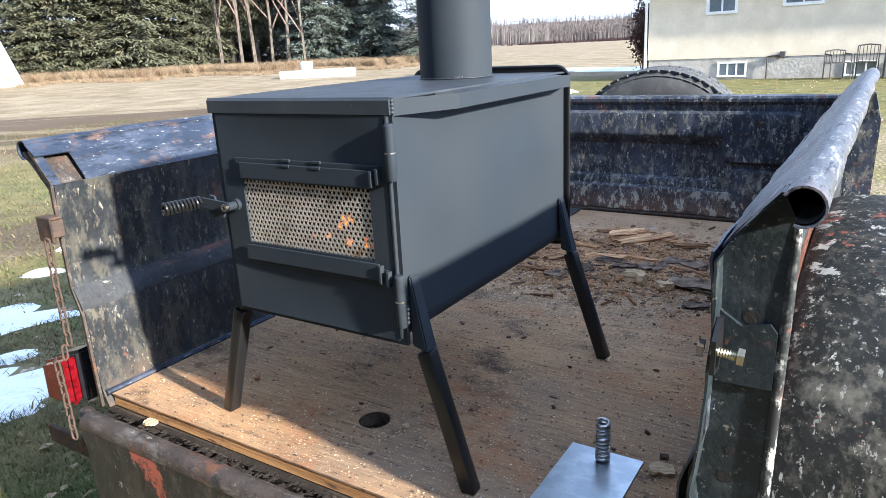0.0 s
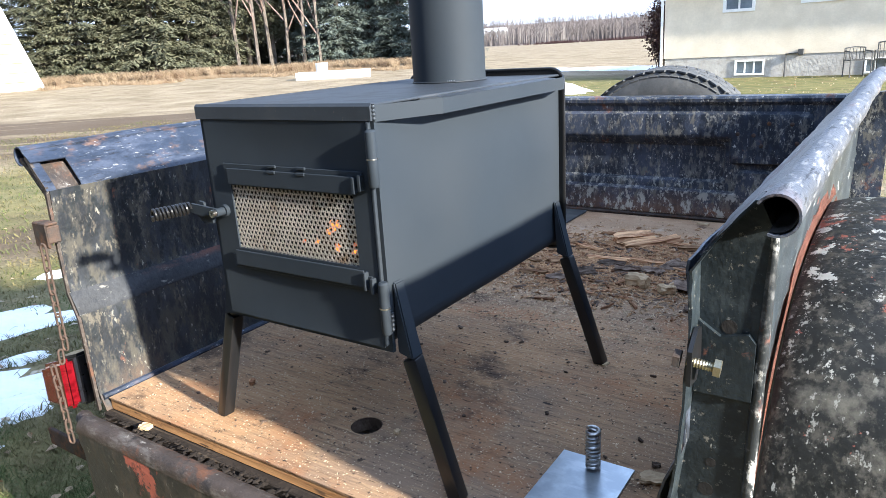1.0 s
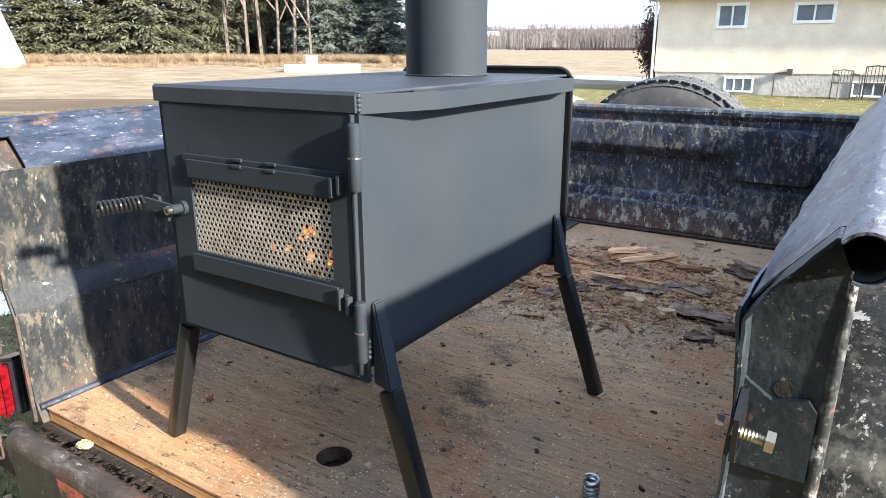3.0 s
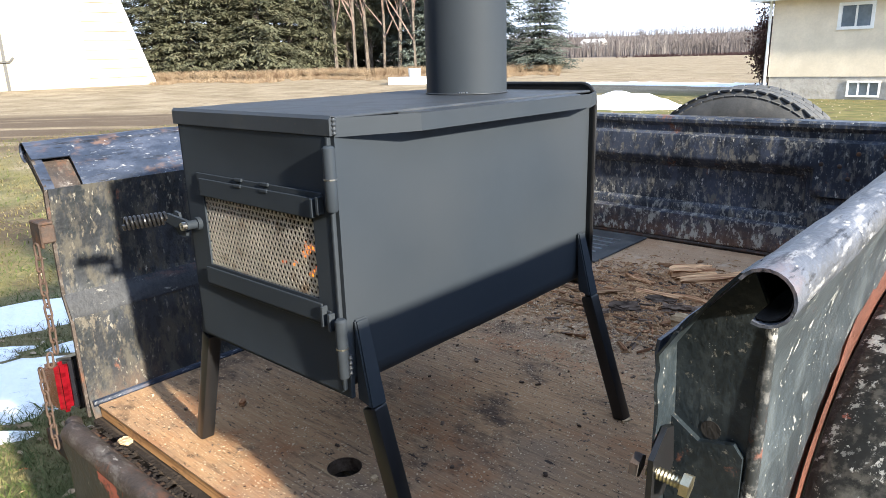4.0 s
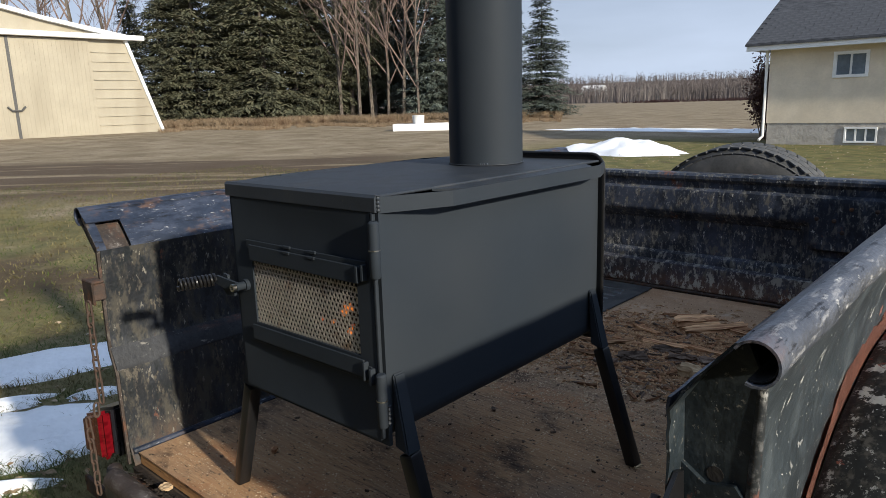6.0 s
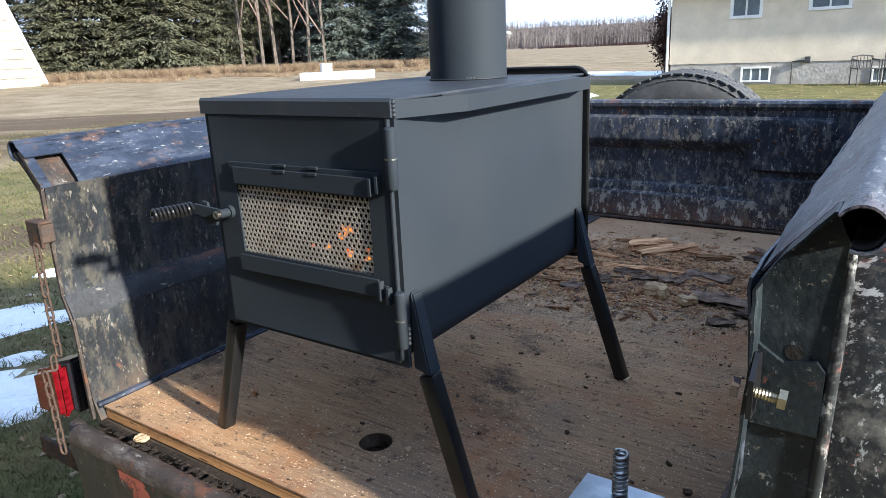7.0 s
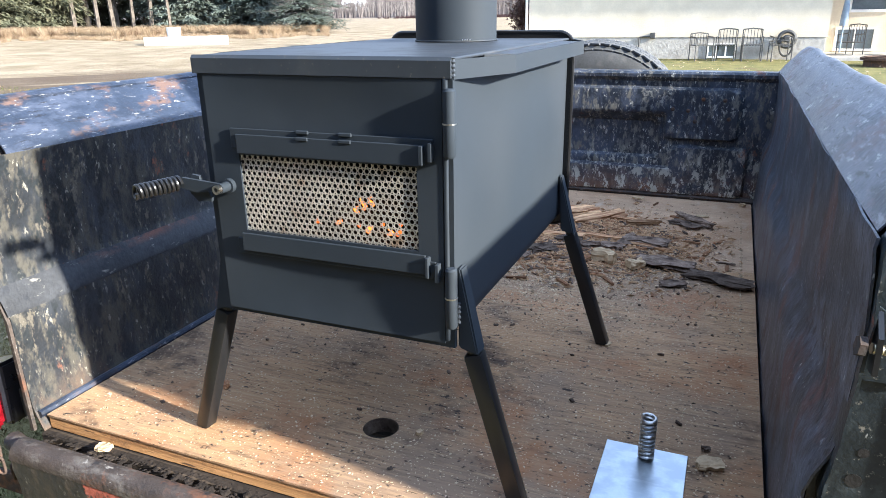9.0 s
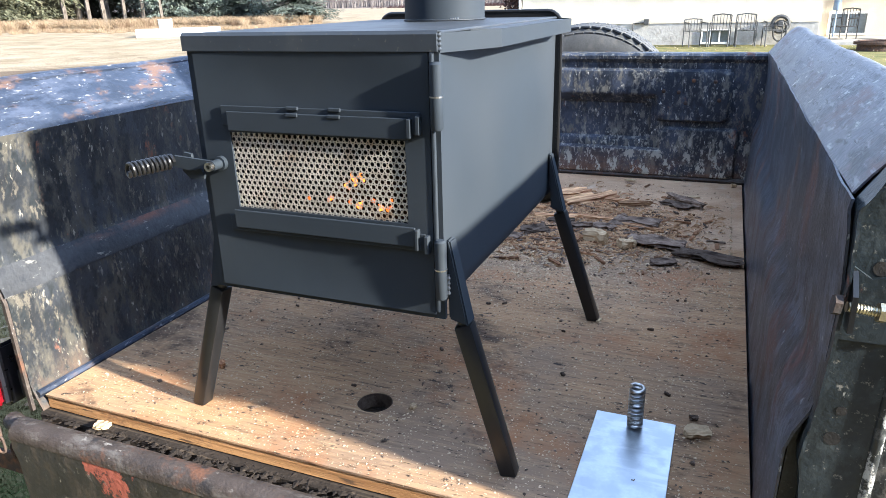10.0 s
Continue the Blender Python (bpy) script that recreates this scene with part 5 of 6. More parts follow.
for l, w, h, x, y, a in ((0.34, 0.060, 0.022, 0.125, 1.64, 50), (0.22, 0.085, 0.032, 0.05, 1.66, 44), (0.22, 0.022, 0.012, 0.20, 1.66, -10), (0.17, 0.03, 0.018, 0.28, 1.62, 22), (0.20, 0.03, 0.014, 0.05, 1.40, 4),
                        (0.26, 0.022, 0.014, 0.18, 1.42, -4), (0.22, 0.02, 0.012, 0.33, 1.37, -18), (0.16, 0.04, 0.016, -0.08, 1.33, 40), (0.14, 0.03, 0.012, -0.12, 1.18, 10), (0.18, 0.025, 0.014, -0.06, 1.50, -20),
                        (0.15, 0.03, 0.010, -0.2, 1.30, -5), (0.16, 0.02, 0.012, 0.42, 1.20, -10), (0.20, 0.018, 0.01, -0.02, 1.72, 12)):
    litter(*SP, l, w, h, (x, y, 0.0), a, SPLIT, x * 17 + y * 5, rough=0.5)
for i in range(360):
    x, y = rnd.gauss(0.08, 0.20), rnd.gauss(1.33, 0.19)
    if abs(x) < 0.6 and 0.95 < y < 1.98:
        kind = BK if rnd.random() < 0.38 else SP
        litter(*kind, rnd.uniform(0.025, 0.085), rnd.uniform(0.005, 0.014), rnd.uniform(0.003, 0.009), (x, y, 0.0), rnd.uniform(0, 180), BARK if kind is BK else SPLIT, i * 3.7, rough=0.6)
litter("wood_flake", "thick tan wood flake beside the steel lid", "wood piece", "wood litter", 0.062, 0.038, 0.012, (0.556, 0.272, 0.0), 20, PALEWOOD, 8.8, rough=0.5)
litter("bark_piece", "small dark bark crumb", "bark", "bark litter", 0.022, 0.014, 0.008, (0.548, 0.318, 0.0), 10, BARK, 3.3, rough=0.6)
litter("wood_flake", "white wood chip in the tailgate gap", "wood piece", "wood litter", 0.040, 0.026, 0.010, (-0.462, -0.026, -0.030), 10, PALEWOOD, 1.3, rough=0.6)
litter("wood_flake", "wood chip by a stove leg", "wood piece", "wood litter", 0.030, 0.009, 0.006, (0.326, 0.652, 0.0), 75, PALEWOOD, 4.3, rough=0.5)
litter("wood_flake", "dark curled chip on plywood", "wood piece", "wood litter", 0.030, 0.016, 0.012, (-0.362, 0.193, 0.0), -60, SPLIT, 6.3, rough=0.6)
litter("wood_flake", "round pale chip on plywood", "wood piece", "wood litter", 0.016, 0.014, 0.009, (0.073, 0.185, 0.0), 0, PALEWOOD, 7.3, rough=0.4)
litter("wood_flake", "pale chip by the front wall", "wood piece", "wood litter", 0.07, 0.022, 0.006, (0.22, 1.98, 0.0), -6, PALEWOOD, 9.3, rough=0.4)
litter("wood_flake", "pale chip in the corner", "wood piece", "wood litter", 0.03, 0.022, 0.012, (0.605, 1.99, 0.0), 30, PALEWOOD, 9.9, rough=0.4)
for x, y in ((0.47, 1.80), (0.49, 1.70)):
    litter("wood_flake", "flat pale chip on the grey sheet", "wood piece", "wood litter", 0.06, 0.028, 0.005, (x, y, -0.002), 8, PALEWOOD, x * 40 + y, rough=0.4)
# shallow crumbs
for i in range(60):
    x, y = rnd.uniform(-0.55, 0.60), rnd.uniform(0.05, 1.2)
    litter("bark_crumb", "small dark bark crumb on plywood", "bark", "bark crumbs", rnd.uniform(0.006, 0.020), rnd.uniform(0.004, 0.010), rnd.uniform(0.003, 0.006), (x, y, 0.0), rnd.uniform(0, 180), BARK, i * 2.1, rough=0.6)


def scatter_flakes(name, label, count, place, size, material, category, thick=0.25, base=0.0, slim=(0.3, 0.8)):
    verts, faces = [], []
    g = random.Random(len(name) * 7 + count)
    for _ in range(count):
        x, y = place(g)
        s = g.uniform(*size)
        a = g.uniform(0, math.tau)
        e = g.uniform(*slim)
        k = len(verts)
        dx, dy = math.cos(a) * s, math.sin(a) * s
        h = s * thick
        verts += [(x - dx, y - dy, base), (x + dy * e, y - dx * e, base + h * g.random()), (x + dx, y + dy, base + h * 0.5), (x - dy * e, y + dx * e, base + h), (x, y, base + h * 1.6)]
        faces += [(k, k + 1, k + 4), (k + 1, k + 2, k + 4), (k + 2, k + 3, k + 4), (k + 3, k, k + 4)]
    return tagged(raw(name, verts, faces, material), label, category, kind="stuff")


def on_ply(g):
    while True:
        x, y = (g.uniform(-0.6, 0.62), g.uniform(0.0, 1.9)) if g.random() < 0.55 else (g.gauss(0.05, 0.25), g.gauss(1.15, 0.25))
        if abs(x) < 0.61 and 0 < y < 2.0 and math.hypot(x + 0.002, y - 0.18) > 0.036:
            return x, y


scatter_flakes("sawdust", "pale sawdust strewn on plywood", 15000, on_ply, (0.0010, 0.0036), SAWDUST, "sawdust", 0.3)
scatter_flakes("bark_dust", "dark bark dust strewn on plywood", 3800, on_ply, (0.0012, 0.0045), BARK, "bark dust", 0.4)
def heap(g):
    while True:
        x, y = g.gauss(0.06, 0.20), g.gauss(1.36, 0.17)
        if abs(x) < 0.6 and 0.95 < y < 2.0:
            return x, y


scatter_flakes("fine_shavings", "pale fine shavings spread round the wood heap", 6000, lambda g: (max(-0.6, min(0.6, g.gauss(0.05, 0.26))), max(0.8, min(1.95, g.gauss(1.28, 0.24)))), (0.002, 0.008), SAWDUST, "shavings", 0.3, 0.0, (0.1, 0.4))
scatter_flakes("wood_chips", "brown wood chips heaped on plywood", 7000, heap, (0.004, 0.018), SPLIT, "wood chips", 0.3, 0.0, (0.08, 0.30))
scatter_flakes("bark_chips", "dark bark chips heaped on plywood", 1300, heap, (0.003, 0.013), BARK, "bark chips", 0.3, 0.0, (0.15, 0.5))
scatter_flakes("gap_debris", "rotten debris in the gaps of the deck", 700, lambda g: (g.uniform(-0.6, 0.62), g.uniform(-0.048, -0.014)) if g.random() < 0.7 else (g.uniform(0.6365, 0.644), g.uniform(0, 2)), (0.002, 0.012), OLDWOOD, "debris", 0.15, -0.033)
mat_ob = tagged(link_mesh("rubber_mat", boxed(-0.58, -0.28, 1.60, 2.02, 0.0, 0.008, 0.002), RUBBER), "grey rubber mat lying on plywood", "mat")
bm = bmesh.new()
for i in range(5):
    box(bm, -0.50 + 0.0 * i, -0.34, 1.70 + i * 0.05, 1.715 + i * 0.05, 0.008, 0.0095)
part("ridge", bm, GALV, mat_ob, "pale worn raised bars")

# ---- spare tyre in front of the bed ----
def tyre(at, r, w, tilt):
    t = thing("spare_tyre", "old grey-black truck tyre standing behind the front wall", "tyre", at)
    bm = bmesh.new()
    prof = [(r * 0.58, -w * 0.40), (r * 0.66, -w * 0.50), (r * 0.80, -w * 0.52), (r * 0.92, -w * 0.47), (r * 0.985, -w * 0.38), (r, -w * 0.2), (r, w * 0.2), (r * 0.985, w * 0.38), (r * 0.92, w * 0.47), (r * 0.80, w * 0.52), (r * 0.66, w * 0.50), (r * 0.58, w * 0.40)]
    n = 64
    rings = [[bm.verts.new((q * math.cos(k * math.tau / n), y, q * math.sin(k * math.tau / n))) for q, y in prof] for k in range(n)]
    for k in range(n):
        a, b = rings[k], rings[(k + 1) % n]
        for i in range(len(prof)):
            j = (i + 1) % len(prof)
            bm.faces.new((a[i], a[j], b[j], b[i]))
    body = part("carcass", bm, RUBBER, t, "", True)
    block = bmesh.new()
    box(block, -0.019, 0.019, -0.027, 0.027, -0.006, 0.0018, 0.001)
    me = bpy.data.meshes.new("tread_block")
    block.to_mesh(me)
    block.free()
    me.materials.append(RUBBER)
    side = bmesh.new()
    box(side, -0.017, 0.017, -0.003, 0.003, -0.022, 0.0, 0.001)
    me2 = bpy.data.meshes.new("shoulder_lug")
    side.to_mesh(me2)
    side.free()
    me2.materials.append(RUBBER)
    for k in range(56):
        a = k * 360 / 56
        for row, y in enumerate((-0.062, 0.0, 0.062)):
            ob = new("tread_block", me)
            ob.parent = t
            ob.matrix_basis = pose(0, 0, 0, 0, a + (3.2 if row == 1 else 0), 0) @ pose(0, y, r, 0, 0, 18 * (row - 1))
        for y, s in ((-w * 0.46, 1), (w * 0.46, -1)):
            ob = new("shoulder_lug", me2)
            ob.parent = t
            ob.matrix_basis = pose(0, 0, 0, 0, a + 1.5, 0) @ pose(0, y, r * 0.950, s * 28, 0, 0)
    t.matrix_basis = pose(*at, *tilt)
    return t


tyre((-0.018, 2.26, 0.206), 0.385, 0.21, (3, 0, 4))

# ---- yard: snow, leaves, grass ----
def snow_patch(name, label, cx, cy, rx, ry, h, seed, turn=0.0, edge=0.55, segs=56):
    verts, faces = [], []
    rings = 9
    for j in range(rings + 1):
        q = j / rings
        for k in range(segs):
            a = k * math.tau / segs
            rad = 1 + edge * noise.noise((math.cos(a) * 1.6 + seed, math.sin(a) * 1.6, seed)) + 0.35 * edge * noise.noise((math.cos(a) * 5 + seed, math.sin(a) * 5, 1))
            u, v = rx * rad * q * math.cos(a), ry * rad * q * math.sin(a)
            x, y = cx + u * math.cos(turn) - v * math.sin(turn), cy + u * math.sin(turn) + v * math.cos(turn)
            z = soil_height(x, y) + h * (1 - q ** 2.2) * (0.75 + 0.5 * noise.noise((x * 2.2, y * 2.2, seed))) + 0.012 * (1 - q) - 0.006
            verts.append((x, y, z))
    for j in range(rings):
        for k in range(segs):
            a, b = j * segs + k, j * segs + (k + 1) % segs
            faces.append((a, b, b + segs, a + segs))
    return tagged(raw(name, verts, faces, SNOW, smooth=True), label, "snow", "snow patches")


for cx, cy, rx, ry, s, tn in ((-3.30, 0.52, 0.80, 0.25, 1.0, 1.17), (-2.46, 0.14, 0.66, 0.34, 2.0, 1.17), (-2.16, 0.34, 0.26, 0.13, 3.0, 1.0), (-2.62, 0.62, 0.16, 0.06, 4.0, 1.2), (-3.85, 1.42, 0.16, 0.05, 5.0, 0.9), (-2.85, 0.20, 0.30, 0.07, 6.0, 1.2),
                         (-1.30, -0.30, 0.10, 0.05, 7.0, 0.2), (-4.3, 1.9, 0.15, 0.05, 8.0, 0.9), (-1.95, 0.02, 0.20, 0.06, 9.0, 1.1)):
    snow_patch("snow_patch", "thin patch of old snow melting on grass", cx, cy, rx, ry, 0.05, s, tn)
snow_patch("snow_mound", "low heap of shovelled snow on the lawn", -7.7, 16.2, 1.75, 1.0, 0.42, 21.0, 0.1, 0.35)
snow_patch("snow_strip", "long thin strip of snow across the lawn", -11.9, 27.0, 5.6, 0.50, 0.14, 22.0, 0.10, 0.5)
snow_patch("snow_strip", "long thin strip of snow across the lawn", -7.9, 26.8, 2.5, 0.55, 0.18, 23.0, 0.05, 0.5)
snow_patch("snow_patch", "small patch of snow on the lawn", 4.2, 15.5, 0.5, 0.12, 0.03, 24.0, 0.1)


SNOW_BEDS = ((-3.30, 0.52, 0.74, 0.23), (-2.46, 0.14, 0.60, 0.31), (-2.16, 0.34, 0.24, 0.12))


def under_snow(x, y):
    c, s = math.cos(1.17), math.sin(1.17)
    return any(((x - cx) * c + (y - cy) * s) ** 2 / rx ** 2 + ((y - cy) * c - (x - cx) * s) ** 2 / ry ** 2 < 1 for cx, cy, rx, ry in SNOW_BEDS)


def grass_blades(name, label, count, place, height, width, material, lean=0.7):
    g = random.Random(count)
    verts, faces = [], []
    for _ in range(count):
        x, y = place(g)
        if under_snow(x, y) and g.random() < 0.95:
            continue
        z = soil_height(x, y) - 0.004
        a = g.uniform(0, math.tau)
        h = g.uniform(*height)
        w = g.uniform(*width)
        l = lean * h * g.uniform(0.3, 1.6)
        b = a + g.uniform(0.8, 2.2)
        k = len(verts)
        dx, dy = math.cos(a) * w, math.sin(a) * w
        ex, ey = math.cos(b) * l, math.sin(b) * l
        verts += [(x - dx, y - dy, z), (x + dx, y + dy, z), (x + ex * 0.45 + dx * 0.6, y + ey * 0.45 + dy * 0.6, z + h * 0.7), (x + ex * 0.45 - dx * 0.6, y + ey * 0.45 - dy * 0.6, z + h * 0.7), (x + ex, y + ey, z + h * 0.8)]
        faces += [(k, k + 1, k + 2, k + 3), (k + 3, k + 2, k + 4)]
    return tagged(raw(name, verts, faces, material), label, "grass", kind="stuff")


def near_left(g):
    while True:
        x, y = -0.75 - abs(g.gauss(0, 1.6)), g.gauss(0.3, 0.9)
        if x > -6:
            return x, y


grass_blades("lawn_grass", "short matted half-dry lawn grass", 46000, near_left, (0.015, 0.05), (0.0012, 0.0026), BLADE, 1.6)
grass_blades("lawn_grass", "short matted half-dry lawn grass", 26000, lambda g: (g.uniform(-14, -2), g.uniform(0, 9)), (0.02, 0.05), (0.003, 0.006), BLADE, 1.4)
scatter_flakes("fallen_leaves", "dry fallen leaves on the grass", 420, lambda g: near_left(g), (0.012, 0.034), LEAF, "leaves", 0.35, -0.615)
scatter_flakes("lawn_leaves", "pale leaves scattered on the lawn", 2600, lambda g: (g.uniform(-16, 9), g.uniform(7, 20)), (0.012, 0.028), LEAF, "leaves", 0.5, -0.60)

# ---- white planter and tub by the trees ----
planter = thing("planter_box", "low white-painted timber planter on the grass", "planter", (-22.3, 24.4, soil_height(-22.3, 24.4)))
bm = bmesh.new()
for x0, x1, y0, y1 in ((-1.75, 1.75, -0.5, -0.42), (-1.75, 1.75, 0.42, 0.5), (-1.75, -1.67, -0.42, 0.42), (1.67, 1.75, -0.42, 0.42)):
    box(bm, x0, x1, y0, y1, -0.02, 0.34, 0.01)
ob = part("frame", bm, WHITE, planter)
bm = boxed(-1.66, 1.66, -0.41, 0.41, 0.0, 0.24)
part("soil", bm, DIRT, planter, "brown soil")
planter.rotation_euler = (0, 0, radians(38))
bm = bmesh.new()
sweep(bm, [(0, 0, 0), (0, 0, 0.46), (0, 0, 0.50)], [0.27, 0.30, 0.31], 20)
tub = link_mesh("white_tub", bm, WHITE, None, "", True)
tub.location = (-22.65, 24.0, soil_height(-22.6, 24) + 0.236)
tagged(tub, "white plastic tub standing in the planter", "tub")

# ---- house ----
HY, GZ = 20.5, -0.62
house = thing("house", "cream stucco bungalow with grey shingle roof", "house", (-1.4, HY + 4, GZ))


def house_part(name, bm, material, label="", parent=None, smooth=False):
    ob = part(name, bm, material, None, label, smooth)
    if parent is None:
        return keep_world(ob, house)
    ob.parent = parent
    return ob


def pierced(x0, x1, z0, z1, y0, y1, holes):
    """A wall from x0 to x1 with rectangular openings (a, b, c, d)."""
    bm = bmesh.new()
    xs = sorted({x0, x1, *[h[0] for h in holes], *[h[1] for h in holes]})
    for a, b in zip(xs, xs[1:]):
        m = (a + b) / 2
        cuts = sorted((h[2], h[3]) for h in holes if h[0] < m < h[1])
        z = z0
        for c, d in cuts:
            box(bm, a, b, y0, y1, z, c)
            z = d
        box(bm, a, b, y0, y1, z, z1)
    bmesh.ops.remove_doubles(bm, verts=bm.verts, dist=1e-5)
    return bm


UP = ((-3.78, -3.06, 1.22, 1.78), (-1.82, -0.95, 1.32, 1.74))
LOW = ((-3.42, -2.70, -0.53, -0.17), (-0.26, 0.44, -0.56, -0.23))
house_part("wall", pierced(-5.45, 2.66, -0.03, 2.05, HY, HY + 0.2, UP), STUCCO, "cream stucco wall")
house_part("foundation", pierced(-5.42, 2.63, GZ - 0.3, -0.034, HY + 0.02, HY + 0.2, LOW), FOUND, "grey parged foundation")
house_part("wall", boxed(-5.45, -5.25, HY + 0.2, HY + 5.2, GZ - 0.3, 2.05), STUCCO)
house_part("wall", boxed(2.46, 2.66, HY + 0.2, HY + 2.2, GZ - 0.3, 2.05), STUCCO)
PORCH = ((3.55, 4.55, -0.42, 0.02),)
house_part("wall", pierced(2.66, 9.5, GZ - 0.3, 2.05, HY + 2.2, HY + 2.4, ((3.35, 4.30, 0.62, 1.9), (3.1, 4.05, -0.45, 0.12), (6.2, 7.2, 0.5, 1.5))), STUCCO, "recessed porch wall")
house_part("wall", boxed(9.3, 9.5, HY + 2.4, HY + 5.2, GZ - 0.3, 2.05), STUCCO)
house_part("wall", boxed(-5.25, 9.3, HY + 5.0, HY + 5.2, GZ - 0.3, 2.05), STUCCO)
house_part("porch_slab", boxed(2.66, 9.5, HY - 0.2, HY + 2.2, GZ - 0.1, GZ + 0.10, 0.01), FOUND, "low concrete porch slab")


def window(x0, x1, z0, z1, y, mull=1, grow=0.06):
    bm = bmesh.new()
    box(bm, x0 - grow, x1 + grow, y - 0.03, y + 0.06, z1 - 0.02, z1 + grow, 0.004)
    box(bm, x0 - grow, x1 + grow, y - 0.045, y + 0.06, z0 - grow, z0 + 0.02, 0.004)
    box(bm, x0 - grow, x0 + 0.02, y - 0.03, y + 0.06, z0 + 0.02, z1 - 0.02, 0.004)
    box(bm, x1 - 0.02, x1 + grow, y - 0.03, y + 0.06, z0 + 0.02, z1 - 0.02, 0.004)
    win = house_part("window", bm, WHITE, "white-framed sliding window")
    for k in range(mull):
        x = x0 + (x1 - x0) * (k + 1) / (mull + 1)
        part("mullion", boxed(x - 0.02, x + 0.02, y - 0.01, y + 0.055, z0 + 0.02, z1 - 0.02), WHITE, win)
    part("pane", boxed(x0 + 0.015, x1 - 0.015, y + 0.06, y + 0.07, z0 + 0.015, z1 - 0.015), PANE, win, "dark reflecting pane")


for w in UP:
    window(*w, HY, 1)
for w in LOW:
    window(*w, HY + 0.02, 2, 0.03)
window(3.35, 4.30, 0.62, 1.9, HY + 2.2, 0)
window(3.1, 4.05, -0.45, 0.12, HY + 2.2, 1, 0.04)
window(6.2, 7.2, 0.5, 1.5, HY + 2.2, 1)
bm = bmesh.new()
box(bm, -5.95, 10.0, HY - 0.50, HY - 0.46, 1.97, 2.13, 0.005)
box(bm, -5.95, 10.0, HY - 0.46, HY + 0.3, 2.05, 2.08)
box(bm, -5.95, -5.90, HY - 0.46, HY + 5.5, 2.0, 2.12)
house_part("eave", bm, WHITE, "white eave and soffit")
bm = bmesh.new()
prism(bm, [(HY - 0.55, 2.10), (HY - 0.55, 2.15), (HY + 3.3, 4.09), (HY + 5.45, 2.15), (HY + 5.45, 2.10), (HY + 3.3, 4.02)], "x", -5.98, 10.05)
roof = house_part("roof", bm, SHINGLE, "grey asphalt shingle roof")
sh = bmesh.new()
box(sh, -0.16, 0.16, -0.10, 0.10, 0, 0.012)
shme = bpy.data.meshes.new("shingle")
sh.to_mesh(shme)
sh.free()
shme.materials.append(SHINGLE)
slope = math.degrees(math.atan2(2.30, 4.55))
g = random.Random(5)
for j in range(12):
    for i in range(24):
        ob = new("shingle", shme)
        ob.parent = roof
        d = 0.12 + j * 0.175
        ob.matrix_basis = pose(-5.80 + i * 0.33 + (0.16 if j % 2 else 0) + g.uniform(-0.01, 0.01), HY - 0.55 + d * math.cos(radians(slope)), 2.156 + d * math.sin(radians(slope)), slope + 1.5, 0, 0)
verts, faces = [], []
for j in range(24):
    for i in range(49):
        if j < 12 and i < 24:
            continue
        d = 0.12 + j * 0.175
        x = -5.80 + i * 0.33 + (0.16 if j % 2 else 0)
        c, s = math.cos(radians(slope + 1.5)), math.sin(radians(slope + 1.5))
        y, z = HY - 0.55 + d * math.cos(radians(slope)), 2.158 + d * math.sin(radians(slope))
        k = len(verts)
        verts += [(x - 0.16, y - 0.1 * c, z - 0.1 * s), (x + 0.16, y - 0.1 * c, z - 0.1 * s), (x + 0.16, y + 0.1 * c, z + 0.1 * s), (x - 0.16, y + 0.1 * c, z + 0.1 * s),
                  (x - 0.16, y - 0.1 * c + 0.012 * s, z - 0.1 * s + 0.012 * c), (x + 0.16, y - 0.1 * c + 0.012 * s, z - 0.1 * s + 0.012 * c), (x + 0.16, y + 0.1 * c, z + 0.1 * s + 0.012), (x - 0.16, y + 0.1 * c, z + 0.1 * s + 0.012)]
        faces += [(k, k + 1, k + 5, k + 4), (k + 4, k + 5, k + 6, k + 7)]
ob = raw("shingle_field", verts, faces, SHINGLE, roof)
ob["kind"] = "stuff"
bm = bmesh.new()
sweep(bm, [(-5.52, HY - 0.03, 2.0), (-5.52, HY - 0.03, -0.4), (-5.56, HY - 0.25, -0.5)], 0.04, 8)
house_part("downspout", bm, WHITE, "white downspout")
bm = bmesh.new()
sweep(bm, [(-2.14, HY - 0.05, -0.62), (-2.14, HY - 0.05, -0.02), (-1.80, HY - 0.05, 0.0)], 0.022, 8)
box(bm, -1.84, -1.70, HY - 0.10, HY, -0.06, 0.10, 0.01)
house_part("gas_pipe", bm, DARKMETAL, "dark pipe and meter on the foundation")
bm = bmesh.new()
sweep(bm, [(1.70 + 0.20 * math.cos(a * math.tau / 24), HY - 0.10, -0.08 + 0.20 * math.sin(a * math.tau / 24)) for a in range(25)], 0.05, 8, False)
sweep(bm, [(1.70 + 0.16 * math.cos(a * math.tau / 24), HY - 0.14, -0.25 + 0.26 * math.sin(a * math.tau / 24)) for a in range(25)], 0.025, 6, False)
box(bm, 1.62, 1.78, HY - 0.2, HY, -0.15, 0.0, 0.02)
tagged(link_mesh("hose_reel", bm, DARKMETAL, None, "", True), "coiled dark garden hose hung on the wall", "hose")


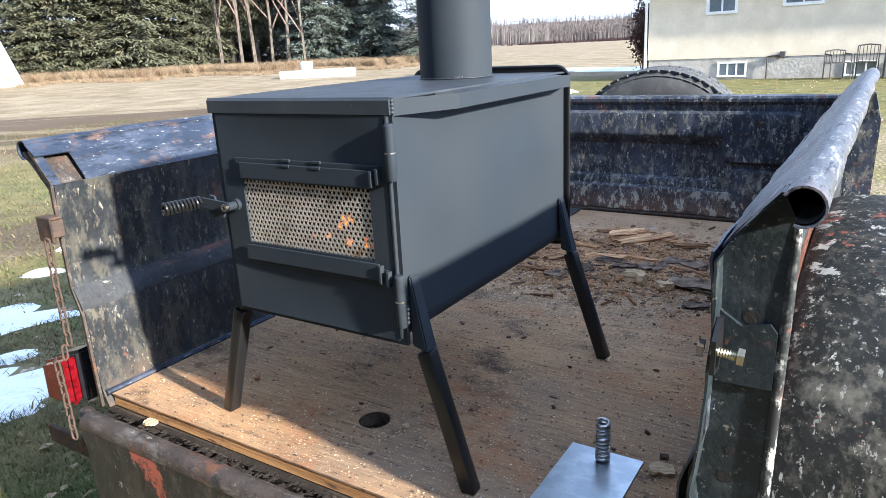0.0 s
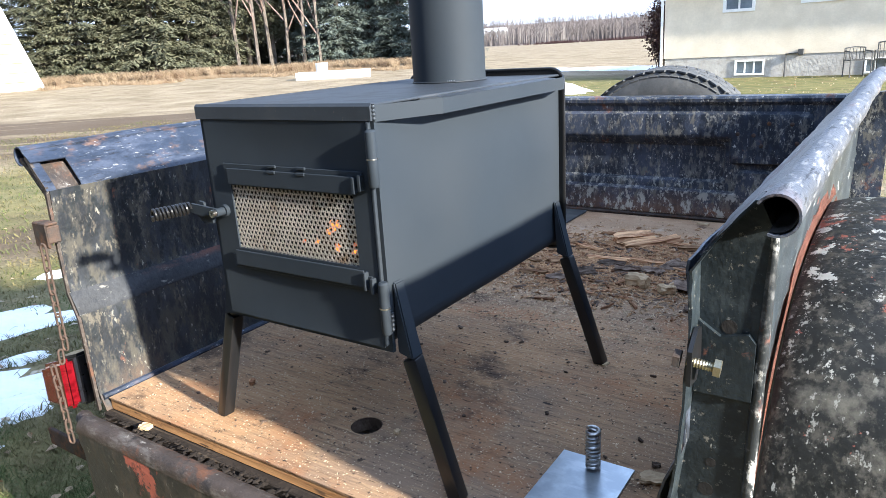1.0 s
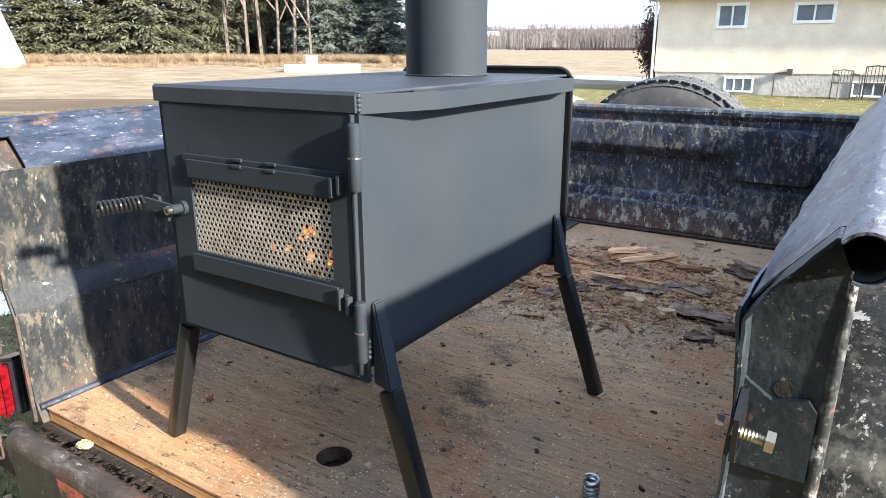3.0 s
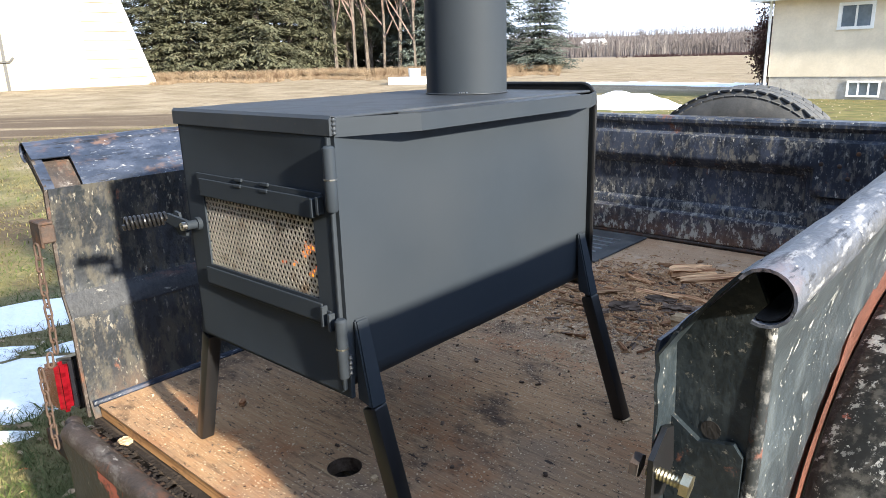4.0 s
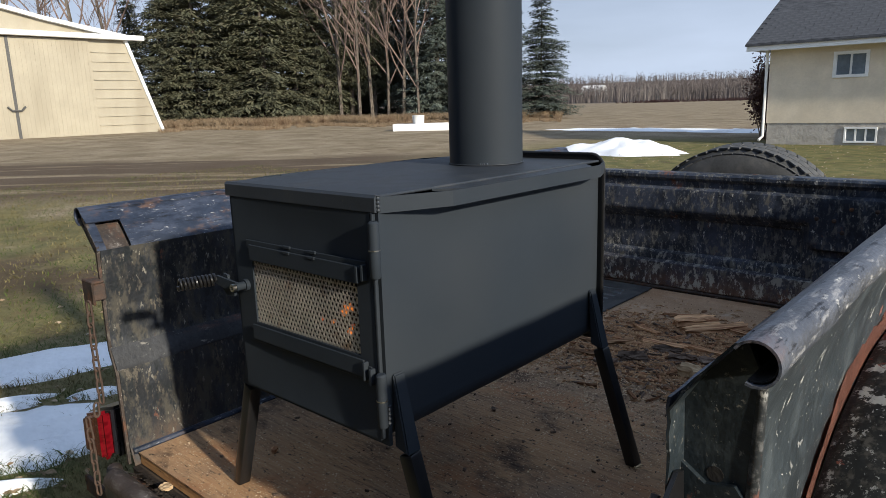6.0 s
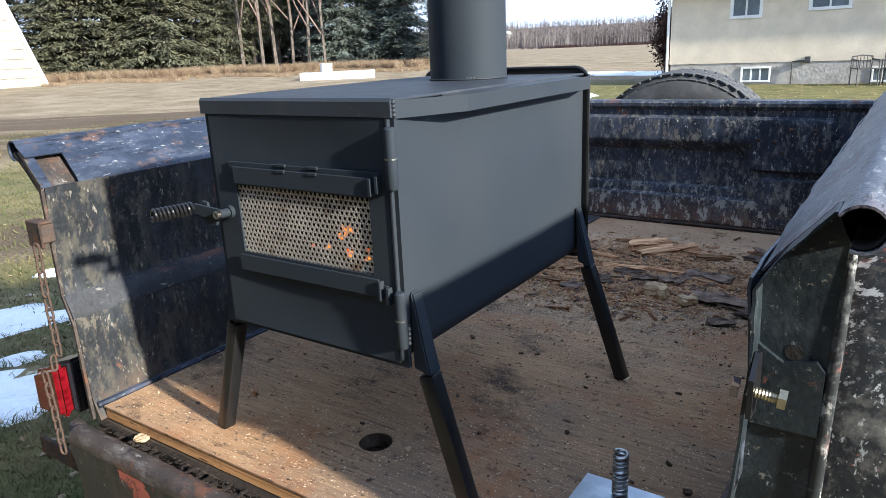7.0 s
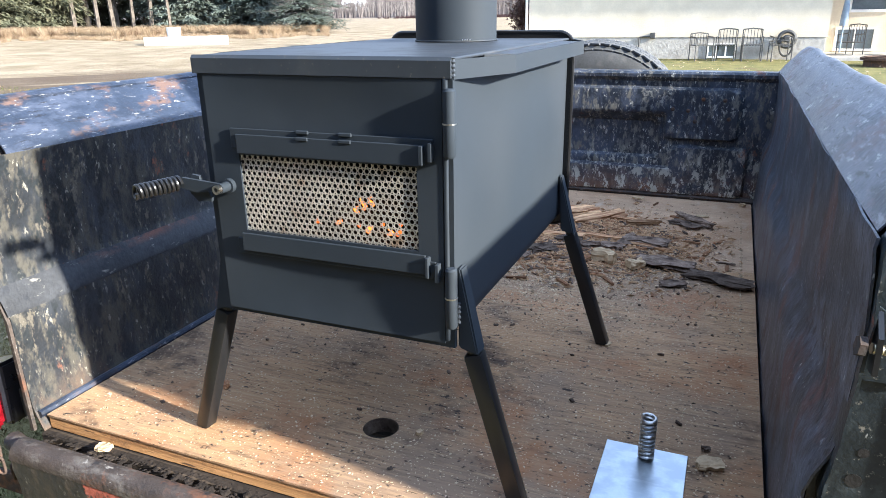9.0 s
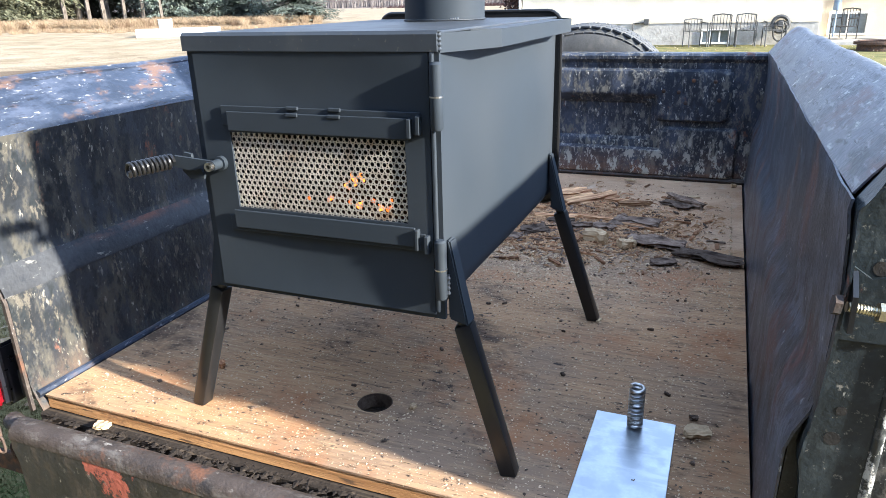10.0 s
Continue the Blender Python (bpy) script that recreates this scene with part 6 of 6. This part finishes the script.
def garden_chair(x, y, turn, label, high=0.84):
    c = thing("garden_chair", label, "chair", (x, y, soil_height(x, y)), "garden chairs")
    seat = bmesh.new()
    for k in range(7):
        box(seat, -0.23 + k * 0.068, -0.18 + k * 0.068, -0.22, 0.22, 0.40, 0.42)
    part("seat", seat, DARKMETAL, c)
    for sx in (-0.24, 0.24):
        for sy in (-0.22, 0.22):
            b = bmesh.new()
            sweep(b, [(sx, sy, 0.0), (sx, sy * 0.95, 0.62 if sy < 0 else high)], 0.016, 6)
            part("leg", b, DARKMETAL, c)
        b = bmesh.new()
        sweep(b, [(sx, -0.24, 0.61), (sx, 0.20, 0.63)], 0.018, 6)
        part("armrest", b, DARKMETAL, c)
    b = bmesh.new()
    sweep(b, [(-0.24, 0.21, high), (0.0, 0.22, high + 0.03), (0.24, 0.21, high)], 0.016, 6)
    for k in range(6):
        sweep(b, [(-0.2 + k * 0.08, 0.215, 0.42), (-0.2 + k * 0.08, 0.215, high)], 0.009, 5)
    part("backrest", b, DARKMETAL, c)
    c.rotation_euler = (0, 0, radians(turn))


garden_chair(-0.40, HY - 0.7, 25, "dark metal garden chair with slatted back by the house", 0.70)
garden_chair(0.22, HY - 0.55, -5, "dark metal garden chair turned to the house wall", 0.80)
garden_chair(0.86, HY - 0.55, 4, "dark metal garden chair turned to the house wall", 0.80)
garden_chair(1.55, HY - 0.6, 10, "low dark garden chair under the hose", 0.50)
garden_chair(3.35, HY + 1.0, -40, "blue-grey garden chair on the porch slab", 0.85)
garden_chair(4.70, HY + 0.9, 60, "blue-grey garden chair on the porch slab", 0.85)
bm = bmesh.new()
sweep(bm, [(3.0, HY + 0.1, -0.42), (3.0, HY + 0.1, 1.4)], 0.022, 8)
sweep(bm, [(3.0, HY + 0.1, 0.25), (3.0, HY + 0.1, 0.5), (3.0, HY + 0.1, 1.35)], [0.10, 0.09, 0.03], 10)
tagged(link_mesh("folded_parasol", bm, mat("blue_grey_canvas", (0.22, 0.27, 0.33), 0.9, 0, (), 0.2, 60, 0.15, 6), None, "", True), "folded blue-grey parasol on the porch", "parasol")
bm = bmesh.new()
pipe_shell(bm, (0, 0, 0), (0, 0, 0.24), 0.44, 0.04, 28)
pipe_shell(bm, (0, 0, 0.16), (0, 0, 0.22), 0.52, 0.06, 28)
ob = link_mesh("fire_ring", bm, RUST, None, "", True)
ob.location = (3.75, 18.6, soil_height(3.75, 18.6) - 0.01)
tagged(ob, "rusty round steel fire ring on the lawn", "fire pit")

# ---- barn ----
BX = -38.0
barn = thing("barn", "cream ribbed-steel barn with sliding doors and sloped sides", "barn", (BX, 12, soil_height(BX, 12)))


def barn_part(name, bm, material, label="", parent=None):
    ob = part(name, bm, material, None, label)
    return keep_world(ob, barn)


bz = soil_height(BX, 12) - 0.3
bm = bmesh.new()
prism(bm, [(-4.0, bz), (18.6, bz), (16.9, 4.75), (12.8, 5.55), (7.0, 6.9), (1.4, 5.55), (-2.3, 4.75)], "x", BX - 16, BX)
barn_part("wall", bm, BARNWALL, "cream steel gable with sloped sides")
rib = bmesh.new()
box(rib, -0.02, 0.02, -0.012, 0.012, 0, 1)
for y0, y1, nm in ((5.6, 11.1, 26), (11.2, 15.0, 18)):
    bm = boxed(BX + 0.05, BX + 0.11, y0, y1, bz + 0.25, 4.68, 0.01)
    dr = barn_part("sliding_door", bm, BARNWALL, "ribbed sliding door panel")
    for k in range(nm):
        y = y0 + 0.1 + (y1 - y0 - 0.2) * k / (nm - 1)
        part("rib", boxed(BX + 0.11, BX + 0.125, y - 0.02, y + 0.02, bz + 0.3, 4.62), BARNWALL, dr)
for k in range(9):
    z = 0.2 + k * 0.48
    ylim = 18.5 - (z - bz) * 0.34
    barn_part("siding_lap", boxed(BX + 0.03, BX + 0.06, 15.1, ylim, z, z + 0.05), BARNWALL)
barn_part("door_gap", boxed(BX + 0.06, BX + 0.14, 11.08, 11.22, bz + 0.25, 4.68), DARKMETAL, "dark gap and rail between the doors")
bm = boxed(BX + 0.02, BX + 0.45, -2.6, 17.9, 4.72, 4.98, 0.02)
barn_part("door_track", bm, WHITE, "white sliding door track cover")
bm = bmesh.new()
prism(bm, [(18.6, bz), (18.78, bz), (17.05, 4.80), (16.88, 4.75)], "x", BX - 0.2, BX + 0.12)
barn_part("corner_trim", bm, WHITE, "white corner trim")
bm = bmesh.new()
prism(bm, [(17.2, 4.72), (17.3, 4.95), (12.8, 5.75), (7.0, 7.15), (1.2, 5.75), (-2.6, 4.95), (-2.5, 4.72), (1.4, 5.56), (7.0, 6.92), (12.8, 5.56)], "x", BX - 16.2, BX + 0.3)
barn_part("roof", bm, WHITE, "white metal roof")
bm = bmesh.new()
sweep(bm, [(BX + 0.2, 10.75, 1.3), (BX + 0.2, 10.95, 1.1), (BX + 0.2, 11.35, 1.1), (BX + 0.2, 11.55, 1.3)], 0.05, 6)
barn_part("door_handle", bm, DARKMETAL, "dark door latch")

# ---- trees ----
def spruce_crown(h, spread, seed, bare):
    """Needle sprays on whorls of drooping limbs, the outline uneven round the tree."""
    g = random.Random(seed)
    verts, faces = [], []
    whorls = int(h * 2.5)
    for w in range(whorls):
        q = w / whorls
        zc = h * (bare + (1 - bare) * q) + g.uniform(-0.12, 0.12)
        reach = spread * (1 - q) ** 0.72 * (0.86 + 0.35 * noise.noise((seed, q * 6, 3))) + 0.12
        for b in range(max(4, int(5 + 5 * (1 - q)))):
            a = g.uniform(0, math.tau)
            ca, sa = math.cos(a), math.sin(a)
            ln = reach * g.uniform(0.66, 1.1) * (1 + 0.32 * noise.noise((ca * 1.5 + seed, sa * 1.5, q * 7)))
            droop = g.uniform(0.10, 0.45)
            ns = max(3, int(ln * 6))
            for k in range(ns):
                f = (k + 0.6 + g.uniform(-0.3, 0.3)) / ns
                r = ln * f
                cz = zc - droop * r * f + 0.12 * r
                for _ in range(9):
                    u = g.uniform(-1, 1)
                    s = (0.10 + 0.14 * (1 - f * 0.5)) * g.uniform(0.6, 1.35)
                    px, py = ca * r - sa * u * s * 2.1, sa * r + ca * u * s * 2.1
                    pz = cz - abs(u) * s * 0.7 + g.uniform(-0.14, 0.11)
                    aa = a + u * 1.1 + g.uniform(-0.4, 0.4)
                    ex, ey, ez = math.cos(aa) * s, math.sin(aa) * s, -s * g.uniform(-0.15, 0.75)
                    wx, wy, wz = -math.sin(aa) * s * 0.22, math.cos(aa) * s * 0.22, s * g.uniform(-0.16, 0.16)
                    i = len(verts)
                    verts += [(px - ex * 0.4, py - ey * 0.4, pz - ez * 0.4), (px + wx, py + wy, pz + wz), (px + ex, py + ey, pz + ez), (px - wx, py - wy, pz - wz)]
                    faces.append((i, i + 1, i + 2, i + 3))
    me = bpy.data.meshes.new("crown")
    me.from_pydata(verts, [], faces)
    return me


CROWNS = {}


def spruce(x, y, h, spread, material, seed, bare=0.06):
    """A spruce: tapered trunk and a crown; trees of one habit share a crown mesh, turned and stretched."""
    g = random.Random(seed)
    z0 = soil_height(x, y) - 0.1
    t = thing("spruce_tree", "tall dense dark green spruce tree" if material is NEEDLE else "blue-green spruce tree with drooping boughs", "tree", (x, y, z0), "spruce row")
    bm = bmesh.new()
    n = 8
    sweep(bm, [(0.1 * noise.noise((seed, k, 0)), 0.1 * noise.noise((seed, k, 9)), h * k / n) for k in range(n + 1)], [max(0.02, h * 0.014 * (1 - k / n)) for k in range(n + 1)], 8)
    part("trunk", bm, TRUNK, t, "grey-brown trunk", True)
    key = (material.name, bare, seed % 4)
    if key not in CROWNS:
        CROWNS[key] = spruce_crown(16.0, 3.5, seed, bare)
        CROWNS[key].materials.append(material)
    ob = new("crown", CROWNS[key])
    ob.parent = t
    ob["label"] = "drooping needle sprays"
    ob.matrix_basis = Matrix.Rotation(g.uniform(0, math.tau), 4, "Z") @ Matrix.Diagonal((spread / 3.5, spread / 3.5, h / 16.0, 1))
    return t


def bare_tree(x, y, h, seed, levels=4, material=TWIG, label="leafless tree with thin grey branches", trunk_r=0.012):
    g = random.Random(seed)
    z0 = soil_height(x, y) - 0.1
    t = thing("bare_tree", label, "tree", (x, y, z0), "bare trees")
    trunk, limbs = bmesh.new(), bmesh.new()

    def grow(bm, p, d, ln, r, lvl):
        pts, q = [p.copy()], p.copy()
        for k in range(3):
            d = (d + Vector((g.uniform(-1, 1), g.uniform(-1, 1), g.uniform(-0.2, 0.6))) * (0.16 if lvl else 0.06)).normalized()
            q = q + d * ln / 3
            pts.append(q.copy())
        sweep(bm, pts, [r, r * 0.85, r * 0.7, r * 0.5], 5 if lvl < 2 else 3, False)
        if lvl < levels:
            for k in range(g.randint(3, 4) if lvl else 9):
                f = g.uniform(0.35, 1.0) if lvl else 0.25 + 0.75 * k / 9
                base = pts[min(2, int(f * 3))].lerp(pts[min(3, int(f * 3) + 1)], f * 3 - int(f * 3)) if f < 1 else pts[3]
                az = g.uniform(0, math.tau)
                nd = (d * 0.8 + Vector((math.cos(az), math.sin(az), 0.35)) * g.uniform(0.5, 0.9)).normalized()
                grow(limbs, base, nd, ln * g.uniform(0.38, 0.6) * (1 - 0.25 * f if not lvl else 1), r * 0.42, lvl + 1)
    grow(trunk, Vector((0, 0, 0)), Vector((0, 0, 1)), h * 0.8, h * trunk_r, 0)
    part("trunk", trunk, TRUNK, t, "pale grey trunk", True)
    part("twig_crown", limbs, material, t, "fine bare branches")
    return t


def polar(az, d):
    return 0.9 + d * math.sin(radians(az)), -0.7 + d * math.cos(radians(az))


for i, (az, d, h, sp, m, bare) in enumerate((
        (-63.2, 57, 15, 3.6, NEEDLE, 0.02), (-60.8, 56, 18, 4.2, NEEDLE, 0.02), (-58.2, 57, 17, 4.0, NEEDLE, 0.02), (-55.8, 55, 19, 4.3, NEEDLE, 0.02), (-53.4, 57, 17.5, 4.0, NEEDLE, 0.02), (-51.4, 57, 18.5, 3.4, NEEDLE, 0.02),
        (-62.0, 64, 18, 4.0, NEEDLE, 0.02), (-59.3, 64, 19, 4.0, NEEDLE, 0.02), (-56.8, 64, 18, 4.0, NEEDLE, 0.02), (-54.4, 65, 19, 4.0, NEEDLE, 0.02), (-52.0, 66, 18, 4.0, NEEDLE, 0.02),
        (-49.8, 66, 18, 3.6, NEEDLE, 0.02), (-48.0, 68, 19, 3.6, NEEDLE, 0.02), (-46.2, 66, 18, 3.6, NEEDLE, 0.02), (-49.0, 60, 17, 2.4, NEEDLE, 0.16), (-45.2, 61, 17, 3.0, NEEDLE, 0.16), (-47.2, 60, 18, 2.2, NEEDLE, 0.16),
        (-43.9, 59, 17, 3.4, BLUENEEDLE, 0.05), (-42.0, 55, 16.5, 3.6, BLUENEEDLE, 0.05), (-39.6, 56, 16, 3.8, BLUENEEDLE, 0.05), (-37.2, 54, 14, 3.6, BLUENEEDLE, 0.05), (-40.8, 63, 17, 3.8, BLUENEEDLE, 0.05), (-38.2, 63, 16, 3.6, BLUENEEDLE, 0.05), (-33.6, 50, 9.0, 3.2, BLUENEEDLE, 0.05), (-65.2, 66, 12, 3.0, NEEDLE, 0.02))):
    x, y = polar(az, d)
    spruce(x, y, h, sp, m, 40 + i, bare)
for i, (az, d, h) in enumerate(((-49.9, 55, 15), (-48.4, 54, 14), (-47.4, 56, 16), (-46.1, 55, 13), (-44.9, 54, 15), (-43.6, 53, 12), (-66.5, 62, 15), (-68.5, 58, 16), (-70.6, 60, 14), (-73.0, 62, 17), (-65.3, 70, 12), (-76, 66, 16), (-79, 62, 15))):
    x, y = polar(az, d)
    bare_tree(x, y, h, 80 + i, 4 if i > 5 else 3, trunk_r=0.011)


def tall_grass_place(near, deep):
    def place(g):
        while True:
            az, d = g.uniform(-64, -32), near + abs(g.gauss(0, deep))
            if noise.noise((az * 0.9, d * 0.5, 2)) > -0.2:
                return polar(az, d + 1.75 * math.sin(az * 0.7) + 1.6 * noise.noise((az * 1.7, 0, 0)))
    return place


grass_blades("tall_dry_grass", "strip of tall rusty-tan grass before the trees", 60000, tall_grass_place(45.5, 3.0), (0.12, 0.80), (0.003, 0.008), DRYGRASS, 0.8)
grass_blades("dry_grass_fringe", "ragged fringe of shorter dry grass", 40000, tall_grass_place(41.5, 3.0), (0.04, 0.26), (0.003, 0.008), DRYGRASS, 1.2)
# dark red shrub at the house corner
x, y = -6.25, 23.0
shrub = thing("shrub", "dark red-brown leafy shrub by the house corner", "shrub", (x, y, soil_height(x, y)))
g = random.Random(3)
bm = bmesh.new()
ends = []
for k in range(26):
    a, r = g.uniform(0, math.tau), g.uniform(0.1, 0.75)
    top = Vector((r * math.cos(a), r * math.sin(a), g.uniform(1.4, 2.75)))
    mid = top * 0.5 + Vector((g.uniform(-0.1, 0.1), g.uniform(-0.1, 0.1), 0.1))
    sweep(bm, [(0.1 * math.cos(a), 0.1 * math.sin(a), 0), mid, top], [0.02, 0.013, 0.005], 5, False)
    ends += [mid.lerp(top, g.random()) for _ in range(10)] + [(mid * 0.6).lerp(mid, g.random()) for _ in range(4)]
part("stem", bm, TWIG, shrub, "thin bare stems")
verts, faces = [], []
for e in ends:
    for _ in range(16):
        c = e + Vector((g.gauss(0, 0.13), g.gauss(0, 0.13), g.gauss(0, 0.13)))
        d1, d2 = Vector((g.uniform(-1, 1), g.uniform(-1, 1), g.uniform(-1, 1))).normalized() * 0.045, Vector((g.uniform(-1, 1), g.uniform(-1, 1), g.uniform(-1, 1))).normalized() * 0.035
        i = len(verts)
        verts += [c - d1, c + d2, c + d1, c - d2]
        faces += [(i, i + 1, i + 2, i + 3)]
raw("foliage", verts, faces, REDBUSH, shrub, "dark red-brown leaves")

# ---- far woods, sheds and scrub ----
verts, faces = [], []
g = random.Random(77)
for _ in range(9000):
    az = g.uniform(-42, 14)
    d = 225 + 260 * g.random() ** 1.3
    x, y = polar(az, d)
    z = soil_height(x, y) - 0.3
    h = g.uniform(3.0, 7.0)
    w = g.uniform(0.10, 0.26)
    a = g.uniform(0, math.tau)
    dx, dy = math.cos(a) * w, math.sin(a) * w
    k = len(verts)
    verts += [(x - dx, y - dy, z), (x + dx, y + dy, z), (x - dy, y + dx, z), (x + g.uniform(-.3, .3), y, z + h)]
    faces += [(k, k + 1, k + 3), (k + 1, k + 2, k + 3), (k + 2, k, k + 3)]
    for _ in range(5):
        f = g.uniform(0.3, 0.95)
        cz = z + h * f
        b = g.uniform(0, math.tau)
        r = g.uniform(0.5, 1.4)
        k = len(verts)
        verts += [(x, y, cz), (x, y, cz + 0.25), (x + r * math.cos(b), y + r * math.sin(b), cz + g.uniform(0.5, 1.6))]
        faces += [(k, k + 1, k + 2)]
tagged(raw("far_woods", verts, faces, FARWOOD), "distant leafless grey-brown aspen woods", "woods", kind="stuff")
verts, faces = [], []
for _ in range(700):
    az, d = g.choice((-24.5, -19.5, -16)) + g.gauss(0, 1.2), g.uniform(172, 190)
    x, y = polar(az, d)
    z = soil_height(x, y) - 0.1
    for _ in range(6):
        b, r = g.uniform(0, math.tau), g.uniform(0.3, 0.8)
        k = len(verts)
        verts += [(x - 0.05, y, z), (x + 0.05, y, z), (x + r * math.cos(b), y + r * math.sin(b), z + g.uniform(0.3, 1.0))]
        faces += [(k, k + 1, k + 2)]
tagged(raw("far_scrub", verts, faces, REDBUSH), "low dark scrub across the far field", "scrub", kind="stuff")
x, y = polar(-29.5, 330)
shed = thing("far_shed", "white farm shed far off among the woods", "shed", (x, y, soil_height(x, y)))
bm = boxed(-5, 5, -3, 3, 0, 3.2)
part("wall", bm, WHITE, shed)
bm = bmesh.new()
prism(bm, [(-3.4, 3.1), (3.4, 3.1), (0, 5.0)], "x", -5.4, 5.4)
part("roof", bm, WHITE, shed)

# ---- unseen board wall added behind the camera to darken the stove front ----
bm = bmesh.new()
for i in range(120):
    box(bm, -12 + i * 0.22, -12 + i * 0.22 + 0.205, -4.03 - 0.01 * (i % 3), -3.99 - 0.006 * (i % 2), -0.75, 4.3)
box(bm, -12.0, 14.4, -4.2, -4.04, -0.75, 4.35)
tagged(link_mesh("wall_behind", bm, BOARDS), "unseen board wall added behind the camera to block low sky", "wall", kind="structure")
